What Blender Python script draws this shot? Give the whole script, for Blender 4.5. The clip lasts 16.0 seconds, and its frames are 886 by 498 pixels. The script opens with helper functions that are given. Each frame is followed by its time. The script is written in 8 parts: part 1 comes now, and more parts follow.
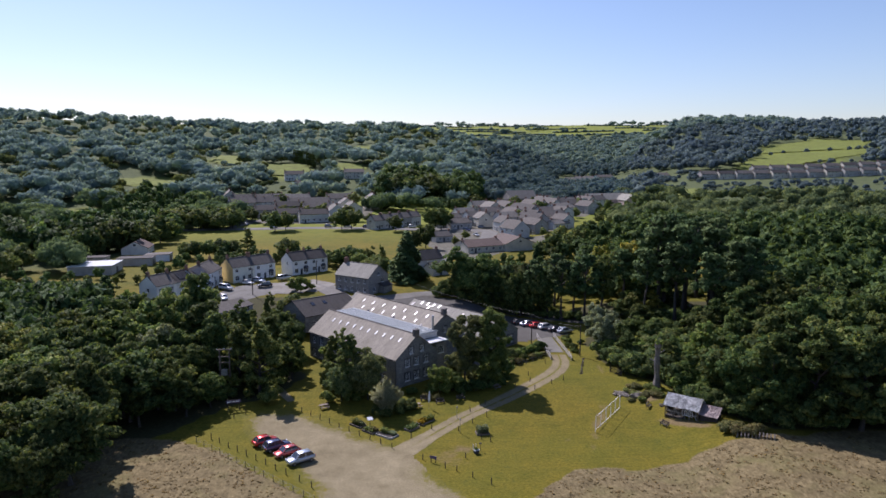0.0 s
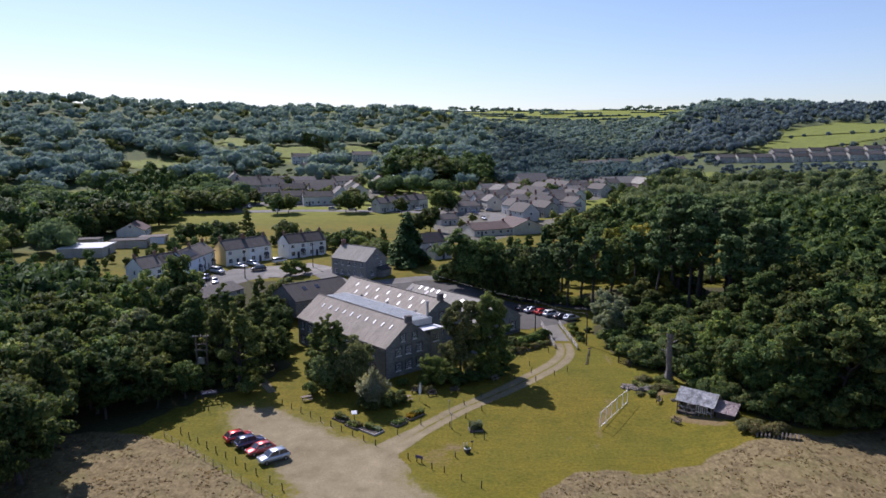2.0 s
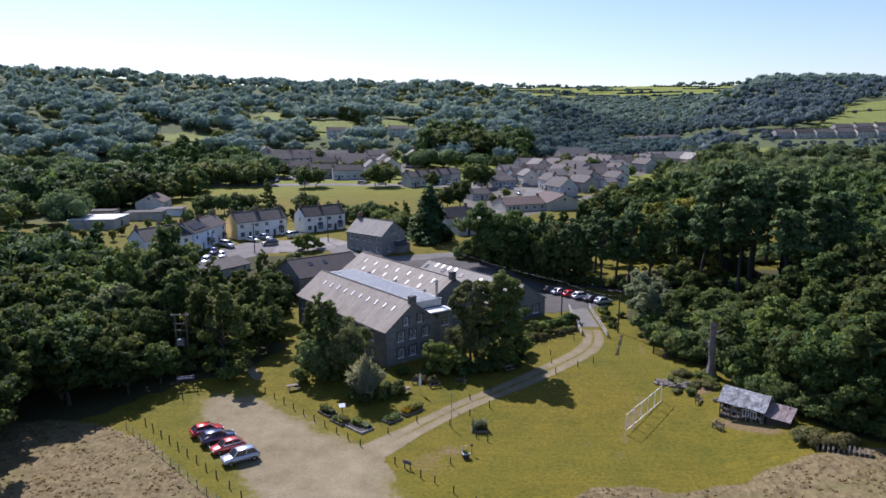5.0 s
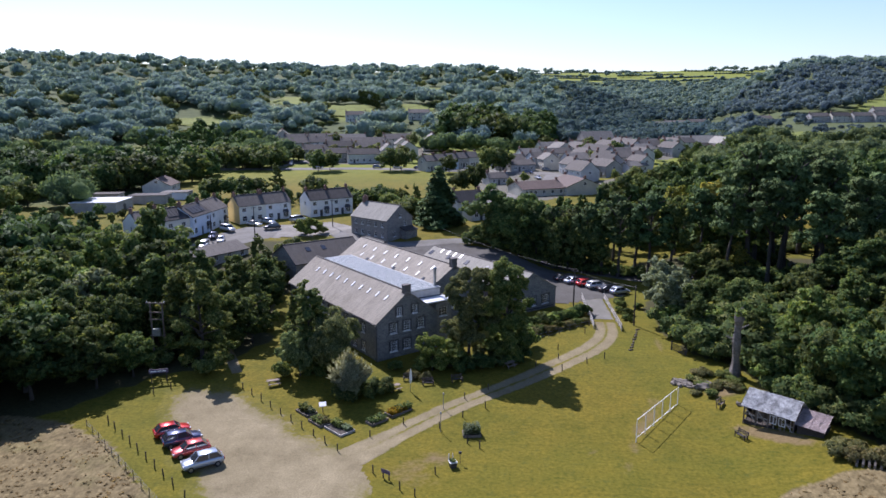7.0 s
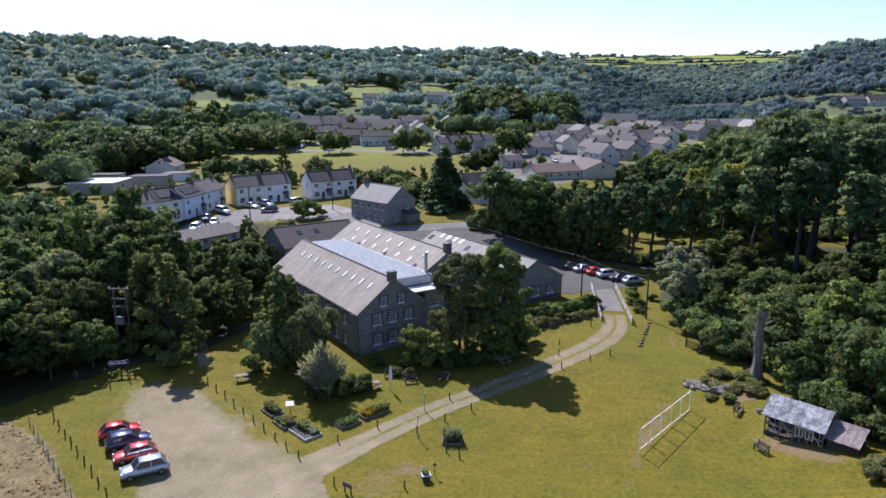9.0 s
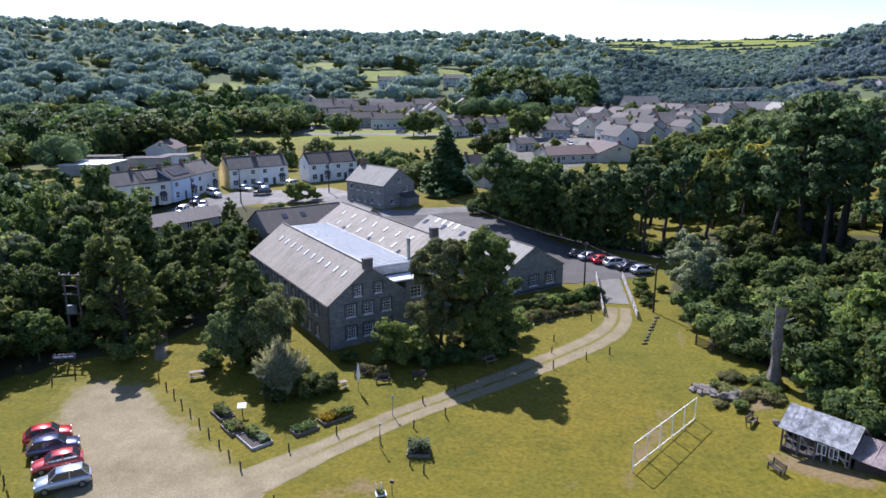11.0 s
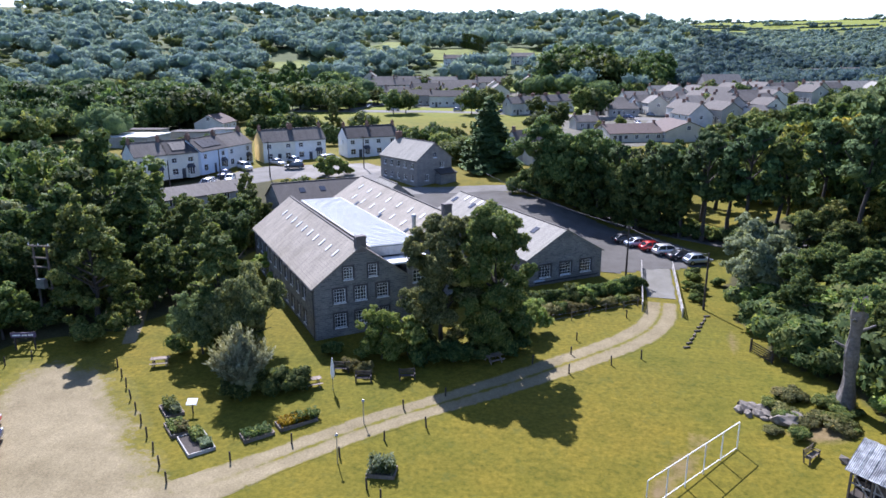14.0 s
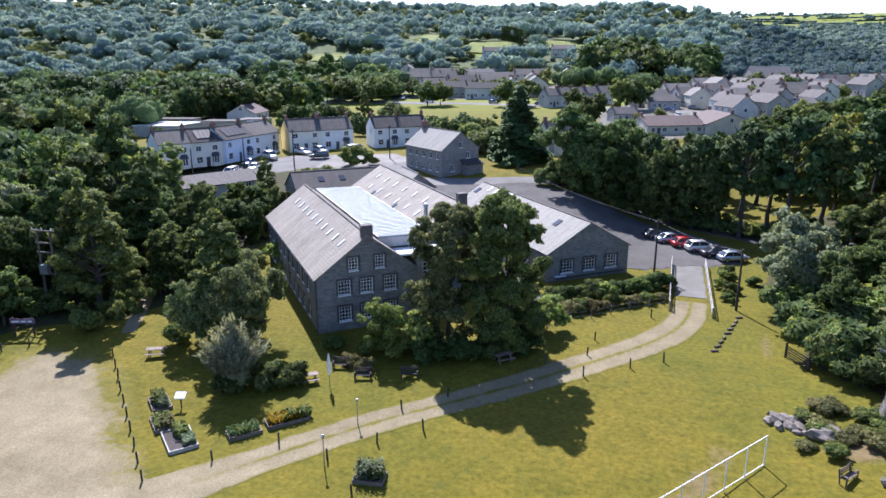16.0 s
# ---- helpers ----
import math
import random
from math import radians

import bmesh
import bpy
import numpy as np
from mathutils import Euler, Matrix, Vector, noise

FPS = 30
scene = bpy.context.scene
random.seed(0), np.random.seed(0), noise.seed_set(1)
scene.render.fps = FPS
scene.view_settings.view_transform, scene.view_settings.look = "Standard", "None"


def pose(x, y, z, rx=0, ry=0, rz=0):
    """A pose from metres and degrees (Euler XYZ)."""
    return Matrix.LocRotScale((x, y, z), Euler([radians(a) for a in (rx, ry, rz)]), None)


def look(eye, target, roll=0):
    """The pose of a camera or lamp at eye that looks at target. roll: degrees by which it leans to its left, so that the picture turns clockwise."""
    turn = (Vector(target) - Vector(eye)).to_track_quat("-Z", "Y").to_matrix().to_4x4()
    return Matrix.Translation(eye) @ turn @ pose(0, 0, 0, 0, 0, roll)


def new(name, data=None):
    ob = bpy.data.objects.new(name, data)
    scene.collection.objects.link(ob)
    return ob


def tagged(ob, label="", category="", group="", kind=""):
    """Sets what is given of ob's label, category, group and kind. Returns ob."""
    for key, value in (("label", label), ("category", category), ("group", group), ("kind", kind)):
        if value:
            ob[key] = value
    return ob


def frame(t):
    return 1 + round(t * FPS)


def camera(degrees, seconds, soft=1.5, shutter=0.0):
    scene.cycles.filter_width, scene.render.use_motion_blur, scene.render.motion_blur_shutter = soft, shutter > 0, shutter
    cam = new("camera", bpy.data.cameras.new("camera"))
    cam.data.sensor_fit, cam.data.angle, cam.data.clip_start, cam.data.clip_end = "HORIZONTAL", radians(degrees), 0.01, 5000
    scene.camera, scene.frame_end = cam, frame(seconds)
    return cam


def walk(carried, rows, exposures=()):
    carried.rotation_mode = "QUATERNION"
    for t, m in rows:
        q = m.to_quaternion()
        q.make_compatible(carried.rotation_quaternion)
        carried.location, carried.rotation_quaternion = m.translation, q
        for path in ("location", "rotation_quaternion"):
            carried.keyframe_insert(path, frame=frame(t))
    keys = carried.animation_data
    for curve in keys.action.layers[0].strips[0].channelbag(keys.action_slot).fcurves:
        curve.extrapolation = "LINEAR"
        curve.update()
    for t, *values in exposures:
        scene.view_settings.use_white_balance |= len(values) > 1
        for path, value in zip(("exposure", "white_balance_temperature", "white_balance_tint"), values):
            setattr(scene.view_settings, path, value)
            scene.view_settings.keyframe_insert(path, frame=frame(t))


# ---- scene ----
cam = camera(64.8, 16.0, 1.6)
PATH = [
    (0, (0.00, 0.00, 47.30), (-0.01, 99.05, 33.58), 0.08),
    (0.5, (0.98, 2.80, 46.74), (0.74, 101.77, 32.44), 0.02),
    (1, (1.85, 5.31, 46.01), (1.17, 104.21, 31.25), 0.06),
    (1.5, (2.80, 7.87, 45.42), (1.52, 106.69, 30.13), 0.08),
    (2, (3.72, 10.31, 44.85), (1.65, 109.05, 29.11), 0.11),
    (2.5, (4.55, 12.82, 44.21), (1.83, 111.46, 28.03), 0.13),
    (3, (5.51, 15.50, 43.57), (1.85, 114.03, 26.86), 0.15),
    (3.5, (6.35, 18.13, 42.94), (1.76, 116.53, 25.68), 0.16),
    (4, (7.38, 20.84, 42.28), (1.50, 119.07, 24.52), 0.13),
    (6.5, (12.00, 33.10, 39.80), (0.44, 130.37, 19.70), 0.07),
    (7, (12.92, 35.73, 39.08), (0.74, 132.84, 18.53), 0.01),
    (7.5, (13.84, 38.27, 38.42), (1.41, 135.23, 17.36), 0.05),
    (8, (14.75, 40.87, 37.86), (1.57, 137.63, 16.31), 0.03),
    (8.5, (15.64, 43.50, 37.18), (1.15, 139.98, 15.20), 0.01),
    (9, (16.52, 45.99, 36.72), (0.94, 142.18, 14.22), 0.06),
    (11.5, (21.17, 58.68, 33.55), (1.46, 153.56, 8.85), -0.05),
    (12, (22.09, 61.23, 32.85), (1.26, 155.75, 7.73), -0.05),
    (12.5, (22.90, 63.73, 32.24), (0.68, 157.82, 6.70), -0.06),
    (13, (23.75, 66.02, 31.63), (-0.52, 159.52, 5.78), -0.06),
    (13.5, (24.42, 67.99, 31.08), (-2.09, 160.80, 4.95), -0.04),
    (14, (25.15, 69.70, 30.57), (-3.67, 161.75, 4.18), -0.05),
    (14.5, (25.68, 71.15, 30.14), (-4.92, 162.54, 3.46), -0.02),
    (15, (26.17, 72.50, 29.73), (-5.32, 163.53, 2.86), -0.05),
    (15.5, (26.56, 73.62, 29.37), (-6.35, 164.09, 2.32), -0.03),
    (16, (26.81, 74.53, 29.05), (-7.34, 164.53, 1.98), -0.02),
]
EXPOSURE = [(0.0, 0.30, 5960, 25), (3.5, 0.43, 5840, 25), (7.0, 0.63, 5740, 24), (9.0, 0.74, 5710, 23), (12.5, 1.09, 5600, 22), (16.0, 1.22, 5600, 22)]
walk(cam, [(t, look(eye, target, roll)) for t, eye, target, roll in PATH], EXPOSURE)

# ---------------------------------------------------------------- world, sun
SUN_AZ, SUN_EL = -35.0, 46.0
world = bpy.data.worlds.new("sky")
scene.world = world
world.use_nodes = True
wn = world.node_tree
for n in list(wn.nodes):
    wn.nodes.remove(n)
sky = wn.nodes.new("ShaderNodeTexSky")
sky.sky_type = "NISHITA"
sky.sun_disc = False
sky.sun_elevation = radians(SUN_EL)
sky.sun_rotation = radians(SUN_AZ)
sky.altitude = 60.0
sky.air_density = 1.0
sky.dust_density = 0.5
sky.ozone_density = 2.6
wbg = wn.nodes.new("ShaderNodeBackground")
wbg.inputs["Strength"].default_value = 0.097
wout = wn.nodes.new("ShaderNodeOutputWorld")
wn.links.new(sky.outputs[0], wbg.inputs["Color"])
wn.links.new(wbg.outputs[0], wout.inputs["Surface"])

sun_data = bpy.data.lights.new("sun", "SUN")
sun_data.energy = 5.0
sun_data.angle = radians(0.53)
sun_data.color = (1.0, 0.94, 0.85)
sun = new("sun", sun_data)
sun_way = Vector((math.sin(radians(SUN_AZ)) * math.cos(radians(SUN_EL)), math.cos(radians(SUN_AZ)) * math.cos(radians(SUN_EL)), math.sin(radians(SUN_EL))))
sun.matrix_world = look(sun_way * 400, (0, 0, 0))


# ---------------------------------------------------------------- materials
def link(nt, a, b):
    nt.links.new(a, b)


def blank(name):
    m = bpy.data.materials.new(name)
    m.use_nodes = True
    nt = m.node_tree
    for n in list(nt.nodes):
        nt.nodes.remove(n)
    out = nt.nodes.new("ShaderNodeOutputMaterial")
    b = nt.nodes.new("ShaderNodeBsdfPrincipled")
    nt.links.new(b.outputs[0], out.inputs["Surface"])
    return m, nt, b


def node(nt, kind, **values):
    n = nt.nodes.new(kind)
    for k, v in values.items():
        n.inputs[k].default_value = v
    return n


def ramp(nt, src, stops):
    r = nt.nodes.new("ShaderNodeValToRGB")
    el = r.color_ramp.elements
    while len(el) < len(stops):
        el.new(0.5)
    for e, (p, c) in zip(el, stops):
        e.position = p
        e.color = (*c, 1) if len(c) == 3 else c
    nt.links.new(src, r.inputs[0])
    return r.outputs[0]


def mixc(nt, fac, a, b, mode="MIX"):
    m = nt.nodes.new("ShaderNodeMix")
    m.data_type = "RGBA"
    m.blend_type = mode
    for sock, v in ((m.inputs[0], fac), (m.inputs[6], a), (m.inputs[7], b)):
        if isinstance(v, (int, float)):
            sock.default_value = v
        elif isinstance(v, tuple):
            sock.default_value = (*v, 1)
        else:
            nt.links.new(v, sock)
    return m.outputs[2]


def coords(nt, which="Object"):
    return nt.nodes.new("ShaderNodeTexCoord").outputs[which]


def noise_tex(nt, vec, scale, detail=4.0, rough=0.6):
    n = node(nt, "ShaderNodeTexNoise", Scale=scale, Detail=detail, Roughness=rough)
    nt.links.new(vec, n.inputs["Vector"])
    return n.outputs["Fac"]


def bump(nt, b, height, strength=0.5, distance=0.05):
    n = node(nt, "ShaderNodeBump", Strength=strength, Distance=distance)
    nt.links.new(height, n.inputs["Height"])
    nt.links.new(n.outputs[0], b.inputs["Normal"])


def stained(name, colour, spread=0.25, grain=3.0, stain=0.25, rough=0.8, metal=0.0, relief=0.3, dark=0.55):
    """A surface with fine grain and broad stains of its own colour."""
    m, nt, b = blank(name)
    v = coords(nt)
    lo = tuple(c * (1 - spread) for c in colour)
    hi = tuple(min(1, c * (1 + spread)) for c in colour)
    fine = noise_tex(nt, v, grain, 6, 0.65)
    broad = noise_tex(nt, v, stain, 5, 0.6)
    c1 = ramp(nt, fine, [(0.3, lo), (0.7, hi)])
    c2 = ramp(nt, broad, [(0.35, (dark, dark, dark)), (0.6, (1, 1, 1))])
    col = mixc(nt, 0.8, c1, c2, "MULTIPLY")
    info = nt.nodes.new("ShaderNodeObjectInfo")
    tint = ramp(nt, info.outputs["Random"], [(0, (0.86, 0.86, 0.86)), (1, (1.0, 1.0, 1.0))])
    col = mixc(nt, 1.0, col, tint, "MULTIPLY")
    link(nt, col, b.inputs["Base Color"])
    b.inputs["Roughness"].default_value = rough
    b.inputs["Metallic"].default_value = metal
    if relief:
        bump(nt, b, fine, relief, 0.03)
    return m


def stone_wall(name, a, bcol, mortar, scale=1.0):
    m, nt, b = blank(name)
    v = coords(nt)
    mp = nt.nodes.new("ShaderNodeVectorMath")
    # walls run along x or y: the two are summed, so that courses show on both
    sep = nt.nodes.new("ShaderNodeSeparateXYZ")
    link(nt, v, sep.inputs[0])
    add = nt.nodes.new("ShaderNodeMath")
    link(nt, sep.outputs[0], add.inputs[0])
    link(nt, sep.outputs[1], add.inputs[1])
    comb = nt.nodes.new("ShaderNodeCombineXYZ")
    link(nt, add.outputs[0], comb.inputs[0])
    link(nt, sep.outputs[2], comb.inputs[1])
    wob = nt.nodes.new("ShaderNodeTexNoise")
    wob.inputs["Scale"].default_value = 1.3
    link(nt, v, wob.inputs["Vector"])
    mp.operation = "MULTIPLY_ADD"
    mp.inputs[1].default_value = (0.18, 0.18, 0.0)
    link(nt, wob.outputs["Color"], mp.inputs[0])
    link(nt, comb.outputs[0], mp.inputs[2])
    br = node(nt, "ShaderNodeTexBrick", Scale=scale)
    br.inputs["Color1"].default_value = (*a, 1)
    br.inputs["Color2"].default_value = (*bcol, 1)
    br.inputs["Mortar"].default_value = (*mortar, 1)
    br.inputs["Mortar Size"].default_value = 0.02
    br.inputs["Brick Width"].default_value = 0.55
    br.inputs["Row Height"].default_value = 0.22
    link(nt, mp.outputs[0], br.inputs["Vector"])
    fine = noise_tex(nt, v, 5.0, 6, 0.7)
    broad = noise_tex(nt, v, 0.5, 4, 0.6)
    col = mixc(nt, 0.7, br.outputs["Color"], ramp(nt, fine, [(0.3, (0.55, 0.55, 0.55)), (0.7, (1.25, 1.22, 1.18))]), "MULTIPLY")
    col = mixc(nt, 0.6, col, ramp(nt, broad, [(0.35, (0.65, 0.65, 0.66)), (0.65, (1.1, 1.08, 1.04))]), "MULTIPLY")
    link(nt, col, b.inputs["Base Color"])
    b.inputs["Roughness"].default_value = 0.9
    bump(nt, b, br.outputs["Fac"], -0.5, 0.04)
    return m


def slate_roof(name, colour, course=0.28, moss=0.15, rough=0.75, streak=0.35, gloss=0.22):
    """Roof covering with courses across the slope and streaks of weather down it; local y runs along the ridge."""
    m, nt, b = blank(name)
    v = coords(nt)
    sep = nt.nodes.new("ShaderNodeSeparateXYZ")
    link(nt, v, sep.inputs[0])
    comb = nt.nodes.new("ShaderNodeCombineXYZ")
    link(nt, sep.outputs[1], comb.inputs[0])
    link(nt, sep.outputs[0], comb.inputs[1])
    br = node(nt, "ShaderNodeTexBrick", Scale=1.0)
    br.inputs["Color1"].default_value = (*[c * 0.93 for c in colour], 1)
    br.inputs["Color2"].default_value = (*[min(1, c * 1.07) for c in colour], 1)
    br.inputs["Mortar"].default_value = (*[c * 0.6 for c in colour], 1)
    br.inputs["Mortar Size"].default_value = 0.012
    br.inputs["Brick Width"].default_value = course * 1.3
    br.inputs["Row Height"].default_value = course
    link(nt, comb.outputs[0], br.inputs["Vector"])
    st = nt.nodes.new("ShaderNodeVectorMath")
    st.operation = "MULTIPLY"
    st.inputs[1].default_value = (0.25, 1.6, 0.25)
    link(nt, v, st.inputs[0])
    streaks = noise_tex(nt, st.outputs[0], 0.9, 6, 0.7)
    broad = noise_tex(nt, v, 0.22, 5, 0.65)
    col = mixc(nt, streak + 0.3, br.outputs["Color"], ramp(nt, streaks, [(0.3, (0.6, 0.58, 0.56)), (0.7, (1.2, 1.18, 1.16))]), "MULTIPLY")
    mossy = ramp(nt, broad, [(0.5, (0, 0, 0)), (0.72, (moss, moss, moss))])
    col = mixc(nt, mossy, col, (0.10, 0.085, 0.05))
    link(nt, col, b.inputs["Base Color"])
    b.inputs["Roughness"].default_value = rough
    b.inputs["Specular IOR Level"].default_value = gloss
    bump(nt, b, br.outputs["Fac"], -0.4, 0.03)
    return m


def foliage(name, dark, mid, light, rough=0.6, trans=0.42, patch_size=0.35, gain=2.75, grain=4.2, patches=0.7, mottle=0.9):
    m, nt, b = blank(name)
    dark, mid, light = (tuple(c * gain for c in k) for k in (dark, mid, light))
    geo = nt.nodes.new("ShaderNodeNewGeometry")
    info = nt.nodes.new("ShaderNodeObjectInfo")
    col = ramp(nt, geo.outputs["Random Per Island"], [(0.0, dark), (0.55, mid), (1.0, light)])
    v = coords(nt)
    patch = noise_tex(nt, v, patch_size, 3, 0.6)
    col = mixc(nt, patches, col, ramp(nt, patch, [(0.3, (0.58, 0.66, 0.68)), (0.7, (1.36, 1.24, 1.0))]), "MULTIPLY")
    fine = noise_tex(nt, v, grain, 4, 0.75)
    col = mixc(nt, mottle, col, ramp(nt, fine, [(0.34, (0.45, 0.5, 0.5)), (0.5, (1, 1, 1)), (0.68, (1.65, 1.5, 1.25))]), "MULTIPLY")
    hs = nt.nodes.new("ShaderNodeHueSaturation")
    mr = nt.nodes.new("ShaderNodeMapRange")
    mr.inputs["To Min"].default_value = 0.48
    mr.inputs["To Max"].default_value = 0.52
    link(nt, info.outputs["Random"], mr.inputs["Value"])
    link(nt, mr.outputs[0], hs.inputs["Hue"])
    mv = nt.nodes.new("ShaderNodeMapRange")
    mv.inputs["To Min"].default_value = 0.7
    mv.inputs["To Max"].default_value = 1.25
    mul = nt.nodes.new("ShaderNodeMath")
    mul.operation = "MULTIPLY"
    mul.inputs[1].default_value = 7.31
    frc = nt.nodes.new("ShaderNodeMath")
    frc.operation = "FRACT"
    link(nt, info.outputs["Random"], mul.inputs[0])
    link(nt, mul.outputs[0], frc.inputs[0])
    link(nt, frc.outputs[0], mv.inputs["Value"])
    link(nt, mv.outputs[0], hs.inputs["Value"])
    link(nt, col, hs.inputs["Color"])
    link(nt, hs.outputs[0], b.inputs["Base Color"])
    b.inputs["Roughness"].default_value = rough
    b.inputs["Specular IOR Level"].default_value = 0.06
    bump(nt, b, fine, 0.7, 0.55 / grain)
    tr = nt.nodes.new("ShaderNodeBsdfTranslucent")
    link(nt, mixc(nt, 1.0, hs.outputs[0], (1.2, 1.12, 0.75), "MULTIPLY"), tr.inputs["Color"])
    ms = nt.nodes.new("ShaderNodeMixShader")
    ms.inputs[0].default_value = trans
    link(nt, b.outputs[0], ms.inputs[1])
    link(nt, tr.outputs[0], ms.inputs[2])
    out = [n for n in nt.nodes if n.type == "OUTPUT_MATERIAL"][0]
    link(nt, ms.outputs[0], out.inputs["Surface"])
    return m


def glossy(name, colour, rough=0.15, metal=0.0, coat=0.0, spec=0.5):
    m, nt, b = blank(name)
    v = coords(nt)
    n = noise_tex(nt, v, 2.0, 3)
    col = mixc(nt, 0.25, colour, ramp(nt, n, [(0.3, (0.7, 0.7, 0.7)), (0.7, (1, 1, 1))]), "MULTIPLY")
    link(nt, col, b.inputs["Base Color"])
    b.inputs["Roughness"].default_value = rough
    b.inputs["Metallic"].default_value = metal
    b.inputs["Coat Weight"].default_value = coat
    b.inputs["Coat Roughness"].default_value = 0.05
    b.inputs["Specular IOR Level"].default_value = spec
    return m


M = {}
M["stone"] = stone_wall("dark_stone", (0.125, 0.134, 0.142), (0.235, 0.236, 0.225), (0.29, 0.287, 0.27))
M["stone_light"] = stone_wall("grey_stone", (0.20, 0.195, 0.19), (0.28, 0.27, 0.25), (0.33, 0.31, 0.29))
M["surround"] = stained("dark_brick", (0.09, 0.085, 0.09), 0.3, 6, 0.6, 0.85)
M["roof_mill"] = slate_roof("weathered_slate", (0.272, 0.248, 0.205), 0.3, 0.35)
M["roof_hall"] = slate_roof("pale_slate", (0.25, 0.243, 0.212), 0.3, 0.12)
M["roof_pale"] = slate_roof("weathered_grey_slate", (0.19, 0.18, 0.163), 0.3, 0.2, 0.8, 0.35, 0.15)
M["roof_dark"] = slate_roof("dark_slate", (0.072, 0.068, 0.066), 0.28, 0.2, 0.8, 0.35, 0.15)
M["roof_mid"] = slate_roof("grey_slate", (0.125, 0.116, 0.107), 0.28, 0.2, 0.8, 0.35, 0.15)
M["roof_brown"] = slate_roof("brown_tile", (0.11, 0.080, 0.070), 0.3, 0.2)
M["iron"] = stained("corrugated_iron", (0.5376, 0.5376, 0.5268), 0.35, 2.2, 1.1, 0.6, 0.0, 0.2, 0.38)
M["rust"] = stained("rusty_iron", (0.42, 0.34, 0.32), 0.35, 2.5, 0.5, 0.7)
M["white_wall"] = stained("white_render", (0.86, 0.86, 0.85), 0.06, 4, 0.35, 0.85, dark=0.82, relief=0.1)
M["cream_wall"] = stained("cream_render", (0.82, 0.79, 0.68), 0.06, 4, 0.35, 0.85, dark=0.82, relief=0.1)
M["yellow_wall"] = stained("yellow_render", (0.76, 0.55, 0.22), 0.06, 4, 0.35, 0.85, dark=0.85, relief=0.1)
M["blue_wall"] = stained("pale_blue_render", (0.66, 0.72, 0.80), 0.06, 4, 0.35, 0.85, dark=0.85, relief=0.1)
M["pink_wall"] = stained("pink_render", (0.60, 0.44, 0.40), 0.08, 4, 0.35, 0.85, dark=0.85, relief=0.1)
M["grey_wall"] = stained("grey_render", (0.62, 0.61, 0.58), 0.1, 4, 0.35, 0.85, relief=0.1)
M["white_paint"] = stained("white_paint", (0.80, 0.80, 0.79), 0.04, 5, 0.7, 0.5, dark=0.88, relief=0.0)
M["dark_paint"] = stained("dark_paint", (0.05, 0.055, 0.07), 0.2, 5, 0.7, 0.5, relief=0.0)
M["pane"] = glossy("window_glass", (0.025, 0.03, 0.04), 0.08, 0.0, 0.0, 0.8)
M["skylight"] = stained("skylight_sheet", (0.80, 0.80, 0.80), 0.05, 4, 1.0, 0.4, dark=0.8, relief=0.0)
M["panel"] = glossy("solar_panel", (0.02, 0.022, 0.028), 0.5, 0.0, 0.0, 0.25)
M["glazing"] = glossy("roof_glazing", (0.18, 0.212, 0.222), 0.6, 0.0, 0.0, 0.12)
M["wood"] = stained("weathered_wood", (0.17, 0.14, 0.11), 0.35, 6, 0.8, 0.85)
M["dark_wood"] = stained("dark_wood", (0.055, 0.045, 0.04), 0.35, 6, 0.8, 0.85)
M["table_wood"] = stained("oiled_wood", (0.24, 0.19, 0.145), 0.3, 5, 0.8, 0.8)
M["pale_wood"] = stained("silvered_wood", (0.40, 0.38, 0.35), 0.3, 5, 0.8, 0.85)
M["bark"] = stained("bark", (0.065, 0.056, 0.047), 0.4, 7, 0.8, 0.95, relief=0.8)
M["snag"] = stained("dead_trunk", (0.20, 0.18, 0.16), 0.4, 4, 0.7, 0.95, relief=0.9)
M["rock"] = stained("grey_rock", (0.2146, 0.1872, 0.153), 0.35, 3, 0.6, 0.9, relief=0.9)
M["metal"] = stained("galvanised_metal", (0.42, 0.43, 0.44), 0.15, 6, 0.8, 0.45, 0.6, relief=0.0)
M["soil"] = stained("dark_soil", (0.06, 0.05, 0.042), 0.4, 9, 1.0, 0.95, relief=0.9)
M["stack"] = stained("chimney_stone", (0.17, 0.15, 0.14), 0.3, 6, 0.7, 0.9)
M["brick"] = stained("red_brick", (0.26, 0.15, 0.11), 0.3, 8, 0.7, 0.9)
M["tyre"] = stained("tyre_rubber", (0.03, 0.03, 0.03), 0.2, 8, 1.0, 0.85, relief=0.0)
M["rim"] = glossy("alloy", (0.45, 0.45, 0.46), 0.3, 0.9)
M["carglass"] = glossy("car_glass", (0.03, 0.035, 0.045), 0.04, 0.0, 0.0, 1.0)
M["lamp_red"] = glossy("tail_lamp", (0.35, 0.02, 0.02), 0.2)
M["lamp_clear"] = glossy("head_lamp", (0.7, 0.72, 0.75), 0.1, 0.2)
for key, c in dict(car_red=(0.55, 0.03, 0.025), car_blue=(0.055, 0.065, 0.13), car_silver=(0.42, 0.47, 0.54), car_white=(0.75, 0.75, 0.75), car_black=(0.03, 0.03, 0.035), car_grey=(0.22, 0.23, 0.25), car_pink=(0.55, 0.08, 0.07)).items():
    M[key] = glossy(key, c, 0.32, 0.55, 1.0)
M["sign_blue"] = stained("sign_purple", (0.12, 0.09, 0.17), 0.1, 4, 0.5, 0.5, relief=0.0)
M["sign_white"] = stained("sign_white", (0.82, 0.83, 0.84), 0.04, 4, 0.5, 0.3, dark=0.9, relief=0.0)
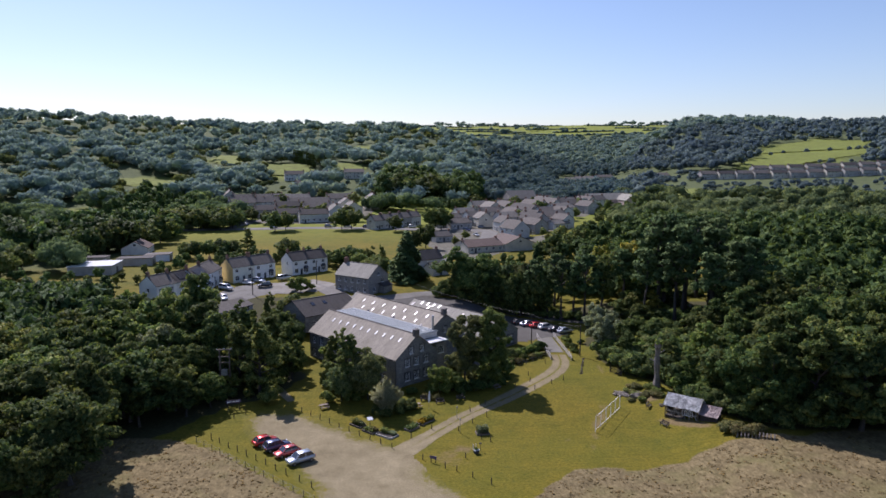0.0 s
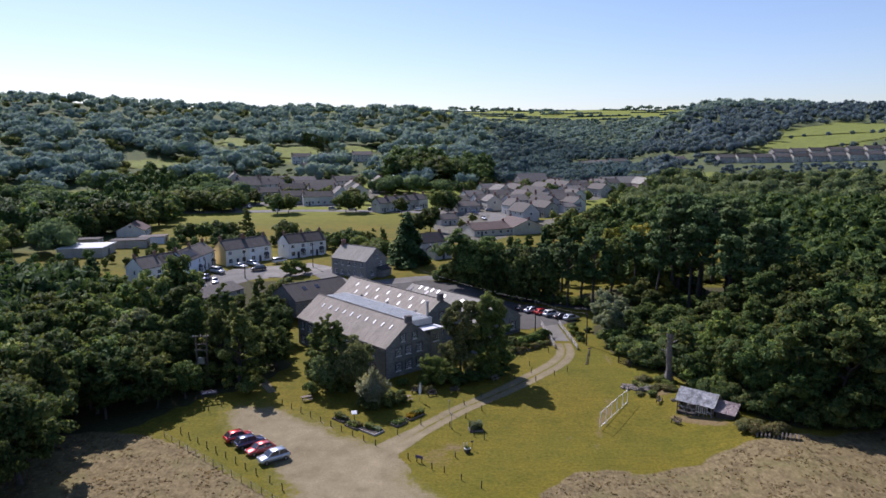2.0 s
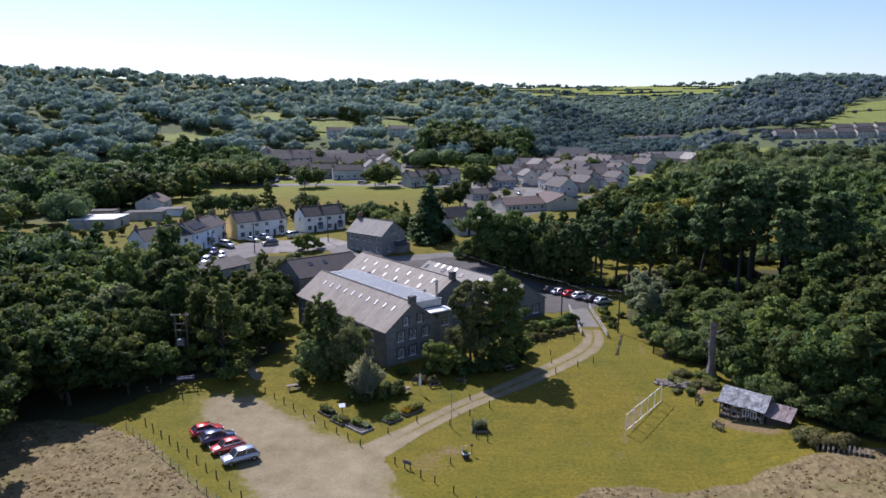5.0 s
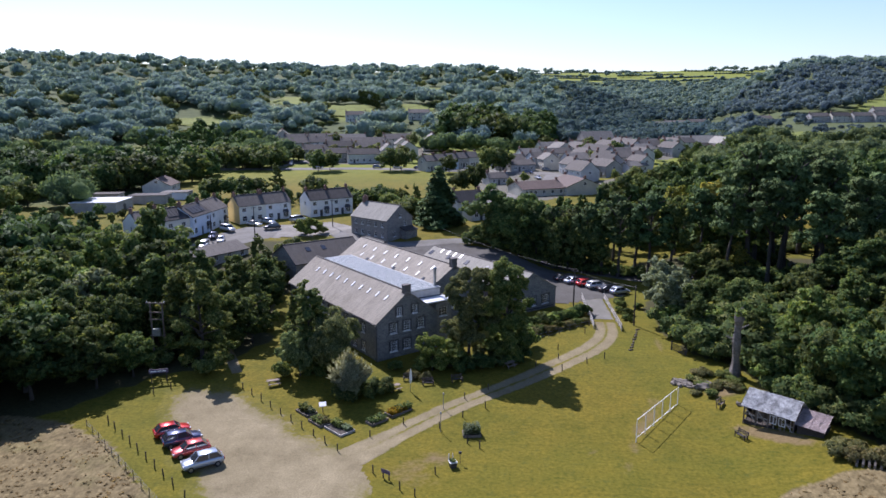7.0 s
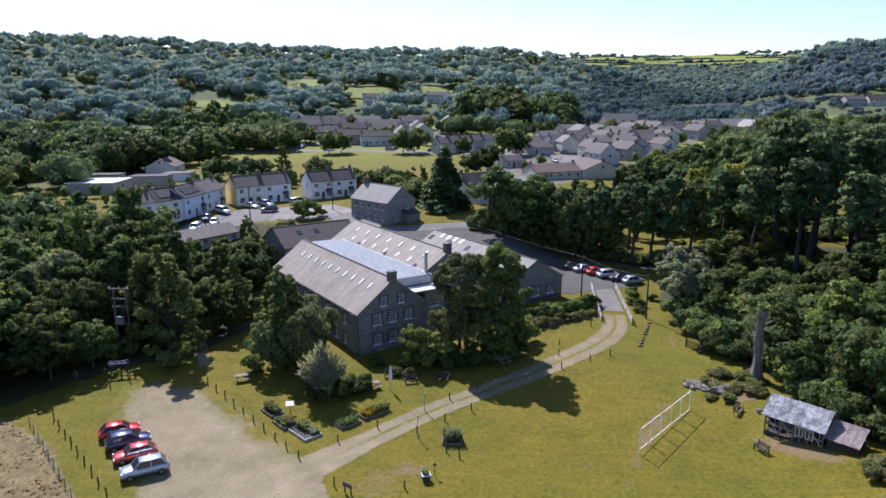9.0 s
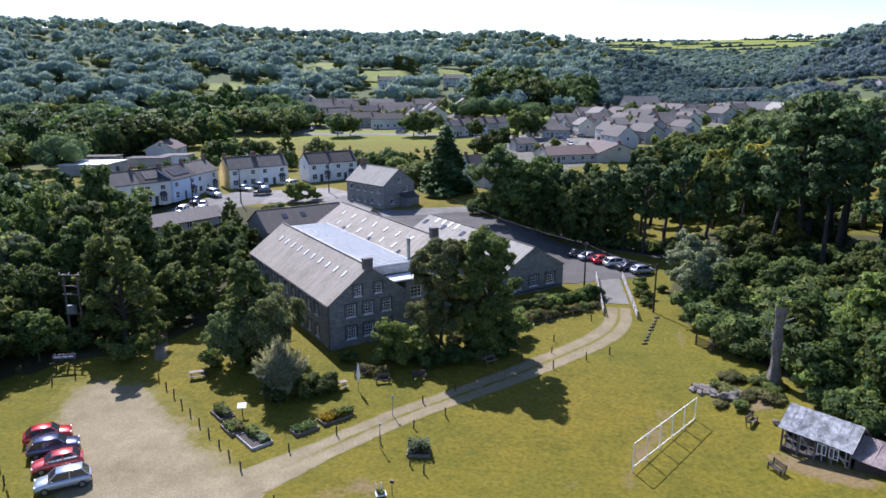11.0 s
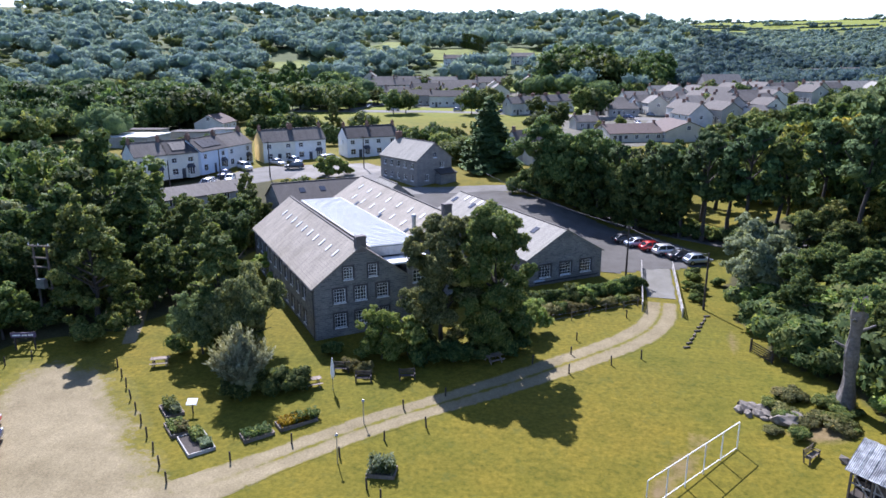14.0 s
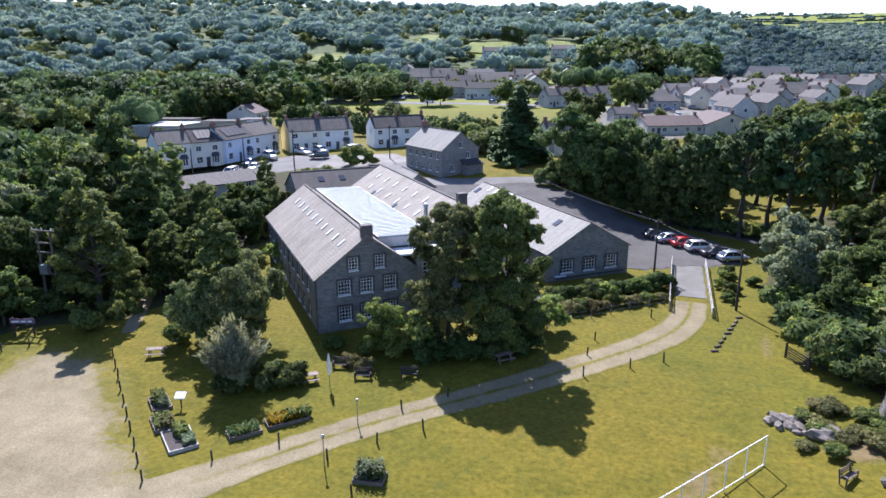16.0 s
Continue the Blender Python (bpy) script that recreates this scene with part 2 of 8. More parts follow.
M["leaf"] = foliage("leaf_green", (0.022, 0.0384, 0.0125), (0.05, 0.0672, 0.0225), (0.098, 0.1056, 0.0375))
M["leaf_bright"] = foliage("leaf_bright", (0.03, 0.0557, 0.015), (0.064, 0.0864, 0.025), (0.118, 0.1325, 0.045))
M["leaf_dark"] = foliage("leaf_dark", (0.014, 0.026, 0.010), (0.030, 0.045, 0.016), (0.064, 0.076, 0.026), gain=3.0)
M["leaf_deep"] = foliage("leaf_deep", (0.012, 0.024, 0.010), (0.026, 0.042, 0.015), (0.056, 0.068, 0.022), gain=3.0)
M["leaf_grey"] = foliage("leaf_grey", (0.055, 0.075, 0.045), (0.098, 0.122, 0.080), (0.17, 0.20, 0.135), gain=2.0)
M["silver"] = foliage("silver_leaf", (0.12, 0.14, 0.08), (0.20, 0.225, 0.14), (0.31, 0.335, 0.235), 0.6, 0.3, 0.35, 1.7, 2.6, 0.5, 0.3)
M["leaf_yellow"] = foliage("leaf_yellow", (0.06, 0.075, 0.012), (0.13, 0.14, 0.022), (0.22, 0.20, 0.03))
M["leaf_autumn"] = foliage("leaf_autumn", (0.035, 0.044, 0.012), (0.075, 0.080, 0.020), (0.125, 0.112, 0.030), gain=3.6)
M["needle"] = foliage("needle_green", (0.012, 0.024, 0.010), (0.026, 0.044, 0.018), (0.050, 0.072, 0.028), 0.7, 0.1)
M["flower"] = foliage("orange_flower", (0.30, 0.14, 0.01), (0.46, 0.27, 0.015), (0.58, 0.40, 0.03), gain=0.75)
M["heather"] = foliage("dry_scrub", (0.05, 0.058, 0.026), (0.095, 0.095, 0.042), (0.15, 0.135, 0.068), gain=1.8)
# The blue, lifted tone of distance haze is mixed into this leaf colour.
M["hazed_leaf"] = foliage("hazed_leaf", (0.026, 0.041, 0.046), (0.039, 0.057, 0.060), (0.058, 0.077, 0.070), 0.95, 0.42, 0.03, 4.5, 0.9, 0.75, 0.6)
# Haze blue again, painted darker to tone down the brightly lit eastern hill.
M["hazed_dark"] = foliage("hazed_dark_leaf", (0.017, 0.028, 0.037), (0.025, 0.038, 0.047), (0.037, 0.050, 0.054), 0.95, 0.40, 0.03, 4.0, 0.9, 0.75, 0.6)
M["mass_dark"] = foliage("mass_dark", (0.013, 0.025, 0.011), (0.026, 0.043, 0.017), (0.058, 0.080, 0.028), 0.6, 0.32, 0.10, 2.9, 2.2)
M["scrub_leaf"] = foliage("scrub_leaf", (0.040, 0.050, 0.020), (0.062, 0.074, 0.028), (0.080, 0.092, 0.040), 0.95, 0.4, 0.03, 2.9, 0.9, 0.8, 0.6)
M["mid_leaf"] = foliage("mid_leaf", (0.022, 0.034, 0.020), (0.037, 0.053, 0.027), (0.064, 0.080, 0.035), 0.95, 0.42, 0.05, 2.9, 1.4, 0.75, 0.7)
M["leaf_olive"] = foliage("leaf_olive", (0.028, 0.0403, 0.0187), (0.058, 0.0749, 0.035), (0.118, 0.1325, 0.0625))
M["mass_leaf"] = foliage("mass_leaf", (0.018, 0.034, 0.013), (0.036, 0.058, 0.020), (0.074, 0.100, 0.032), 0.6, 0.3, 0.10, 2.2, 2.2)


# ---------------------------------------------------------------- mesh helpers
def part(name, bm, material, parent, label=""):
    """Link a bmesh as one mesh object under a thing or a part."""
    me = bpy.data.meshes.new(name)
    bm.normal_update()
    bm.to_mesh(me)
    bm.free()
    me.materials.append(material)
    ob = new(name, me)
    ob.parent = parent
    return tagged(ob, label)


def lone(name, bm, material, m, label, category, group="", kind=""):
    ob = part(name, bm, material, None)
    ob.matrix_world = m
    return tagged(ob, label, category, group, kind)


def thing(name, m, label, category, group="", kind=""):
    e = new(name)
    e.empty_display_size = 0.3
    e.matrix_world = m
    return tagged(e, label, category, group, kind)


def hexa(bm, pts):
    """A block from eight corners: four below, four above, in the same turn."""
    v = [bm.verts.new(p) for p in pts]
    for f in ((3, 2, 1, 0), (4, 5, 6, 7), (0, 1, 5, 4), (1, 2, 6, 5), (2, 3, 7, 6), (3, 0, 4, 7)):
        bm.faces.new([v[i] for i in f])


def box(bm, x0, x1, y0, y1, z0, z1):
    hexa(bm, [(x0, y0, z0), (x1, y0, z0), (x1, y1, z0), (x0, y1, z0), (x0, y0, z1), (x1, y0, z1), (x1, y1, z1), (x0, y1, z1)])


def rod(bm, a, b, r0, r1=None, n=6):
    """A round bar from a to b."""
    r1 = r0 if r1 is None else r1
    a, b = Vector(a), Vector(b)
    q = (b - a).to_track_quat("Z", "Y")
    lo, hi = [], []
    for k in range(n):
        w = 2 * math.pi * k / n
        c = Vector((math.cos(w), math.sin(w), 0))
        lo.append(bm.verts.new(a + q @ (c * r0)))
        hi.append(bm.verts.new(b + q @ (c * r1)))
    for k in range(n):
        bm.faces.new((lo[k], lo[(k + 1) % n], hi[(k + 1) % n], hi[k]))
    bm.faces.new(lo[::-1])
    bm.faces.new(hi)


def bar(bm, a, b, w, h):
    """A squared bar from a to b, w wide and h high."""
    a, b = Vector(a), Vector(b)
    q = (b - a).to_track_quat("Y", "Z")
    L = (b - a).length
    pts = []
    for z in (-h / 2, h / 2):
        for x, y in ((-w / 2, 0), (w / 2, 0), (w / 2, L), (-w / 2, L)):
            pts.append(a + q @ Vector((x, y, z)))
    hexa(bm, pts)


def B():
    return bmesh.new()


# ---------------------------------------------------------------- ground
def sm(a, b, v):
    t = np.clip((v - a) / (b - a), 0.0, 1.0)
    return t * t * (3 - 2 * t)


# height of the valley floor along the view, and of the hillsides by their distance
FLOOR = ((-200, 0), (112, 0), (135, 0.9), (168, 1.0), (196, 4.6), (212, 6.0), (240, 6.4), (330, 6.8), (365, 8.2), (400, 9.5), (480, 10), (700, 12), (1300, 25), (1900, 60), (2900, 158), (6000, 172))
WEST = ((0, 0), (400, 0), (450, 3), (550, 15), (600, 25), (740, 36), (960, 58), (1080, 63), (1400, 38), (1900, 0))
EAST = ((0, 0), (430, 0), (700, 14), (900, 32), (1300, 66), (1700, 68), (2400, 0))


def table(tab, v):
    return np.interp(v, [a for a, _ in tab], [b for _, b in tab])


def ground(x, y):
    x, y = np.asarray(x, float), np.asarray(y, float)
    r = np.hypot(x, y)
    az = np.degrees(np.arctan2(x, np.maximum(y, 1.0)))
    z = table(FLOOR, np.where(y < 700, y, np.maximum(700.0, r * 0.98)))
    low = sm(5, 20, x) * (1 - sm(215, 260, y))
    z = z - low * np.maximum(0.0, z - 0.9) * 0.85
    west = 1 - sm(-6, 9, az - 0.004 * (r - 450))
    z = z + west * table(WEST, r / 1.03) * (1 + 0.16 * sm(14, 33, -az))
    z = z + sm(13, 20, az) * table(EAST, r)
    z = z + 2.5 * sm(34, 52, x) * (1 - sm(420, 520, y)) * sm(60, 100, y)
    return z


def gz(x, y):
    return float(ground(x, y))


def inside(poly, x, y):
    x, y = np.asarray(x, float), np.asarray(y, float)
    hit = np.zeros(x.shape, bool)
    for (x0, y0), (x1, y1) in zip(poly, poly[1:] + poly[:1]):
        cross = (y0 > y) != (y1 > y)
        at = (x1 - x0) * (y - y0) / ((y1 - y0) if y1 != y0 else 1e-9) + x0
        hit ^= cross & (x < at)
    return hit


def wobble(x, y, size, seed=0.0):
    """Smooth irregular values between about -1 and 1."""
    return (np.sin(x / size + 1.7 * np.sin(y / size * 0.8 + seed)) + np.sin(y / size * 1.3 + 2.1 * np.sin(x / size * 0.7 + seed * 2.0)) + np.sin((x + y) / size * 2.3 + seed)) / 3


def steps(core0, core1, step, lo, hi, grow=1.07):
    mid = list(np.arange(core0, core1 + 0.01, step))
    out, s = [], step
    v = core1
    while v < hi:
        s *= grow
        v += s
        out.append(v)
    down, s, v = [], step, core0
    while v > lo:
        s *= grow
        v -= s
        down.append(v)
    return np.array(down[::-1] + mid + out)


gx = steps(-62, 62, 1.2, -4300, 4300)
gy = steps(84, 172, 1.2, -900, 4800)
GX, GY = np.meshgrid(gx, gy)
GZ = ground(GX, GY)
near = (1 - sm(150, 260, np.hypot(GX, GY - 90)))
GZ = GZ + near * 0.010 * wobble(GX, GY, 2.9) + (1 - near) * 0.25 * wobble(GX, GY, 26.0)
nx, ny = len(gx), len(gy)
verts = np.stack([GX.ravel(), GY.ravel(), GZ.ravel()], 1)
idx = np.arange(nx * ny).reshape(ny, nx)
faces = np.stack([idx[:-1, :-1].ravel(), idx[:-1, 1:].ravel(), idx[1:, 1:].ravel(), idx[1:, :-1].ravel()], 1)
gme = bpy.data.meshes.new("ground")
gme.from_pydata(verts.tolist(), [], faces.tolist())

# mown hayfield in front: its edge towards the lawn
HAY = ((-120, 112), (-45, 110), (-37, 107), (-20, 92), (-13, 84), (3, 82), (10, 88), (16.7, 96), (20, 99.5), (24, 100.5), (28, 99), (34, 101), (40, 103.8), (46.4, 105.6), (60, 108), (120, 112))
edge = table(HAY, GX) + 1.1 * wobble(GX, GY, 3.1, 2.0)
dry = 1 - sm(-0.7, 0.7, GY - edge)
east_edge = np.interp(GY, (100, 110, 118, 126, 133, 140, 150, 165, 180), (70, 52, 47.5, 44.5, 42.5, 38.5, 35.5, 34.5, 37))
west_edge = np.interp(GY, (108, 112, 117, 124, 130, 140, 152, 170), (-52, -47, -43.5, -40, -31, -28, -33, -36))
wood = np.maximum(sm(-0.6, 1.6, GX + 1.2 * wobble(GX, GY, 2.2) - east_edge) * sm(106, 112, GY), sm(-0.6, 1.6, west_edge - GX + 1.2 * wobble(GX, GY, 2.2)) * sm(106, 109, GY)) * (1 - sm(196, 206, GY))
FIELDS = [
    [(-152, 596), (-123, 612), (-106, 588), (-105, 566), (-141, 560)],
    [(-99, 622), (-71, 615), (-64, 597), (-91, 580)],
    [(-216, 669), (-188, 663), (-172, 597), (-197, 599)],
    [(-104, 794), (-70, 792), (-66, 750), (-99, 758)],
    [(-238, 520), (-200, 536), (-190, 500), (-227, 495)],
    [(-222, 355), (-190, 357), (-178, 328), (-210, 326)],
    [(-380, 702), (-365, 714), (-352, 688), (-366, 674)],
    [(286, 692), (347, 696), (462, 762), (482, 796), (392, 800), (330, 762)],
    [(350, 800), (484, 812), (536, 880), (489, 930), (392, 868)],
    [(178, 533), (200, 554), (181, 493), (164, 487)],
    [(-212, 393), (-160, 414), (-167, 436), (-220, 410)],
]
open_land = np.zeros(GX.shape, bool)
for f in FIELDS:
    open_land |= inside(f, GX, GY)
rr_ = np.hypot(GX, GY)
far = sm(290, 420, rr_)
brush = sm(372, 400, rr_) * (1 - open_land) * (1 - sm(2250, 2450, rr_)) + sm(255, 300, rr_) * (GX < -0.45 * GY) * (1 - open_land)
brush = np.clip(brush * np.where((np.abs(GX) < 130) & (GY < 470), 0.04, 1.0), 0, 1)
worn = np.exp(-((GX - 25 - 0.33 * (GY - 110)) / 1.6) ** 2) * sm(100, 108, GY) * (1 - sm(126, 140, GY)) * (0.42 + 0.40 * wobble(GX, GY, 2.0)) + 0.62 * np.exp(-(((GX - 20.5) / 2.2) ** 2 + ((GY - 111.5) / 3.2) ** 2)) * (0.5 + 0.7 * wobble(GX, GY, 0.9)) + 1.2 * np.exp(-((((GX - 41.8) * -0.79 + (GY - 115.1) * 0.62) / 5.2) ** 2 + (((GX - 41.8) * -0.62 + (GY - 115.1) * -0.79) / 1.25) ** 2)) + 0.62 * np.exp(-(((GX - 3.0) / 5.5) ** 2 + ((GY - 104.5) / 4.5) ** 2)) * (0.8 + 0.8 * wobble(GX, GY, 1.6)) + 0.9 * np.exp(-(((GX - 39.5) / 3.0) ** 2 + ((GY - 127.5) / 2.0) ** 2)) + 0.55 * np.exp(-(((GX - 34.2) / 1.2) ** 2 + ((GY - 146) / 6.0) ** 2))
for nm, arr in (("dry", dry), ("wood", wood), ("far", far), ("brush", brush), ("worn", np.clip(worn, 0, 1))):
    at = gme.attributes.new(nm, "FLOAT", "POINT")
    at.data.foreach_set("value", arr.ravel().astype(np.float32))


def attribute(nt, name):
    a = nt.nodes.new("ShaderNodeAttribute")
    a.attribute_name = name
    return a.outputs["Fac"]


def grass_colours(nt, v):
    fine = noise_tex(nt, v, 2.2, 7, 0.7)
    mid = noise_tex(nt, v, 0.22, 6, 0.65)
    broad = noise_tex(nt, v, 0.045, 4, 0.55)
    c = ramp(nt, fine, [(0.28, (0.0612, 0.0605, 0.006)), (0.5, (0.1206, 0.1058, 0.0109)), (0.74, (0.1818, 0.1462, 0.0187))])
    c = mixc(nt, 0.6, c, ramp(nt, mid, [(0.3, (0.58, 0.70, 0.55)), (0.5, (1, 1, 1)), (0.72, (1.26, 1.14, 1.05))]), "MULTIPLY")
    c = mixc(nt, 0.7, c, ramp(nt, broad, [(0.35, (0.82, 0.92, 0.8)), (0.65, (1.18, 1.06, 1.0))]), "MULTIPLY")
    turn = nt.nodes.new("ShaderNodeMapping")
    turn.inputs["Rotation"].default_value = (0, 0, radians(-52))
    turn.inputs["Scale"].default_value = (0.10, 1.1, 1.0)
    link(nt, v, turn.inputs["Vector"])
    streak = noise_tex(nt, turn.outputs[0], 1.0, 5, 0.7)
    c = mixc(nt, 0.35, c, ramp(nt, streak, [(0.34, (0.68, 0.74, 0.7)), (0.5, (1, 1, 1)), (0.68, (1.26, 1.22, 1.15))]), "MULTIPLY")
    clover = noise_tex(nt, v, 0.75, 5, 0.7)
    c = mixc(nt, ramp(nt, clover, [(0.56, (0, 0, 0)), (0.68, (0.5, 0.5, 0.5))]), c, (0.070, 0.080, 0.014))
    return c, fine, mid


gm, nt, gb = blank("meadow")
v = coords(nt)
green, fine, mid = grass_colours(nt, v)
st = nt.nodes.new("ShaderNodeVectorMath")
st.operation = "MULTIPLY"
st.inputs[1].default_value = (0.9, 0.45, 1.0)
link(nt, v, st.inputs[0])
tuft = noise_tex(nt, st.outputs[0], 2.6, 7, 0.75)
patchy = noise_tex(nt, v, 0.11, 5, 0.6)
hay = ramp(nt, tuft, [(0.30, (0.0714, 0.0565, 0.0292)), (0.5, (0.1596, 0.127, 0.0651)), (0.68, (0.2436, 0.1976, 0.1079))])
hay = mixc(nt, 0.8, hay, ramp(nt, noise_tex(nt, v, 0.5, 4, 0.7), [(0.35, (0.62, 0.6, 0.55)), (0.65, (1.22, 1.2, 1.15))]), "MULTIPLY")
hay = mixc(nt, ramp(nt, patchy, [(0.5, (0, 0, 0)), (0.72, (0.55, 0.55, 0.55))]), hay, (0.15, 0.145, 0.05))
earth = ramp(nt, fine, [(0.3, (0.1218, 0.0882, 0.0378)), (0.7, (0.189, 0.1428, 0.0714))])
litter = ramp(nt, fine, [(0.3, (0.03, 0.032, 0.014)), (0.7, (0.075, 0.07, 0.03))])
pasture = ramp(nt, mid, [(0.3, (0.1328, 0.166, 0.0228)), (0.7, (0.1932, 0.2102, 0.0353))])


def noisy(nt, fac, amount, tex):
    a = nt.nodes.new("ShaderNodeMath")
    a.operation = "MULTIPLY_ADD"
    a.inputs[1].default_value = amount
    a.inputs[2].default_value = -amount / 2
    link(nt, tex, a.inputs[0])
    s = nt.nodes.new("ShaderNodeMath")
    s.use_clamp = True
    link(nt, a.outputs[0], s.inputs[0])
    link(nt, fac, s.inputs[1])
    return ramp(nt, s.outputs[0], [(0.35, (0, 0, 0)), (0.65, (1, 1, 1))])


col = mixc(nt, attribute(nt, "far"), green, pasture)
thicket = ramp(nt, mid, [(0.3, (0.06, 0.08, 0.034)), (0.7, (0.095, 0.115, 0.044))])
col = mixc(nt, attribute(nt, "brush"), col, thicket)
col = mixc(nt, noisy(nt, attribute(nt, "worn"), 0.5, fine), col, earth)
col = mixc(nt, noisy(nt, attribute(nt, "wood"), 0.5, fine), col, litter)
col = mixc(nt, noisy(nt, attribute(nt, "dry"), 0.7, tuft), col, hay)
link(nt, col, gb.inputs["Base Color"])
gb.inputs["Roughness"].default_value = 0.95
gb.inputs["Specular IOR Level"].default_value = 0.15
bump(nt, gb, tuft, 0.6, 0.12)
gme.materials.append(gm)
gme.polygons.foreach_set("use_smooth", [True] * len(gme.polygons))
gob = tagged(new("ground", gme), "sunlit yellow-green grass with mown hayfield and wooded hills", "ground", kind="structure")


# ---------------------------------------------------------------- roads, yards
def surface(name, base, grain=5.0, dark=0.7, pale=1.2, grass=None):
    m, nt, b = blank(name)
    v = coords(nt)
    f1 = noise_tex(nt, v, grain, 7, 0.75)
    f2 = noise_tex(nt, v, 0.3, 6, 0.65)
    f3 = noise_tex(nt, v, 0.07, 3, 0.5)
    c = ramp(nt, f1, [(0.25, tuple(x * dark for x in base)), (0.75, tuple(x * pale for x in base))])
    c = mixc(nt, 0.75, c, ramp(nt, f2, [(0.3, (0.66, 0.64, 0.58)), (0.7, (1.18, 1.18, 1.18))]), "MULTIPLY")
    c = mixc(nt, 0.6, c, ramp(nt, f3, [(0.35, (0.85, 0.84, 0.80)), (0.65, (1.1, 1.1, 1.1))]), "MULTIPLY")
    if grass:
        a = attribute(nt, "green")
        g, gf, gm_ = grass_colours(nt, v)
        tufts = ramp(nt, noise_tex(nt, v, 1.1, 8, 0.75), [(0.34, (0, 0, 0)), (0.66, (1, 1, 1))])
        less = nt.nodes.new("ShaderNodeMath")
        less.inputs[1].default_value = -0.34
        link(nt, a, less.inputs[0])
        more = nt.nodes.new("ShaderNodeMath")
        more.inputs[1].default_value = 0.08
        link(nt, a, more.inputs[0])
        parched = ramp(nt, f1, [(0.3, (0.125, 0.108, 0.046)), (0.7, (0.21, 0.177, 0.09))])
        part_dry = mixc(nt, 0.7, (0, 0, 0), noisy(nt, more.outputs[0], 0.8, tufts))
        c = mixc(nt, part_dry, c, parched)
        c = mixc(nt, noisy(nt, less.outputs[0], 0.7, tufts), c, g)
    link(nt, c, b.inputs["Base Color"])
    b.inputs["Roughness"].default_value = 0.92
    b.inputs["Specular IOR Level"].default_value = 0.2
    bump(nt, b, f1, 0.6, 0.04)
    return m


M["gravel"] = surface("gravel", (0.2211, 0.1867, 0.1129), 6.0, 0.5, 1.45, grass=True)
M["asphalt"] = surface("asphalt", (0.0991, 0.0958, 0.0907), 8.0)
M["road"] = surface("pale_road", (0.1806, 0.1764, 0.168), 8.0)
M["court"] = surface("concrete_court", (0.2352, 0.2243, 0.2058), 5.0)


def sheet(name, poly, step, material, label, category, lift=0.05, wild=0.5, green=1.6, mouth=None):
    """A flat covering inside a polygon, laid on the ground, with an uneven edge; "green" says how near its edge is."""
    P = np.array(poly, float)
    xs = np.arange(P[:, 0].min() - 1, P[:, 0].max() + 1, step)
    ys = np.arange(P[:, 1].min() - 1, P[:, 1].max() + 1, step)
    X, Y = np.meshgrid(xs, ys)
    dist = np.full(X.shape, 1e9)
    for (x0, y0), (x1, y1) in zip(poly, poly[1:] + poly[:1]):
        dx, dy = x1 - x0, y1 - y0
        t = np.clip(((X - x0) * dx + (Y - y0) * dy) / (dx * dx + dy * dy), 0, 1)
        dist = np.minimum(dist, np.hypot(X - x0 - t * dx, Y - y0 - t * dy))
    sd = np.where(inside(poly, X, Y), dist, -dist) + wild * wobble(X, Y, 1.7, 1.0)
    keep = sd > -step * 0.5
    num = -np.ones(X.shape, int)
    num[keep] = np.arange(keep.sum())
    Z = ground(X, Y) + lift + 0.03 * sm(0, 2, sd) - (lift + 0.05) * (1 - sm(-step * 0.5, 0.25, sd))
    vv = np.stack([X[keep], Y[keep], Z[keep]], 1)
    q = np.stack([num[:-1, :-1].ravel(), num[:-1, 1:].ravel(), num[1:, 1:].ravel(), num[1:, :-1].ravel()], 1)
    q = q[(q >= 0).all(1)]
    me = bpy.data.meshes.new(name)
    me.from_pydata(vv.tolist(), [], q.tolist())
    at = me.attributes.new("green", "FLOAT", "POINT")
    g = 1.35 * (1 - sm(-0.3, green, sd[keep]))
    if mouth:
        g = g * (1 - np.exp(-((X[keep] - mouth[0]) ** 2 + (Y[keep] - mouth[1]) ** 2) / mouth[2] ** 2))
    at.data.foreach_set("value", g.astype(np.float32))
    me.materials.append(material)
    return tagged(new(name, me), label, category, kind="structure")


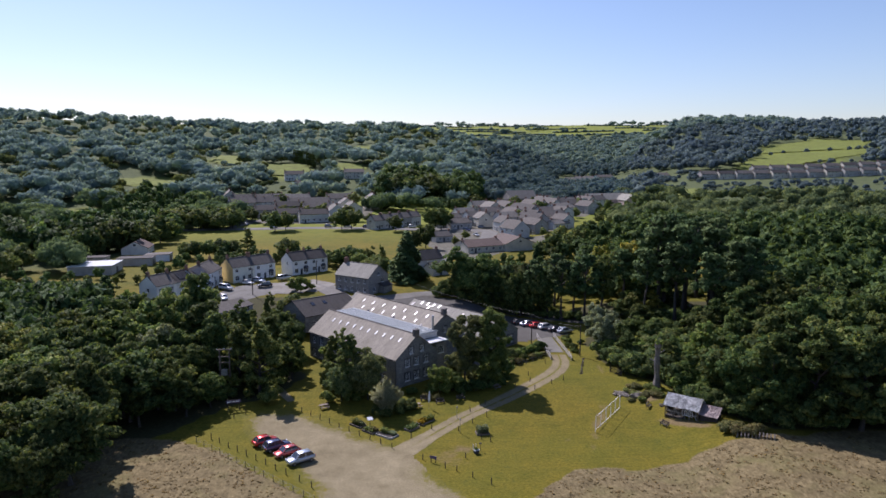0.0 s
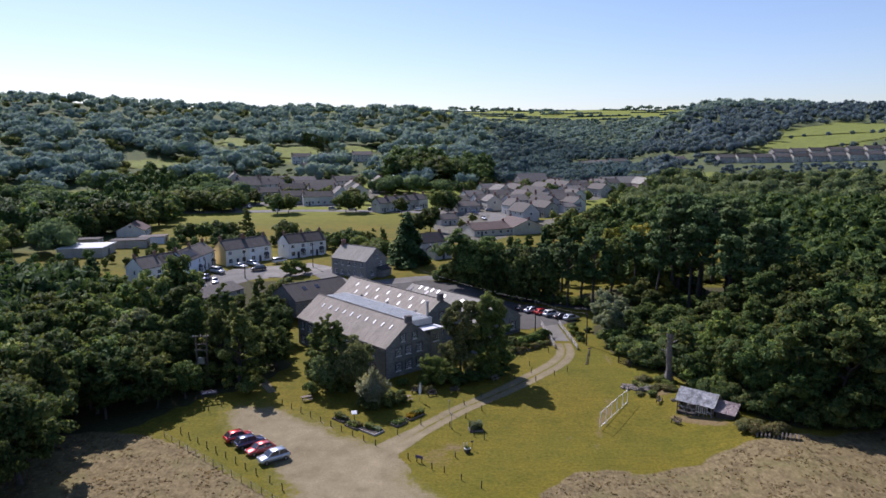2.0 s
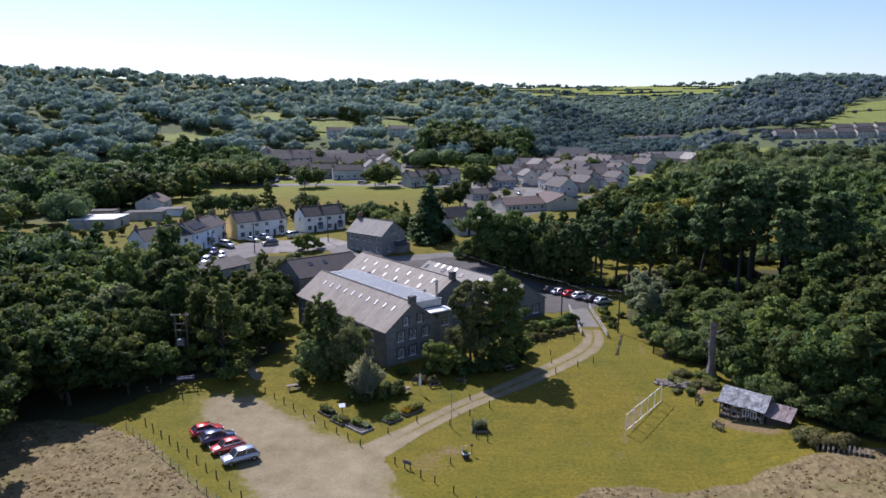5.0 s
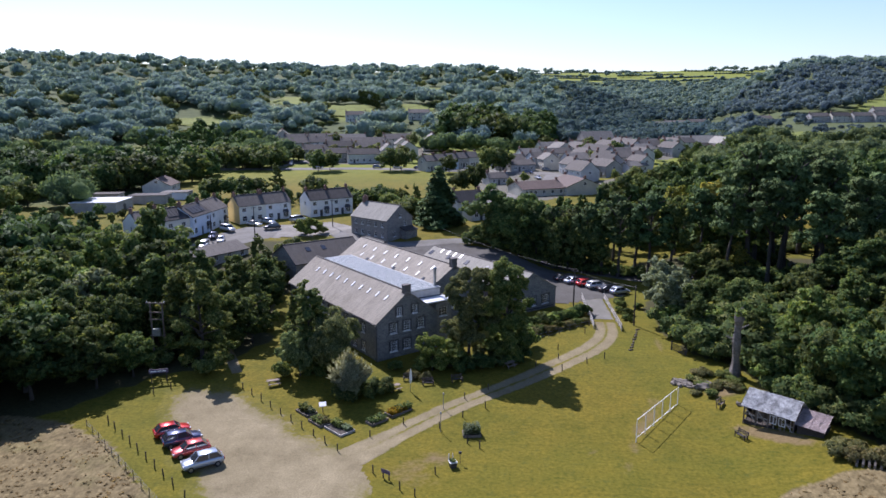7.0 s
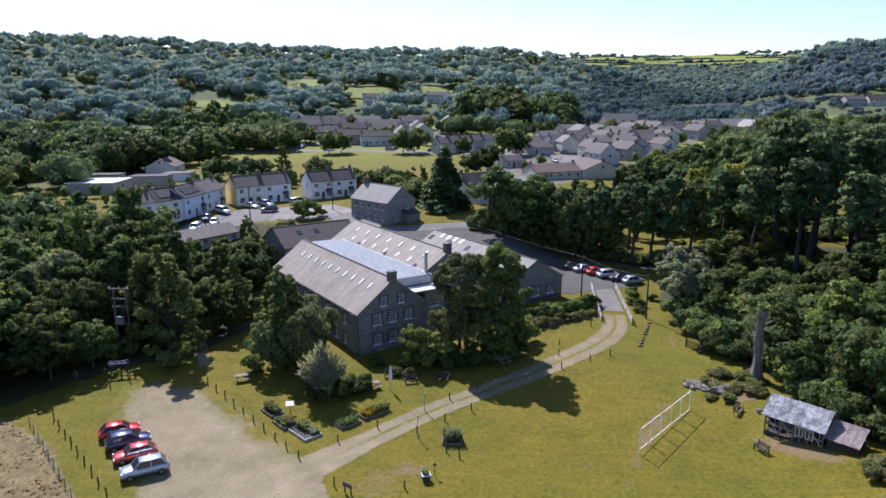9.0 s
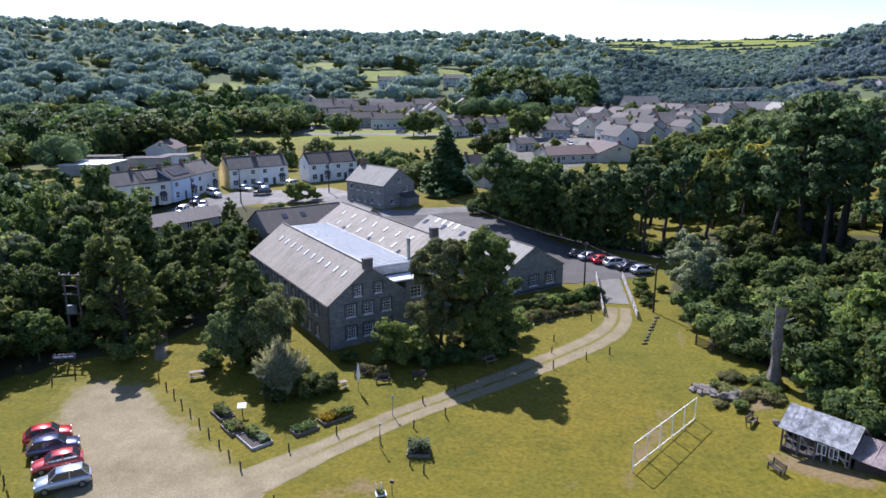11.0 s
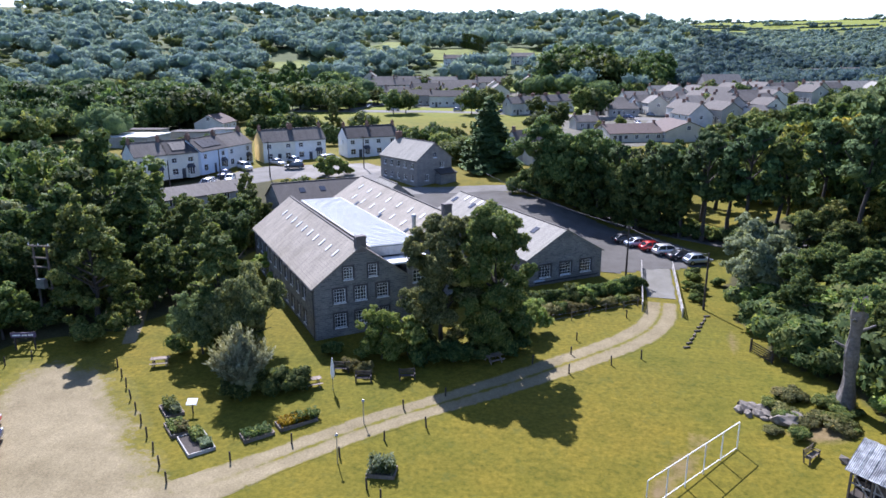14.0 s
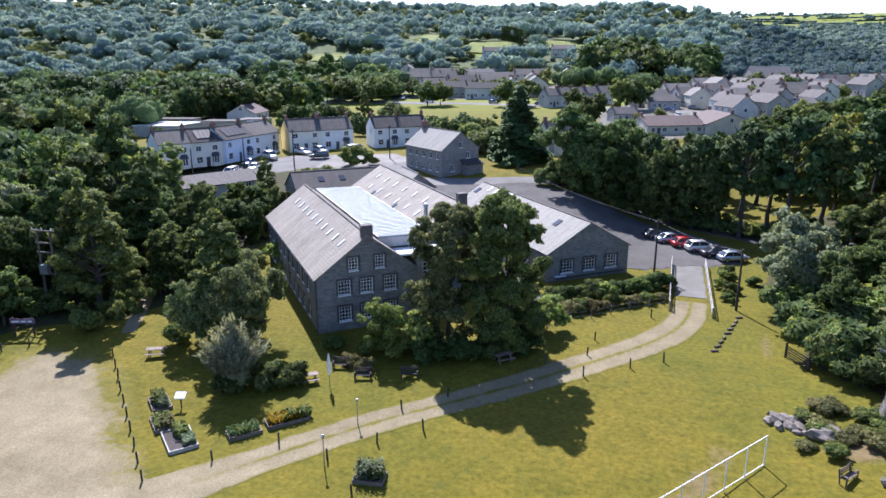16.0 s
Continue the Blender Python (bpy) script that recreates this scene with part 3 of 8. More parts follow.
def strip(name, rows, material, label, category, lift=0.06, tracks=False, across=16, soft_edge=0.3):
    """A way along (x, y, width) rows; with tracks, grass grows in the middle and on the edges."""
    R = np.array(rows, float)
    s = np.r_[0, np.cumsum(np.hypot(*np.diff(R[:, :2], axis=0).T))]
    t = np.arange(0, s[-1], 0.6)
    smooth = lambda c: np.convolve(np.pad(np.interp(t, s, c), 6, mode="edge"), np.ones(13) / 13, "valid")
    x, y, w = smooth(R[:, 0]), smooth(R[:, 1]), smooth(R[:, 2])
    dx, dy = np.gradient(x), np.gradient(y)
    L = np.hypot(dx, dy)
    nxv, nyv = -dy / L, dx / L
    u = np.linspace(-1, 1, across + 1)
    wv = w[:, None] / 2 * (1 + 0.06 * wobble(x, y, 1.3)[:, None])
    X = x[:, None] + nxv[:, None] * u * wv
    Y = y[:, None] + nyv[:, None] * u * wv
    Z = ground(X, Y) + lift - (lift + 0.05) * sm(0.86, 1.0, np.abs(u))[None, :]
    n, k = X.shape
    ii = np.arange(n * k).reshape(n, k)
    q = np.stack([ii[:-1, :-1].ravel(), ii[:-1, 1:].ravel(), ii[1:, 1:].ravel(), ii[1:, :-1].ravel()], 1)
    me = bpy.data.meshes.new(name)
    me.from_pydata(np.stack([X.ravel(), Y.ravel(), Z.ravel()], 1).tolist(), [], q.tolist())
    g = (1.5 * sm(0.60, 1.0, np.abs(u)) + 1.1 * np.exp(-(u / 0.17) ** 2)) if tracks else sm(0.6, 1.0, np.abs(u)) * soft_edge
    at = me.attributes.new("green", "FLOAT", "POINT")
    at.data.foreach_set("value", np.clip(np.broadcast_to(g, X.shape) * (1 - np.exp(-((X + 6) ** 2 + (Y - 105) ** 2) / 25.0)), 0, 1.5).ravel().astype(np.float32))
    me.materials.append(material)
    return tagged(new(name, me), label, category, kind="structure")


sheet("car_park", [(-36.5, 120.5), (-33, 122.3), (-26.6, 123.0), (-16.8, 115.4), (-8.0, 108.2), (-4.2, 107.4), (-3.9, 103.4), (-2.0, 98.6), (3.5, 92), (8, 82), (-14, 80), (-19, 92), (-23.5, 99.5), (-29.5, 106), (-33.5, 112)], 0.5, M["gravel"], "pale compacted gravel car park with worn grassy edges", "car park", 0.016, 0.8, 5.0, (-3.5, 104.5, 5.5))
strip("lane", [(-9, 102.0, 5.4), (-5.2, 107.6, 4.6), (-2.2, 112.0, 4.0), (1.2, 116.6, 3.9), (4.8, 121.0, 3.8), (8.6, 124.8, 3.8), (12.4, 128.8, 4.1), (16.4, 133.4, 4.4), (20.8, 139.2, 4.7), (24.0, 143.8, 4.8), (26.2, 149.0, 4.6), (26.7, 153.6, 4.4), (26.6, 158.2, 3.9)], M["gravel"], "stony farm lane with two wheel tracks and grass between", "lane", 0.035, True)
M["deck"] = surface("worn_tarmac", (0.1714, 0.1679, 0.1507), 7.0)
strip("bridge_road", [(26.6, 157.6, 3.8), (26.55, 159.0, 3.8), (26.5, 161.0, 3.8), (25.9, 168.0, 4.0), (25.3, 173.0, 5.0)], M["deck"], "pale worn tarmac over the small bridge", "road", 0.06)
sheet("yard", [(18.8, 166.8), (24, 170), (28.4, 172), (32.5, 174.5), (32.5, 181.5), (26, 189), (12, 196), (0, 201), (-8, 200), (-4, 191)], 1.0, M["asphalt"], "grey asphalt yard with parked cars beside the hall", "yard", 0.07, 0.1, 0.2)
sheet("mill_yard", [(8.9, 155.6), (10.6, 151.0), (8.0, 147.5), (4, 151), (-14, 172), (-20, 186), (-12, 189), (-8, 181)], 1.0, M["asphalt"], "dark asphalt passage between the stone buildings", "yard", 0.08, 0.1, 0.2)
sheet("back_yard", [(-31, 188), (-24, 198), (-10, 203), (-1, 202.5), (-8, 190), (-13, 181), (-24, 178)], 1.0, M["asphalt"], "dark asphalt yard behind the mill", "yard", 0.055, 0.2, 0.3)
strip("street", [(-68, 172, 8), (-66, 186, 10), (-64, 199, 12), (-58, 209, 15), (-48, 214, 13), (-38, 214, 8), (-28, 199, 5), (-18, 200, 6), (-6, 205, 5), (8, 206, 5)], M["road"], "pale grey residential street with parked cars", "street", 0.10)
sheet("court", [(-52, 203.5), (-37, 207), (-33, 217), (-42, 224), (-54, 217)], 1.0, M["court"], "pale concrete turning area at the street's end", "street", 0.14, 0.2, 0.3)
strip("main_road", [(-150, 352, 8), (-112, 357, 8), (-72, 362, 8), (-28, 361, 8), (6, 356, 9), (24, 352, 9), (20, 322, 8), (9, 290, 8), (-2, 262, 7), (-4, 240, 6)], M["road"], "pale road along the playing field into the village", "road", 0.16)
strip("hill_road", [(-112, 360, 5), (-100, 400, 5), (-88, 440, 5), (-84, 500, 5), (-100, 540, 5), (-60, 566, 5)], M["road"], "narrow road up between the houses", "road", 0.2)
strip("wood_road", [(-4, 207, 5), (8, 203.5, 5), (20, 197, 5), (32, 190.5, 5), (48, 182, 5), (80, 168, 5)], M["asphalt"], "shaded road along the yard under tall trees", "road", 0.1)
strip("path", [(-28.2, 126.0, 1.6), (-29.8, 129, 2.0), (-33.0, 133.4, 2.2), (-37.5, 140.5, 2.4), (-42, 147, 2.4)], M["gravel"], "pale gravel path leading between dark trees", "path", 0.03, False, 12, 1.5)

M["village_ground"] = surface("village_ground", (0.126, 0.1218, 0.0966), 0.6, 0.55, 1.4)
sheet("village_yards", [(-14, 352), (-8, 306), (0, 268), (14, 262), (24, 282), (38, 292), (58, 340), (86, 402), (94, 455), (60, 484), (12, 446), (2, 392)], 2.0, M["village_ground"], "worn mixed yards, drives and gardens of the village", "ground", 0.07, 0.8, 2.0)
sheet("village_gardens", [(-142, 380), (-62, 376), (-46, 404), (-40, 458), (-70, 472), (-146, 464)], 2.0, M["village_ground"], "worn mixed yards, drives and gardens of the village", "ground", 0.07, 0.8, 2.0)

# pastures on the hillsides
M["pasture"] = surface("pasture", (0.1474, 0.1764, 0.0328), 0.25, 0.75, 1.25)
for field in FIELDS:
    sheet("pasture", field, 5.0, M["pasture"], "bright green hillside pasture between woods", "field", 0.9, 2.0, 1.0)


# ---------------------------------------------------------------- building helpers
def wall_run(bm, length, profile, holes, thick, at):
    """A wall of the given length with openings (x0, x1, z0, z1) right through it. profile: (x, top) corners. at(x, depth, z) lays it out."""
    cuts = sorted({0.0, length, *[c for h in holes for c in h[:2]], *[x for x, _ in profile]})
    px_, pz_ = [p[0] for p in profile], [p[1] for p in profile]
    for a, b in zip(cuts, cuts[1:]):
        if b - a < 1e-4:
            continue
        mine = sorted([h for h in holes if h[0] <= a + 1e-4 and h[1] >= b - 1e-4], key=lambda h: h[2])
        za, zb = float(np.interp(a, px_, pz_)), float(np.interp(b, px_, pz_))
        low = 0.0
        for h in mine:
            if h[2] - low > 1e-3:
                hexa(bm, [at(a, 0, low), at(b, 0, low), at(b, thick, low), at(a, thick, low), at(a, 0, h[2]), at(b, 0, h[2]), at(b, thick, h[2]), at(a, thick, h[2])])
            low = h[3]
        hexa(bm, [at(a, 0, low), at(b, 0, low), at(b, thick, low), at(a, thick, low), at(a, 0, za), at(b, 0, zb), at(b, thick, zb), at(a, thick, za)])


def window_part(parent, at, hole, nx_, nz_, frame_mat, sill=True, bar_w=0.05, recess=0.12, head=None):
    """A window in an opening: frame with glazing bars, pane, sill and, where given, a dark surround."""
    x0, x1, z0, z1 = hole
    w = 0.09

    def put(bm, a0, a1, d0, d1, c0, c1):
        hexa(bm, [at(a0, d0, c0), at(a1, d0, c0), at(a1, d1, c0), at(a0, d1, c0), at(a0, d0, c1), at(a1, d0, c1), at(a1, d1, c1), at(a0, d1, c1)])

    bm = B()
    put(bm, x0, x0 + w, recess, recess + 0.08, z0, z1)
    put(bm, x1 - w, x1, recess, recess + 0.08, z0, z1)
    put(bm, x0 + w, x1 - w, recess, recess + 0.08, z0, z0 + w)
    put(bm, x0 + w, x1 - w, recess, recess + 0.08, z1 - w, z1)
    for k in range(1, nx_):
        c = x0 + (x1 - x0) * k / nx_
        put(bm, c - bar_w / 2, c + bar_w / 2, recess + 0.012, recess + 0.055, z0 + w, z1 - w)
    for k in range(1, nz_):
        c = z0 + (z1 - z0) * k / nz_
        put(bm, x0 + w, x1 - w, recess + 0.008, recess + 0.06, c - bar_w / 2, c + bar_w / 2)
    win = part("window", bm, frame_mat, parent)
    bm = B()
    put(bm, x0 + w * 0.5, x1 - w * 0.5, recess + 0.03, recess + 0.042, z0 + w * 0.5, z1 - w * 0.5)
    part("pane", bm, M["pane"], win)
    if sill:
        bm = B()
        put(bm, x0 - 0.06, x1 + 0.06, -0.10, recess, z0 - 0.10, z0 - 0.002)
        part("sill", bm, frame_mat, win)
    if head:
        bm = B()
        put(bm, x0 - 0.20, x0 - 0.002, -0.035, 0.02, z0 - 0.1, z1 + 0.24)
        put(bm, x1 + 0.002, x1 + 0.20, -0.035, 0.02, z0 - 0.1, z1 + 0.24)
        put(bm, x0 - 0.002, x1 + 0.002, -0.035, 0.02, z1 + 0.002, z1 + 0.24)
        part("surround", bm, head, win)
    return win


def sides(W, L):
    """How the four walls of a W by L block lie: x across, y along the ridge."""
    return {
        "front": (W, lambda x, d, z: (x, d, z)),
        "back": (W, lambda x, d, z: (W - x, L - d, z)),
        "left": (L, lambda x, d, z: (d, L - x, z)),
        "right": (L, lambda x, d, z: (W - d, x, z)),
    }


def gable_roof(bm, W, L, eave, ridge, over=0.3, end=0.15, thick=0.16, rx=None):
    """Two slopes as slabs, with the ridge along y."""
    rx = W / 2 if rx is None else rx
    for x0, x1, s in ((0, rx, -1), (W, rx, 1)):
        slope = (ridge - eave) / abs(x1 - x0)
        xe, ze = x0 + s * over, eave - slope * over
        hexa(bm, [(xe, -end, ze), (x1, -end, ridge), (x1, L + end, ridge), (xe, L + end, ze), (xe, -end, ze + thick), (x1, -end, ridge + thick), (x1, L + end, ridge + thick), (xe, L + end, ze + thick)][:: 1])


def chimney(parent, x, y, z0, z1, w=0.9, d=0.6, mat=None, pots=1):
    bm = B()
    box(bm, x - w / 2, x + w / 2, y - d / 2, y + d / 2, z0, z1)
    box(bm, x - w / 2 - 0.06, x + w / 2 + 0.06, y - d / 2 - 0.06, y + d / 2 + 0.06, z1 - 0.22, z1 - 0.08)
    c = part("chimney", bm, mat or M["brick"], parent)
    for k in range(pots):
        bm = B()
        px0 = x + (k - (pots - 1) / 2) * 0.32
        rod(bm, (px0, y, z1), (px0, y, z1 + 0.35), 0.12, 0.10, 8)
        part("chimney_pot", bm, M["brick"], c)
    return c


def block(name, m, W, L, eave, ridge, wall, roof, label, category, windows=None, group="", chim=(), thick=0.45, frames=None, head=None, rows=(4, 4), over=0.3, roof_label="", wall_label=""):
    """A gabled building: four walls with openings, roof, windows, chimneys. windows: side -> list of openings (or doors, with a fifth item)."""
    t = thing(name, m, label, category, group)
    windows = windows or {}
    bm = B()
    lay = sides(W, L)
    for side, (length, at) in lay.items():
        prof = ((0, eave), (W / 2, ridge), (W, eave)) if side in ("front", "back") else ((0, eave), (length, eave))
        if side in ("left", "right"):
            at2 = lambda x, d, z, at=at, length=length: at(thick + x, d, z)
            holes = [(h[0] - thick, h[1] - thick, h[2], h[3]) for h in windows.get(side, ())]
            wall_run(bm, length - 2 * thick, ((0, eave), (length - 2 * thick, eave)), holes, thick, at2)
        else:
            wall_run(bm, length, prof, [h[:4] for h in windows.get(side, ())], thick, at)
    bmesh.ops.remove_doubles(bm, verts=bm.verts, dist=1e-4)
    part("wall", bm, wall, t, wall_label)
    bm = B()
    gable_roof(bm, W, L, eave, ridge, over)
    part("roof", bm, roof, t, roof_label)
    bm = B()
    bar(bm, (W / 2, -0.15, ridge + 0.17), (W / 2, L + 0.15, ridge + 0.17), 0.26, 0.10)
    part("ridge_tiles", bm, M["roof_mid"], t)
    for side, holes in windows.items():
        _, at = lay[side]
        for h in holes:
            if len(h) > 4 and h[4] == "door":
                bm = B()
                x0, x1, z0, z1 = h[:4]
                hexa(bm, [at(x0, 0.1, z0), at(x1, 0.1, z0), at(x1, 0.18, z0), at(x0, 0.18, z0), at(x0, 0.1, z1), at(x1, 0.1, z1), at(x1, 0.18, z1), at(x0, 0.18, z1)])
                part("door", bm, M["dark_paint"], t)
            else:
                nx_, nz_ = h[4] if len(h) > 4 else rows
                window_part(t, at, h[:4], nx_, nz_, frames or M["white_paint"], head=head)
    for c in chim:
        chimney(t, *c)
    return t


def rooflights(parent, W, eave, ridge, spots, name="skylight", side=-1, size=(0.35, 1.05), dark=False):
    """Sheets of skylight lying on a slope: spots are (way up the slope 0..1, y)."""
    slope = math.atan2(ridge - eave, W / 2)
    for u, y in spots:
        x = W / 2 * u if side < 0 else W - W / 2 * u
        z = eave + (ridge - eave) * u + 0.16 / math.cos(slope) + 0.0
        s = -side
        ux, uz = math.cos(slope) * s, math.sin(slope)
        nxn, nzn = -math.sin(slope) * s, math.cos(slope)
        hw, hl = size[0] / 2, size[1] / 2
        bm = B()
        pts = []
        for lift in (0.0, 0.07):
            for a, b2 in ((-hl, -hw), (hl, -hw), (hl, hw), (-hl, hw)):
                pts.append((x + ux * a + nxn * lift, y + b2, z + uz * a + nzn * lift))
        hexa(bm, pts)
        k = part(name, bm, M["pane"] if dark else M["skylight"], parent)


# ---------------------------------------------------------------- the mill
MILL_TURN = 43.3


def mill_at(X, Y, z=0.0, turn=0.0):
    a = radians(MILL_TURN)
    return pose(-9.2 + X * math.cos(a) - Y * math.sin(a), 133.1 + X * math.sin(a) + Y * math.cos(a), z, 0, 0, MILL_TURN + turn)


front_w = [(x, x + 1.35, z, z + 1.6) for x in (2.2, 4.62, 7.2) for z in (1.6, 4.45)] + [(3.4, 4.45, 7.0, 8.4, (3, 4)), (6.25, 7.3, 7.0, 8.4, (3, 4))]
left_w = [(1.3 + 2.78 * k, 1.3 + 2.78 * k + 1.15, z, z + 1.5) for k in range(10) for z in (1.2, 4.1)]
mill = block("mill_building", mill_at(0, 0, 0.3), 11.0, 31.0, 6.5, 10.55, M["stone"], M["roof_mill"], "long dark stone mill with pale weathered slate roof", "mill", {"front": front_w, "left": left_w}, thick=0.6, head=M["surround"], wall_label="dark coursed stone wall", roof_label="pale weathered roof")
chimney(mill, 5.5, 0.35, 9.9, 11.7, 1.15, 0.8, M["stack"], 0)
rooflights(mill, 11.0, 6.5, 10.55, [(0.64, 3.0 + 2.6 * k) for k in range(10)], side=-1, size=(0.36, 1.0))
bm = B()
rod(bm, (-0.28, -0.10, 6.25), (-0.28, 31.1, 6.25), 0.07, n=8)
part("gutter", bm, M["dark_paint"], mill)
for yy in (0.1, 15.4, 30.6):
    bm = B()
    rod(bm, (-0.1, yy, 0.0), (-0.1, yy, 6.25), 0.05, n=6)
    part("downpipe", bm, M["dark_paint"], mill)

# glazed roof over the space between the two ranges
link_t = thing("glazed_hall", mill_at(0, 0, 0.3), "pale blue glazed roof between two stone ranges", "glass roof")
bm = B()
box(bm, 11.05, 13.6, 2.9, 33.0, 0.0, 8.2)
part("wall", bm, M["stone"], link_t)
bm = B()
hexa(bm, [(7.6, 2.9, 8.35), (13.6, 2.9, 8.25), (13.6, 3.05, 8.25), (7.6, 3.05, 8.35), (7.6, 2.9, 9.45), (13.6, 2.9, 9.30), (13.6, 3.05, 9.30), (7.6, 3.05, 9.45)])
part("fascia", bm, M["grey_wall"], link_t)
n_panel = 46
for k in range(n_panel):
    y0 = 2.95 + 30.0 * k / n_panel
    y1 = y0 + 30.0 / n_panel - 0.07
    bm = B()
    hexa(bm, [(7.6, y0, 9.48), (13.7, y0, 9.33), (13.7, y1, 9.33), (7.6, y1, 9.48), (7.6, y0 + 0.03, 9.56), (13.7, y0 + 0.03, 9.41), (13.7, y1 - 0.03, 9.41), (7.6, y1 - 0.03, 9.56)])
    part("glazing_panel", bm, M["glazing"], link_t)
    bm = B()
    bar(bm, (7.55, y1 + 0.035, 9.55), (13.75, y1 + 0.035, 9.40), 0.11, 0.14)
    part("glazing_bar", bm, M["white_paint"], link_t)
for xx, zz in ((7.55, 9.52), (13.75, 9.38)):
    bm = B()
    bar(bm, (xx, 2.9, zz + 0.03), (xx, 33.0, zz + 0.03), 0.10, 0.14)
    part("glazing_rail", bm, M["white_paint"], link_t)
# flat white roof at the gap's mouth
porch = thing("flat_roofed_porch", mill_at(11.05, 0.4, 0.3), "flat white roof over a stone lean-to at the mill", "porch")
bm = B()
wall_run(bm, 3.1, ((0, 7.6), (3.1, 7.6)), [(0.7, 2.3, 5.4, 6.9)], 0.35, lambda x, d, z: (x, d, z))
box(bm, 0.0, 3.1, 0.36, 2.4, 0.0, 7.58)
part("wall", bm, M["stone_light"], porch)
window_part(porch, lambda x, d, z: (x, d, z), (0.7, 2.3, 5.4, 6.9), 3, 3, M["white_paint"])
bm = B()
hexa(bm, [(-2.0, -0.25, 7.95), (3.2, -0.25, 7.85), (3.2, 2.45, 7.85), (-2.0, 2.45, 7.95), (-2.0, -0.25, 8.15), (3.2, -0.25, 8.05), (3.2, 2.45, 8.05), (-2.0, 2.45, 8.15)])
part("roof", bm, M["sign_white"], porch, "flat white sheet roof")

second = block("mill_range", mill_at(13.0, 6.0, 0.3), 12.0, 31.5, 7.9, 11.6, M["stone"], M["roof_mill"], "second stone mill range with skylights in its roof", "mill", {"front": [(1.8, 3.0, 4.3, 5.8), (5.2, 6.4, 4.3, 5.8), (8.6, 9.8, 4.3, 5.8), (5.4, 6.4, 7.6, 9.0, (3, 4))], "right": [(2 + 3 * k, 3.2 + 3 * k, 1.2, 2.7) for k in range(9)]}, thick=0.6, head=M["surround"])
chimney(second, 6.0, 0.4, 11.0, 12.9, 1.1, 0.8, M["stack"], 0)
rooflights(second, 12.0, 7.9, 11.6, [(0.72, 4.0 + 3.9 * k) for k in range(7)] + [(0.42, 6.0 + 3.9 * k) for k in range(6)], side=-1, size=(0.36, 1.0))
rooflights(second, 12.0, 7.9, 11.6, [(0.30, 3.5 + 9.5 * k) for k in range(3)], side=-1, size=(0.6, 0.9), dark=True)
flue = thing("metal_flue", mill_at(13.6, 4.2, 0.3), "tall grey metal flue pipe beside the mill", "flue")
bm = B()
rod(bm, (0, 0, 0), (0, 0, 12.2), 0.24, 0.24, 10)
part("pipe", bm, M["metal"], flue)
bm = B()
rod(bm, (0, 0, 12.2), (0, 0, 12.5), 0.33, 0.22, 10)
part("cowl", bm, M["metal"], flue)

hall_w = [(1.9 + 3.35 * k, 3.7 + 3.35 * k, 1.15, 2.85) for k in range(3)]
hall_left = [(22.6, 23.8, 1.2, 2.9), (25.0, 26.2, 1.2, 2.9), (27.6, 28.6, 0.0, 2.4, "door")] + [(1.5 + 3.3 * k, 2.8 + 3.3 * k, 1.2, 2.9) for k in range(6)]
hall = block("stone_hall", mill_at(30.4, 5.2, 0.8), 12.2, 31.0, 3.9, 7.35, M["stone"], M["roof_hall"], "single-storey dark stone hall with pale slate roof", "hall", {"front": hall_w, "left": hall_left}, thick=0.5, head=M["surround"], roof_label="pale grey roof")
rooflights(hall, 12.2, 3.9, 7.35, [(0.70, 5.0 + 6.2 * k) for k in range(5)], name="roof_window", side=-1, size=(0.95, 1.25), dark=True)
rooflights(hall, 12.2, 3.9, 7.35, [(0.86, 20.5 + 2.2 * k) for k in range(4)], side=-1, size=(0.5, 1.2))
bm = B()
box(bm, 1.0, 11.4, -0.35, -0.30, 0.55, 0.75)
part("handrail", bm, M["dark_paint"], hall)

a_off = 56.0
office = block("stone_house", pose(-21.9, 202.4, 5.2, 0, 0, a_off), 9.0, 13.2, 5.3, 8.6, M["stone_light"], M["roof_hall"], "two-storey stone house with pale roof behind the mill", "house", {"left": [(1.2 + 2.45 * k, 2.2 + 2.45 * k, z, z + 1.15, (2, 2)) for k in range(5) for z in (1.0, 3.5)], "front": [(5.9, 7.0, 3.4, 4.7, (2, 3)), (2.0, 3.1, 1.0, 2.3, (2, 3)), (4.2, 5.1, 5.6, 6.7, (2, 2))]}, thick=0.5)
chimney(office, 4.5, 12.6, 8.2, 10.0, 1.3, 0.8, M["brick"], 2)
# lean-to on its gable
bm = B()
hexa(bm, [(4.4, -2.2, 2.3), (8.9, -2.2, 2.3), (8.9, 0.0, 3.1), (4.4, 0.0, 3.1), (4.4, -2.2, 2.45), (8.9, -2.2, 2.45), (8.9, 0.0, 3.25), (4.4, 0.0, 3.25)])
part("porch_roof", bm, M["roof_dark"], office)
bm = B()
box(bm, 4.6, 8.7, -2.0, -0.01, -1.0, 2.3)
part("porch", bm, M["stone"], office)

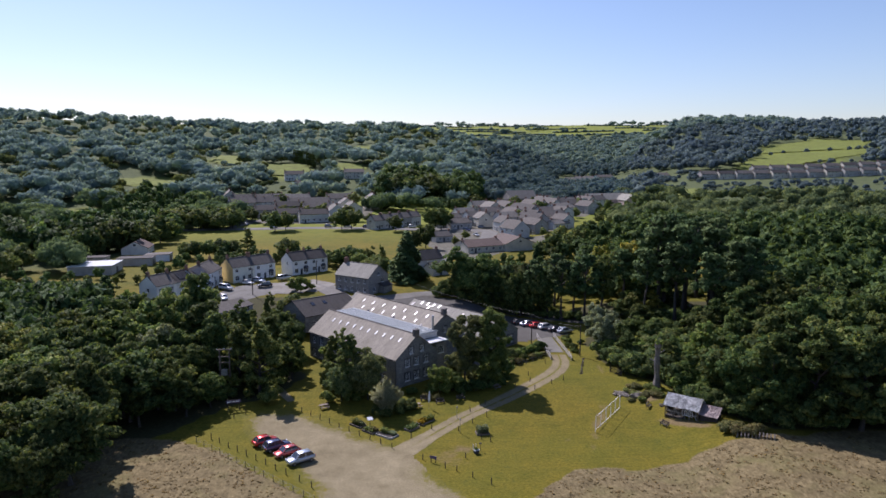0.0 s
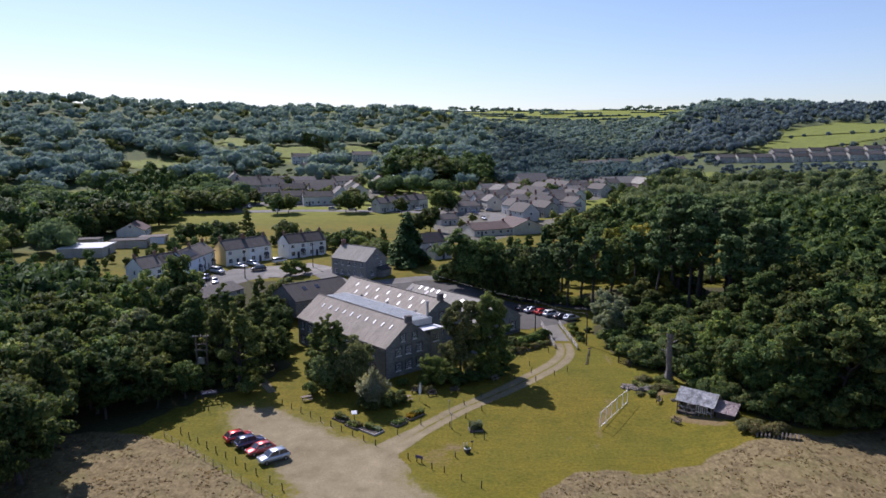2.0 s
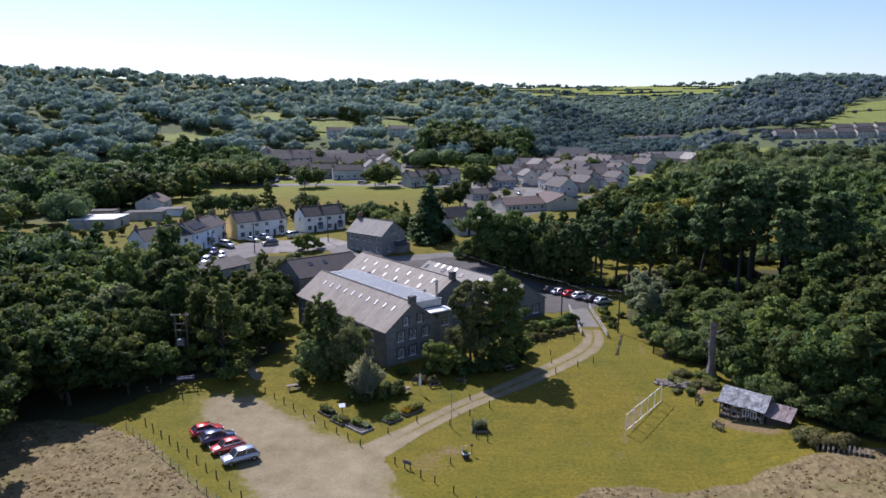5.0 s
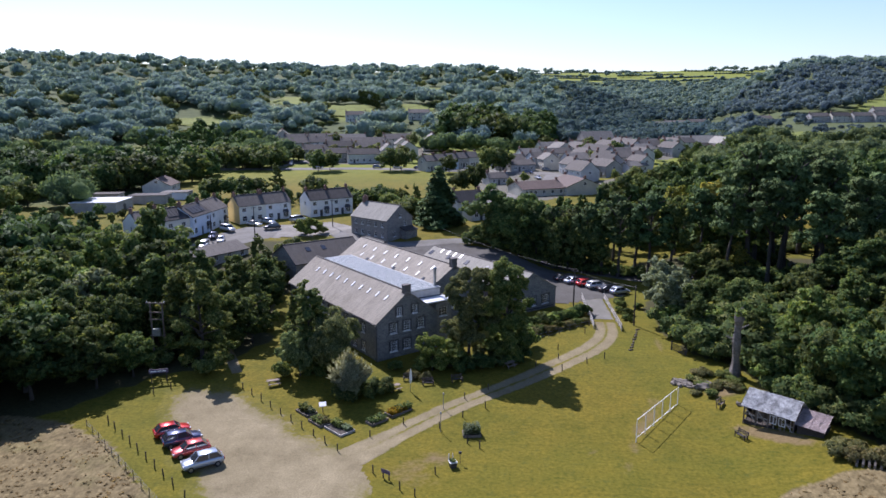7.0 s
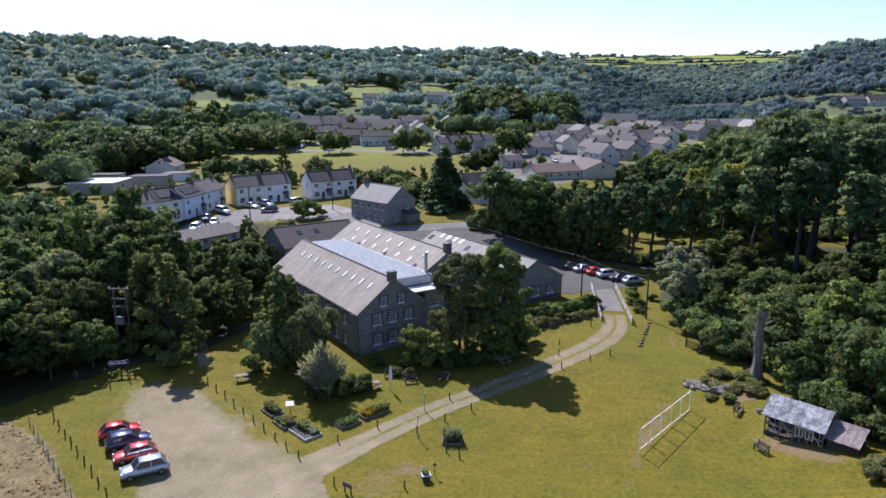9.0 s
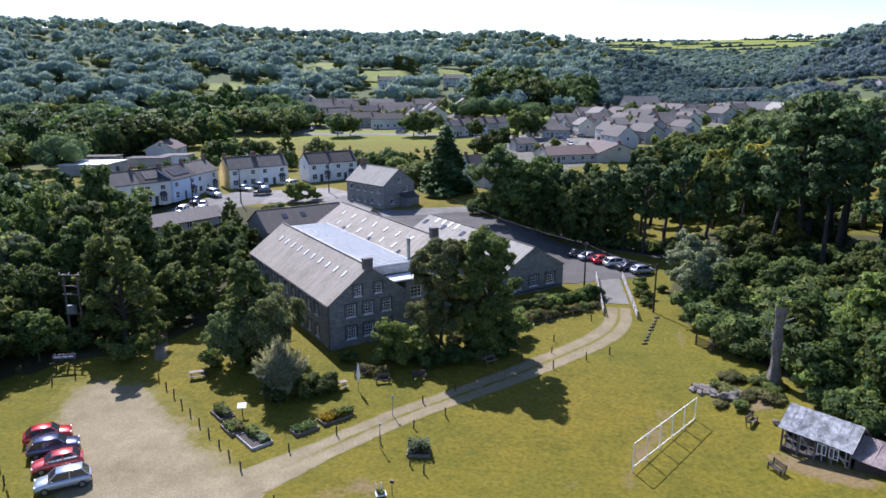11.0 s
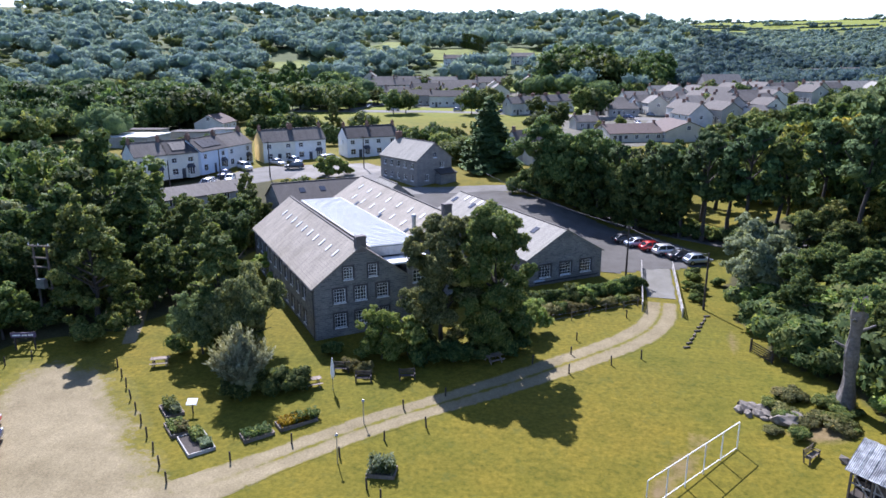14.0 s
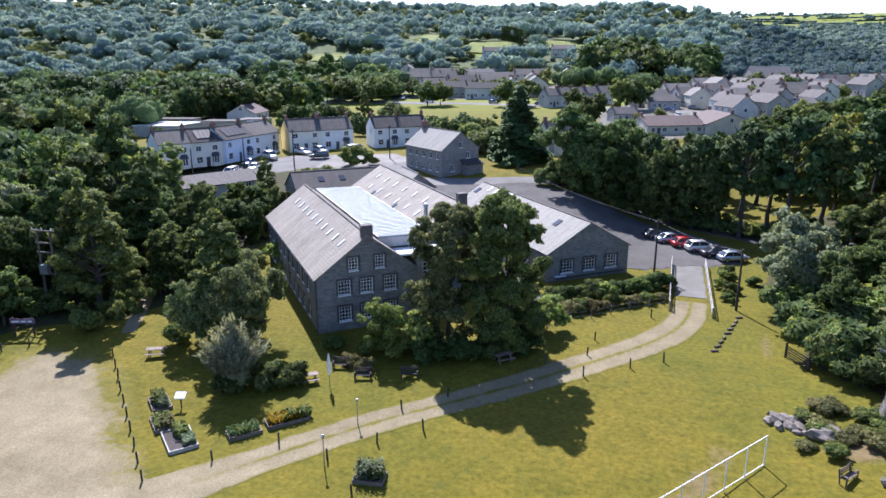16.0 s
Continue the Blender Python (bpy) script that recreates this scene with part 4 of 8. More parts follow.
annex = block("stone_annex", mill_at(23.5, 41.0, 3.2), 6.0, 8.0, 4.0, 6.3, M["stone"], M["roof_hall"], "small stone outbuilding with pale hipped slate roof", "outbuilding", thick=0.4)
shedback = block("long_outbuilding", mill_at(7.0, 56.0, 2.6, -90), 12.0, 16.5, 4.0, 7.0, M["stone"], M["roof_dark"], "stone outbuilding with dark slate roof behind the mill", "outbuilding", {"right": [(2.0 + 4.6 * k, 3.1 + 4.6 * k, 1.2, 2.5, (2, 2)) for k in range(3)]}, thick=0.4)
rooflights(shedback, 12.0, 4.0, 7.0, [(0.62, 4.6), (0.62, 8.2)], name="roof_window", side=1, size=(1.0, 1.3), dark=True)


# ---------------------------------------------------------------- houses of the street
def terrace(m, n, W, L, eave, ridge, walls, roofs, label, bays=True, frames=None, doors=True, chims=True, group="houses of the street", panels=(), gable=None):
    """A row of n houses along local y... front on the right side (x = W)."""
    for k in range(n):
        t_m = m @ pose(0, k * L, 0)
        holes = [(0.9, 2.1, 3.35, 4.45, (2, 2)), (L - 2.3, L - 1.1, 3.35, 4.45, (2, 2)), (0.9, 2.3, 0.8, 2.2, (2, 2)), (L / 2 - 0.45, L / 2 + 0.45, 0.0, 2.05, "door"), (L - 2.5, L - 1.1, 0.8, 2.2, (2, 2))]
        wins = {"right": holes, "left": [(1.5, 2.6, 3.3, 4.4, (2, 2)), (L - 2.6, L - 1.5, 1.0, 2.2, (2, 2))]}
        if k == 0 and not gable:
            wins["front"] = [(W * 0.5 - 0.5, W * 0.5 + 0.5, 3.3, 4.4, (2, 2))]
        h = block("house", t_m, W, L, eave, ridge, walls[k % len(walls)], roofs[k % len(roofs)], label[k % len(label)], "house", wins, group, thick=0.3, over=0.2, frames=frames)
        if chims:
            chimney(h, W / 2, L - 0.3, ridge - 0.5, ridge + 1.1, 0.8, 0.55, M["brick"], 2)
            if k == 0:
                chimney(h, W / 2, 0.3, ridge - 0.5, ridge + 1.1, 0.8, 0.55, M["brick"], 2)
        if gable and k == 0:
            bm = B()
            prof = ((0.0, 0.0), (W, 0.0), (W, eave), (W / 2, ridge), (0.0, eave))
            ends = [[bm.verts.new((x, y, z)) for x, z in prof] for y in (-0.035, -0.004)]
            bm.faces.new(ends[0][::-1])
            bm.faces.new(ends[1])
            for a, b in zip(range(5), (1, 2, 3, 4, 0)):
                bm.faces.new((ends[0][a], ends[0][b], ends[1][b], ends[1][a]))
            bmesh.ops.recalc_face_normals(bm, faces=bm.faces)
            part("gable_wall", bm, gable, h, "yellow painted gable wall")
        if k in panels:
            slope = math.atan2(ridge - eave, W / 2)
            for q in range(4):
                bm = B()
                y0 = 1.5 + q * (L - 3.0) / 4
                lay_ = lambda u, yy, lift: (W - W / 2 * u + lift * math.sin(slope), yy, eave + (ridge - eave) * u + 0.16 + lift * math.cos(slope))
                hexa(bm, [lay_(0.2, y0, 0.05), lay_(0.2, y0 + (L - 3.0) / 4 - 0.06, 0.05), lay_(0.78, y0 + (L - 3.0) / 4 - 0.06, 0.05), lay_(0.78, y0, 0.05), lay_(0.2, y0, 0.12), lay_(0.2, y0 + (L - 3.0) / 4 - 0.06, 0.12), lay_(0.78, y0 + (L - 3.0) / 4 - 0.06, 0.12), lay_(0.78, y0, 0.12)])
                part("solar_panel", bm, M["panel"], h, "dark solar panel on the roof")
        if bays:
            bm = B()
            b0, b1 = L - 2.75, L - 0.85
            hexa(bm, [(W - 0.01, b0 + 0.05, 0.0), (W + 0.7, b0 + 0.35, 0.0), (W + 0.7, b1 - 0.35, 0.0), (W - 0.01, b1 - 0.05, 0.0), (W - 0.01, b0 + 0.05, 0.8), (W + 0.7, b0 + 0.35, 0.8), (W + 0.7, b1 - 0.35, 0.8), (W - 0.01, b1 - 0.05, 0.8)])
            bay = part("bay_window", bm, walls[k % len(walls)], h)
            bm = B()
            for yy in (b0 + 0.40, (b0 + b1) / 2, b1 - 0.40):
                box(bm, W + 0.60, W + 0.68, yy - 0.05, yy + 0.05, 0.8, 2.2)
            part("frame", bm, M["white_paint"], bay)
            bm = B()
            box(bm, W + 0.60, W + 0.63, b0 + 0.36, b1 - 0.36, 0.8, 2.2)
            part("pane", bm, M["pane"], bay)
            bm = B()
            hexa(bm, [(W - 0.01, b0 - 0.1, 2.2), (W + 0.85, b0 + 0.25, 2.2), (W + 0.85, b1 - 0.25, 2.2), (W - 0.01, b1 + 0.1, 2.2), (W - 0.01, b0 + 0.3, 3.0), (W + 0.1, b0 + 0.6, 2.95), (W + 0.1, b1 - 0.6, 2.95), (W - 0.01, b1 - 0.3, 3.0)])
            part("bay_roof", bm, M["dark_paint"], bay)


dp = M["dark_paint"]
terrace(pose(-84.7, 191.3, 5.5, 0, 0, -29.6), 2, 7.2, 6.8, 5.3, 7.8, [M["cream_wall"]], [M["roof_mid"], M["roof_dark"]], ["cream rendered terraced house with grey slate roof"], frames=M["white_paint"], panels=(1,))
terrace(pose(-78.2, 199.9, 5.7, 0, 0, -2), 2, 7.2, 9.6, 5.1, 7.6, [M["blue_wall"], M["white_wall"]], [M["roof_dark"], M["roof_mid"]], ["pale blue rendered terraced house with bay window", "white rendered terraced house with bay window"], panels=(0,))
terrace(pose(-71.7, 222.1, 6.0, 0, 0, -41), 1, 7.0, 8.0, 5.0, 7.6, [M["cream_wall"]], [M["roof_mid"]], ["pale cream end house with a yellow gable"], bays=False, gable=M["yellow_wall"])
terrace(pose(-71.7, 222.1, 6.0, 0, 0, -41) @ pose(0, 8.02, 0), 1, 7.0, 8.0, 5.0, 7.6, [M["white_wall"]], [M["roof_mid"]], ["white rendered house joined to a yellow one"])
terrace(pose(-55.2, 235.5, 6.2, 0, 0, -46), 2, 7.0, 7.0, 5.0, 7.5, [M["white_wall"]], [M["roof_dark"]], ["white rendered semi-detached house with slate roof"])


# ---------------------------------------------------------------- trees
def sprays(centres, normals, size, rng, stretch=1.5, rough=0.8, shade=None):
    """Leaf sprays: one pointed leaf spray at each centre, shaded along with the mass round it."""
    n = len(centres)
    nrm = normals + rng.normal(0, 0.55 if rough > 0.6 else 0.25, (n, 3))
    nrm /= np.linalg.norm(nrm, axis=1, keepdims=True) + 1e-9
    any_ = rng.normal(0, 1, (n, 3))
    u = np.cross(nrm, any_)
    u /= np.linalg.norm(u, axis=1, keepdims=True) + 1e-9
    w = np.cross(nrm, u)
    s = size * rng.uniform(0.6, 1.35, (n, 1))
    a = centres + u * s * stretch * 0.62
    b = centres - u * s * stretch * 0.38 + w * s * 0.55 + nrm * s * 0.1
    c = centres - u * s * stretch * 0.38 - w * s * 0.55 + nrm * s * 0.1
    v = np.stack([a, b, c], 1).reshape(-1, 3)
    f = np.arange(3 * n).reshape(n, 3)
    soft = (normals if shade is None else shade) * (1.7 - rough) + nrm * rough + np.array([0, 0, 0.35])
    soft /= np.linalg.norm(soft, axis=1, keepdims=True) + 1e-9
    return v, f, np.repeat(soft, 3, axis=0)


ICO = {}


def lump(centre, radius, rng, fine=1):
    """A rough inner mass that stops the light inside a crown."""
    if fine not in ICO:
        bm = bmesh.new()
        bmesh.ops.create_icosphere(bm, subdivisions=fine, radius=1.0)
        bm.verts.index_update()
        ICO[fine] = (np.array([q.co[:] for q in bm.verts]), np.array([[q.index for q in p.verts] for p in bm.faces]))
        bm.free()
    v, f = ICO[fine]
    nrm = v / np.asarray(radius)
    nrm = nrm / np.linalg.norm(nrm, axis=1, keepdims=True)
    v = v * (1 + rng.uniform(-0.25, 0.2, (len(v), 1)))
    return v * radius + centre, f, nrm


def build_mesh(name, pieces, material):
    vs, fs, ns, base = [], [], [], 0
    for v, f, n in pieces:
        vs.append(v)
        ns.append(n)
        fs += (np.asarray(f) + base).tolist()
        base += len(v)
    me = bpy.data.meshes.new(name)
    me.from_pydata(np.concatenate(vs).tolist(), [], fs)
    me.polygons.foreach_set("use_smooth", [True] * len(me.polygons))
    me.normals_split_custom_set_from_vertices(np.concatenate(ns).tolist())
    me.materials.append(material)
    return me


def lobes(kind, H, R, rng):
    """Centres and radii of the leaf masses of a crown."""
    out = []
    if kind == "oak":
        lean = rng.uniform(0, 6.28)
        for _ in range(42):
            d = rng.normal(0, 1, 3)
            d /= np.linalg.norm(d)
            a = math.atan2(d[1], d[0])
            reach = 1 + 0.16 * math.sin(2 * a + lean) + 0.12 * math.sin(3 * a + 2 * lean)
            k = rng.uniform(0.5, 0.95) * reach
            out.append((np.array([0, 0, 0.55 * H]) + d * k * np.array([R, R, 0.42 * H]), rng.uniform(0.15, 0.31) * R))
        for _ in range(6):
            out.append((np.array([0, 0, 0.52 * H]) + rng.normal(0, 0.25, 3) * np.array([R, R, 0.3 * H]), 0.36 * R))
    elif kind == "tall":
        for _ in range(46):
            h = rng.uniform(0.10, 0.96)
            w = 0.92 * R * math.sqrt(max(0.03, 1 - ((h - 0.42) / 0.56) ** 2)) * rng.uniform(0.3, 1.0)
            a = rng.uniform(0, 6.28)
            out.append((np.array([math.cos(a) * w, math.sin(a) * w, h * H]), rng.uniform(0.17, 0.33) * R * (1.15 - 0.5 * h)))
    elif kind == "barrel":
        for _ in range(84):
            h = rng.uniform(0.04, 0.95)
            w = 0.94 * R * min(1.0, 0.62 + (h - 0.04) / 0.2) * (1.0 if h < 0.66 else math.sqrt(max(0.04, 1 - ((h - 0.66) / 0.34) ** 2))) * rng.uniform(0.35, 1.0)
            a = rng.uniform(0, 6.28)
            out.append((np.array([math.cos(a) * w, math.sin(a) * w, h * H]), rng.uniform(0.17, 0.32) * R))
    elif kind == "cone":
        for _ in range(52):
            h = rng.uniform(0.05, 0.97) ** 1.15
            w = R * (1.0 - 0.93 * h) ** 0.8 * rng.uniform(0.35, 1.0)
            a = rng.uniform(0, 6.28)
            out.append((np.array([math.cos(a) * w, math.sin(a) * w, h * H]), rng.uniform(0.17, 0.30) * R * (1.1 - 0.55 * h)))
    elif kind in ("pine", "grove_pine"):
        for _ in range(30):
            h = rng.uniform(0.40 if kind == "pine" else 0.57, 0.98)
            w = R * (1.0 - 0.72 * max(0, (h - 0.6) / 0.4)) * rng.uniform(0.15, 1.0)
            a = rng.uniform(0, 6.28)
            out.append((np.array([math.cos(a) * w, math.sin(a) * w, h * H]), rng.uniform(0.15, 0.30) * R))
    elif kind == "bush":
        for _ in range(16):
            a, w = rng.uniform(0, 6.28), R * rng.uniform(0.1, 0.8)
            out.append((np.array([math.cos(a) * w, math.sin(a) * w, H * rng.uniform(0.25, 0.8) * (1.1 - 0.4 * w / R)]), rng.uniform(0.2, 0.36) * R))
    elif kind == "hedge":
        for _ in range(9):
            a, w = rng.uniform(0, 6.28), R * rng.uniform(0.0, 0.7)
            out.append((np.array([math.cos(a) * w, math.sin(a) * w, H * rng.uniform(0.3, 0.66)]), 0.36 * min(R, H)))
    return out


def crown_pieces(kind, H, R, count, leaf, rng, core=True):
    pieces = []
    if kind == "spruce":
        n = count
        h = 1 - np.sqrt(rng.uniform(0, 1, n))
        tier = (np.floor(h * 15) + rng.uniform(0.0, 0.55, n)) / 15
        a = np.floor(rng.uniform(0, 11, n)) / 11 * 6.283 + np.floor(h * 15) * 1.3 + rng.normal(0, 0.09, n)
        out = np.sqrt(rng.uniform(0.06, 1, n))
        r = R * (1 - tier) ** 0.85 * out * (0.85 + 0.3 * np.sin(a * 3 + np.floor(h * 15)))
        z = 0.05 * H + tier * 0.95 * H - out * 0.10 * R * (1 - tier) - 0.0
        c = np.stack([np.cos(a) * r, np.sin(a) * r, z], 1)
        nrm = np.stack([np.cos(a) * 0.4, np.sin(a) * 0.4, np.full(n, 0.9)], 1)
        pieces.append(sprays(c, nrm, leaf, rng, 2.0))
        if core:
            for k in range(7):
                hh = 0.1 + 0.12 * k
                pieces.append(lump(np.array([0, 0, hh * H]), np.array([0.45 * R * (1 - hh), 0.45 * R * (1 - hh), 0.09 * H]), rng))
        return pieces
    lb = lobes(kind, H, R, rng)
    if core:
        for c, r in lb:
            pieces.append(lump(c, np.array([r, r, r * 0.85]) * (0.64 if count > 3000 else 0.62), rng, 1))
    if count > 3000:
        # each mass breaks up into smaller tufts over its outside
        tufts = []
        for c, r in lb:
            for _ in range(9):
                d = rng.normal(0, 1, 3)
                d[2] = abs(d[2]) if rng.uniform() < 0.75 else d[2]
                d /= np.linalg.norm(d)
                tufts.append((c + d * r * rng.uniform(0.55, 1.0), r * rng.uniform(0.26, 0.5)))
        lb = tufts
    tot = sum(r * r for _, r in lb)
    cs, rs = np.array([c for c, _ in lb]), np.array([r for _, r in lb])
    middle, spread = np.array([0, 0, 0.45 * H]), np.array([R, R, 0.5 * H])
    flat = 0.5 if "pine" in kind else 0.85
    for c, r in lb:
        n = max(5, int(count * r * r / tot * 1.5))
        d = rng.normal(0, 1, (n, 3))
        d /= np.linalg.norm(d, axis=1, keepdims=True)
        d[:, 2] = np.where(d[:, 2] < -0.35, -d[:, 2], d[:, 2])
        rad = r * (0.66 + 0.74 * rng.uniform(0, 1, (n, 1)) ** 1.6)
        p = c + d * rad * np.array([1, 1, flat])
        far = np.linalg.norm(p[:, None] - cs[None], axis=2) / rs[None]
        keep = (far < 0.72).sum(1) == 0
        keep &= p[:, 2] > 0.05
        whole = (p - middle) / spread
        whole /= np.linalg.norm(whole, axis=1, keepdims=True) + 1e-6
        pieces.append(sprays(p[keep], d[keep], leaf, rng, 1.5, 1.0, (0.45 * d + 0.75 * whole)[keep]))
    return pieces


def trunk_mesh(name, kind, H, R, rng, material):
    bm = B()
    r0 = max(0.08, 0.022 * H) if kind not in ("bush", "hedge") else 0.05
    if kind in ("bush", "hedge"):
        for k in range(5):
            a = k * 1.257 + rng.uniform(0, 0.6)
            rod(bm, (0.08 * math.cos(a), 0.08 * math.sin(a), -0.2), (0.45 * R * math.cos(a), 0.45 * R * math.sin(a), 0.6 * H), 0.05, 0.02, 5)
    else:
        top = 0.95 if kind in ("spruce", "pine", "grove_pine") else 0.62
        p = Vector((0, 0, -0.4))
        z = 0.0
        for k in range(5):
            q = Vector((rng.normal(0, 0.012 * H), rng.normal(0, 0.012 * H), H * top * (k + 1) / 5))
            rod(bm, p, q, r0 * (1 - 0.17 * k) * (1.25 if k == 0 else 1), r0 * (1 - 0.17 * (k + 1)), 8)
            p = q
        if kind != "spruce":
            for k in range(9):
                a = k * 2.4 + rng.uniform(0, 0.5)
                h0 = H * (rng.uniform(0.22, 0.55) if "pine" not in kind else rng.uniform(0.5, 0.9))
                rr = R * rng.uniform(0.45, 0.75)
                h1 = h0 + H * rng.uniform(0.08, 0.25)
                rod(bm, (0, 0, h0), (math.cos(a) * rr, math.sin(a) * rr, min(h1, 0.97 * H)), r0 * 0.42, r0 * 0.14, 5)
    me = bpy.data.meshes.new(name)
    bm.to_mesh(me)
    bm.free()
    me.materials.append(material)
    return me


PROTO = {}


def proto(key, kind, H, R, count, leaf, mat, seed):
    rng = np.random.default_rng(seed)
    pieces = crown_pieces(kind, H, R, count, leaf, rng)
    PROTO[key] = (build_mesh("crown", pieces, M[mat]), trunk_mesh("trunk", kind, H, R, rng, M["bark"]), H, R)


MASS = {}


def mass_proto(key, kind, H, R, count, leaf, seed):
    """A simpler crown for trees that stand inside a wood."""
    MASS[key] = (crown_pieces(kind, H, R, count, leaf, np.random.default_rng(seed)), H)


KINDS = {"oak": "oak_tree", "ash": "ash_tree", "app": "apple_tree", "ald": "alder_tree", "spr": "spruce_tree", "pin": "pine_tree", "wil": "willow_tree", "fie": "field_tree", "shr": "shrub", "scr": "shrub", "hed": "shrub", "gol": "shrub"}


def tree(key, x, y, height, label, category="tree", group="", wide=1.0, turn=None, name="", sink=0.0, rng_=random):
    crown_me, trunk_me, H, R = PROTO[key]
    s = height / H
    a = rng_.uniform(0, 360) if turn is None else turn
    name = name or KINDS.get(key[:3], "tree")
    t = thing(name, Matrix.Translation((x, y, gz(x, y) - sink)) @ Matrix.Rotation(radians(a), 4, "Z") @ Matrix.Diagonal((s * wide, s * wide, s, 1)), label, category, group)
    for nm, me in (("trunk", trunk_me), ("crown", crown_me)):
        o = new(nm, me)
        o.parent = t
    return t


# close trees, richly leaved
proto("oak_a", "oak", 10, 4.6, 18000, 0.30, "leaf", 1)
proto("oak_b", "oak", 10, 4.8, 12000, 0.34, "leaf_dark", 2)
proto("ash_a", "barrel", 15, 4.2, 80000, 0.18, "leaf", 3)
proto("ash_b", "barrel", 15, 4.2, 70000, 0.18, "leaf_olive", 15)
proto("rowan", "tall", 6, 3.2, 22000, 0.13, "leaf_bright", 17)
proto("pine_tall", "grove_pine", 24, 6.0, 9000, 0.5, "needle", 18)
proto("apple", "oak", 8, 4.4, 46000, 0.15, "leaf_olive", 4)
proto("alder", "cone", 14, 4.4, 30000, 0.22, "leaf", 5)
proto("shrub", "bush", 4, 2.4, 3600, 0.27, "leaf_bright", 6)
proto("shrub_dark", "bush", 3, 2.4, 3000, 0.28, "leaf_dark", 7)
proto("scrub", "bush", 1.4, 1.6, 2600, 0.16, "heather", 8)
proto("hedge", "hedge", 1.6, 1.3, 1600, 0.17, "leaf", 9)
proto("spruce", "spruce", 16, 4.2, 15000, 0.45, "needle", 10)
proto("oak_big", "oak", 13, 8.0, 30000, 0.36, "leaf_dark", 16)
# woodland trees
for k, mt in enumerate(("leaf_dark", "leaf_dark", "leaf", "leaf_bright", "leaf_dark", "leaf_autumn")):
    proto("wood%d" % k, "oak" if k % 2 == 0 else "tall", 11, 4.4 if k % 2 == 0 else 3.8, 6500, 0.38, mt, 20 + k)
for k, mt in enumerate(("leaf_dark", "leaf_deep", "leaf_deep", "leaf_dark")):
    proto("edge%d" % k, "oak" if k % 2 == 0 else "tall", 11, 4.6 if k % 2 == 0 else 4.0, 14000, 0.27, mt, 80 + k)
proto("willow", "oak", 9, 4.0, 13000, 0.27, "leaf_grey", 31)
proto("pine_a", "pine", 20, 5.2, 6000, 0.58, "needle", 32)
proto("pine_b", "pine", 20, 4.6, 5500, 0.56, "leaf_dark", 33)
proto("field", "oak", 9, 4.6, 1700, 0.72, "leaf_dark", 34)
proto("field_b", "oak", 9, 4.4, 1700, 0.72, "leaf", 35)
proto("gold", "tall", 9, 3.2, 9000, 0.26, "leaf_yellow", 36)

lab = "broadleaf tree in full summer leaf"
# the garden round the mill
tree("ash_a", 9.9, 136.0, 15.2, "tall dense ash tree beside the lane", wide=0.92, turn=20)
tree("ash_b", 4.6, 135.0, 14.2, "dark leafy tree against the mill", wide=0.9, turn=70)
tree("rowan", -0.6, 131.0, 5.8, "small multi-stemmed tree before the gable", wide=0.9, turn=10)
tree("shrub", 1.8, 132.6, 4.6, "leafy shrub beside the mill gable", "shrub", wide=1.0)
tree("shrub", 12.6, 142.0, 4.4, "leafy shrub on the stream bank", "shrub")
tree("apple", -14.2, 127.6, 9.2, "grey-green spreading apple tree", wide=0.78, turn=40)
tree("apple", -19.2, 127.0, 6.6, "small grey-green tree in the lawn", wide=0.75, turn=160)
tree("alder", -18.6, 129.8, 13.4, "bright upright alder beside the mill", wide=1.1, turn=200)
tree("alder", -21.5, 134.5, 11.6, "upright alder beside the mill", wide=0.85, turn=15)
tree("shrub_dark", -7.4, 122.2, 2.2, "dark leafy shrub beside the silver willow", "shrub")
tree("shrub_dark", -6.0, 123.4, 2.0, "dark leafy shrub beside the silver willow", "shrub")
tree("shrub", -24.5, 150.5, 4.5, "leafy shrub at the mill wall", "shrub")
for (x, y, h) in ((4.0, 131.6, 2.2), (6.6, 132.4, 2.4), (8.6, 134.0, 2.2), (11.6, 136.6, 2.6), (2.0, 132.8, 2.6)):
    tree("shrub_dark", x, y, h, "dark low growth under the ash trees", "shrub", "growth under the ash trees")
tree("shrub_dark", -6.0, 130.6, 1.5, "low dark shrub bed below the gable", "shrub")
tree("scrub", -3.0, 128.4, 1.0, "low dry lavender bed", "shrub")
tree("scrub", -0.9, 127.9, 1.0, "low dry lavender bed", "shrub")
# hedge and scrub along the stream, and undergrowth behind the yard
rg = random.Random(12)
for k in range(13):
    tree("shrub_dark", 11.8 + 0.98 * k, 150.2 + 0.92 * k, rg.uniform(1.7, 2.5), "dark clipped hedge shrub above the stream", "hedge", "stream hedge", wide=0.95, name="hedge_shrub", rng_=rg)
for k in range(12):
    tree(("scrub", "hedge", "scrub")[k % 3], 10.5 + 1.15 * k, 145.4 + 0.98 * k + rg.uniform(-0.5, 0.5), rg.uniform(0.9, 1.6), "low scrub along the stream fence", "shrub", "stream scrub", name="shrub", rng_=rg)
for (x, y, h) in ((17.6, 153.4, 2.6), (20.8, 157.2, 2.4), (9.6, 143.2, 2.6), (8.6, 146.4, 3.0)):
    tree("shrub", x, y, h, "leafy shrub on the stream bank", "shrub", "stream scrub", name="shrub", rng_=rg)
for k in range(12):
    tree(("shrub", "hedge", "shrub_dark")[k % 3], 30.6 + rg.uniform(-1.0, 3.2), 157.5 + 1.0 * k + rg.uniform(-0.6, 0.6), rg.uniform(0.9, 1.5), "leafy hedge shrub beside the bridge", "hedge", "hedge beside the bridge", name="hedge_shrub", rng_=rg)
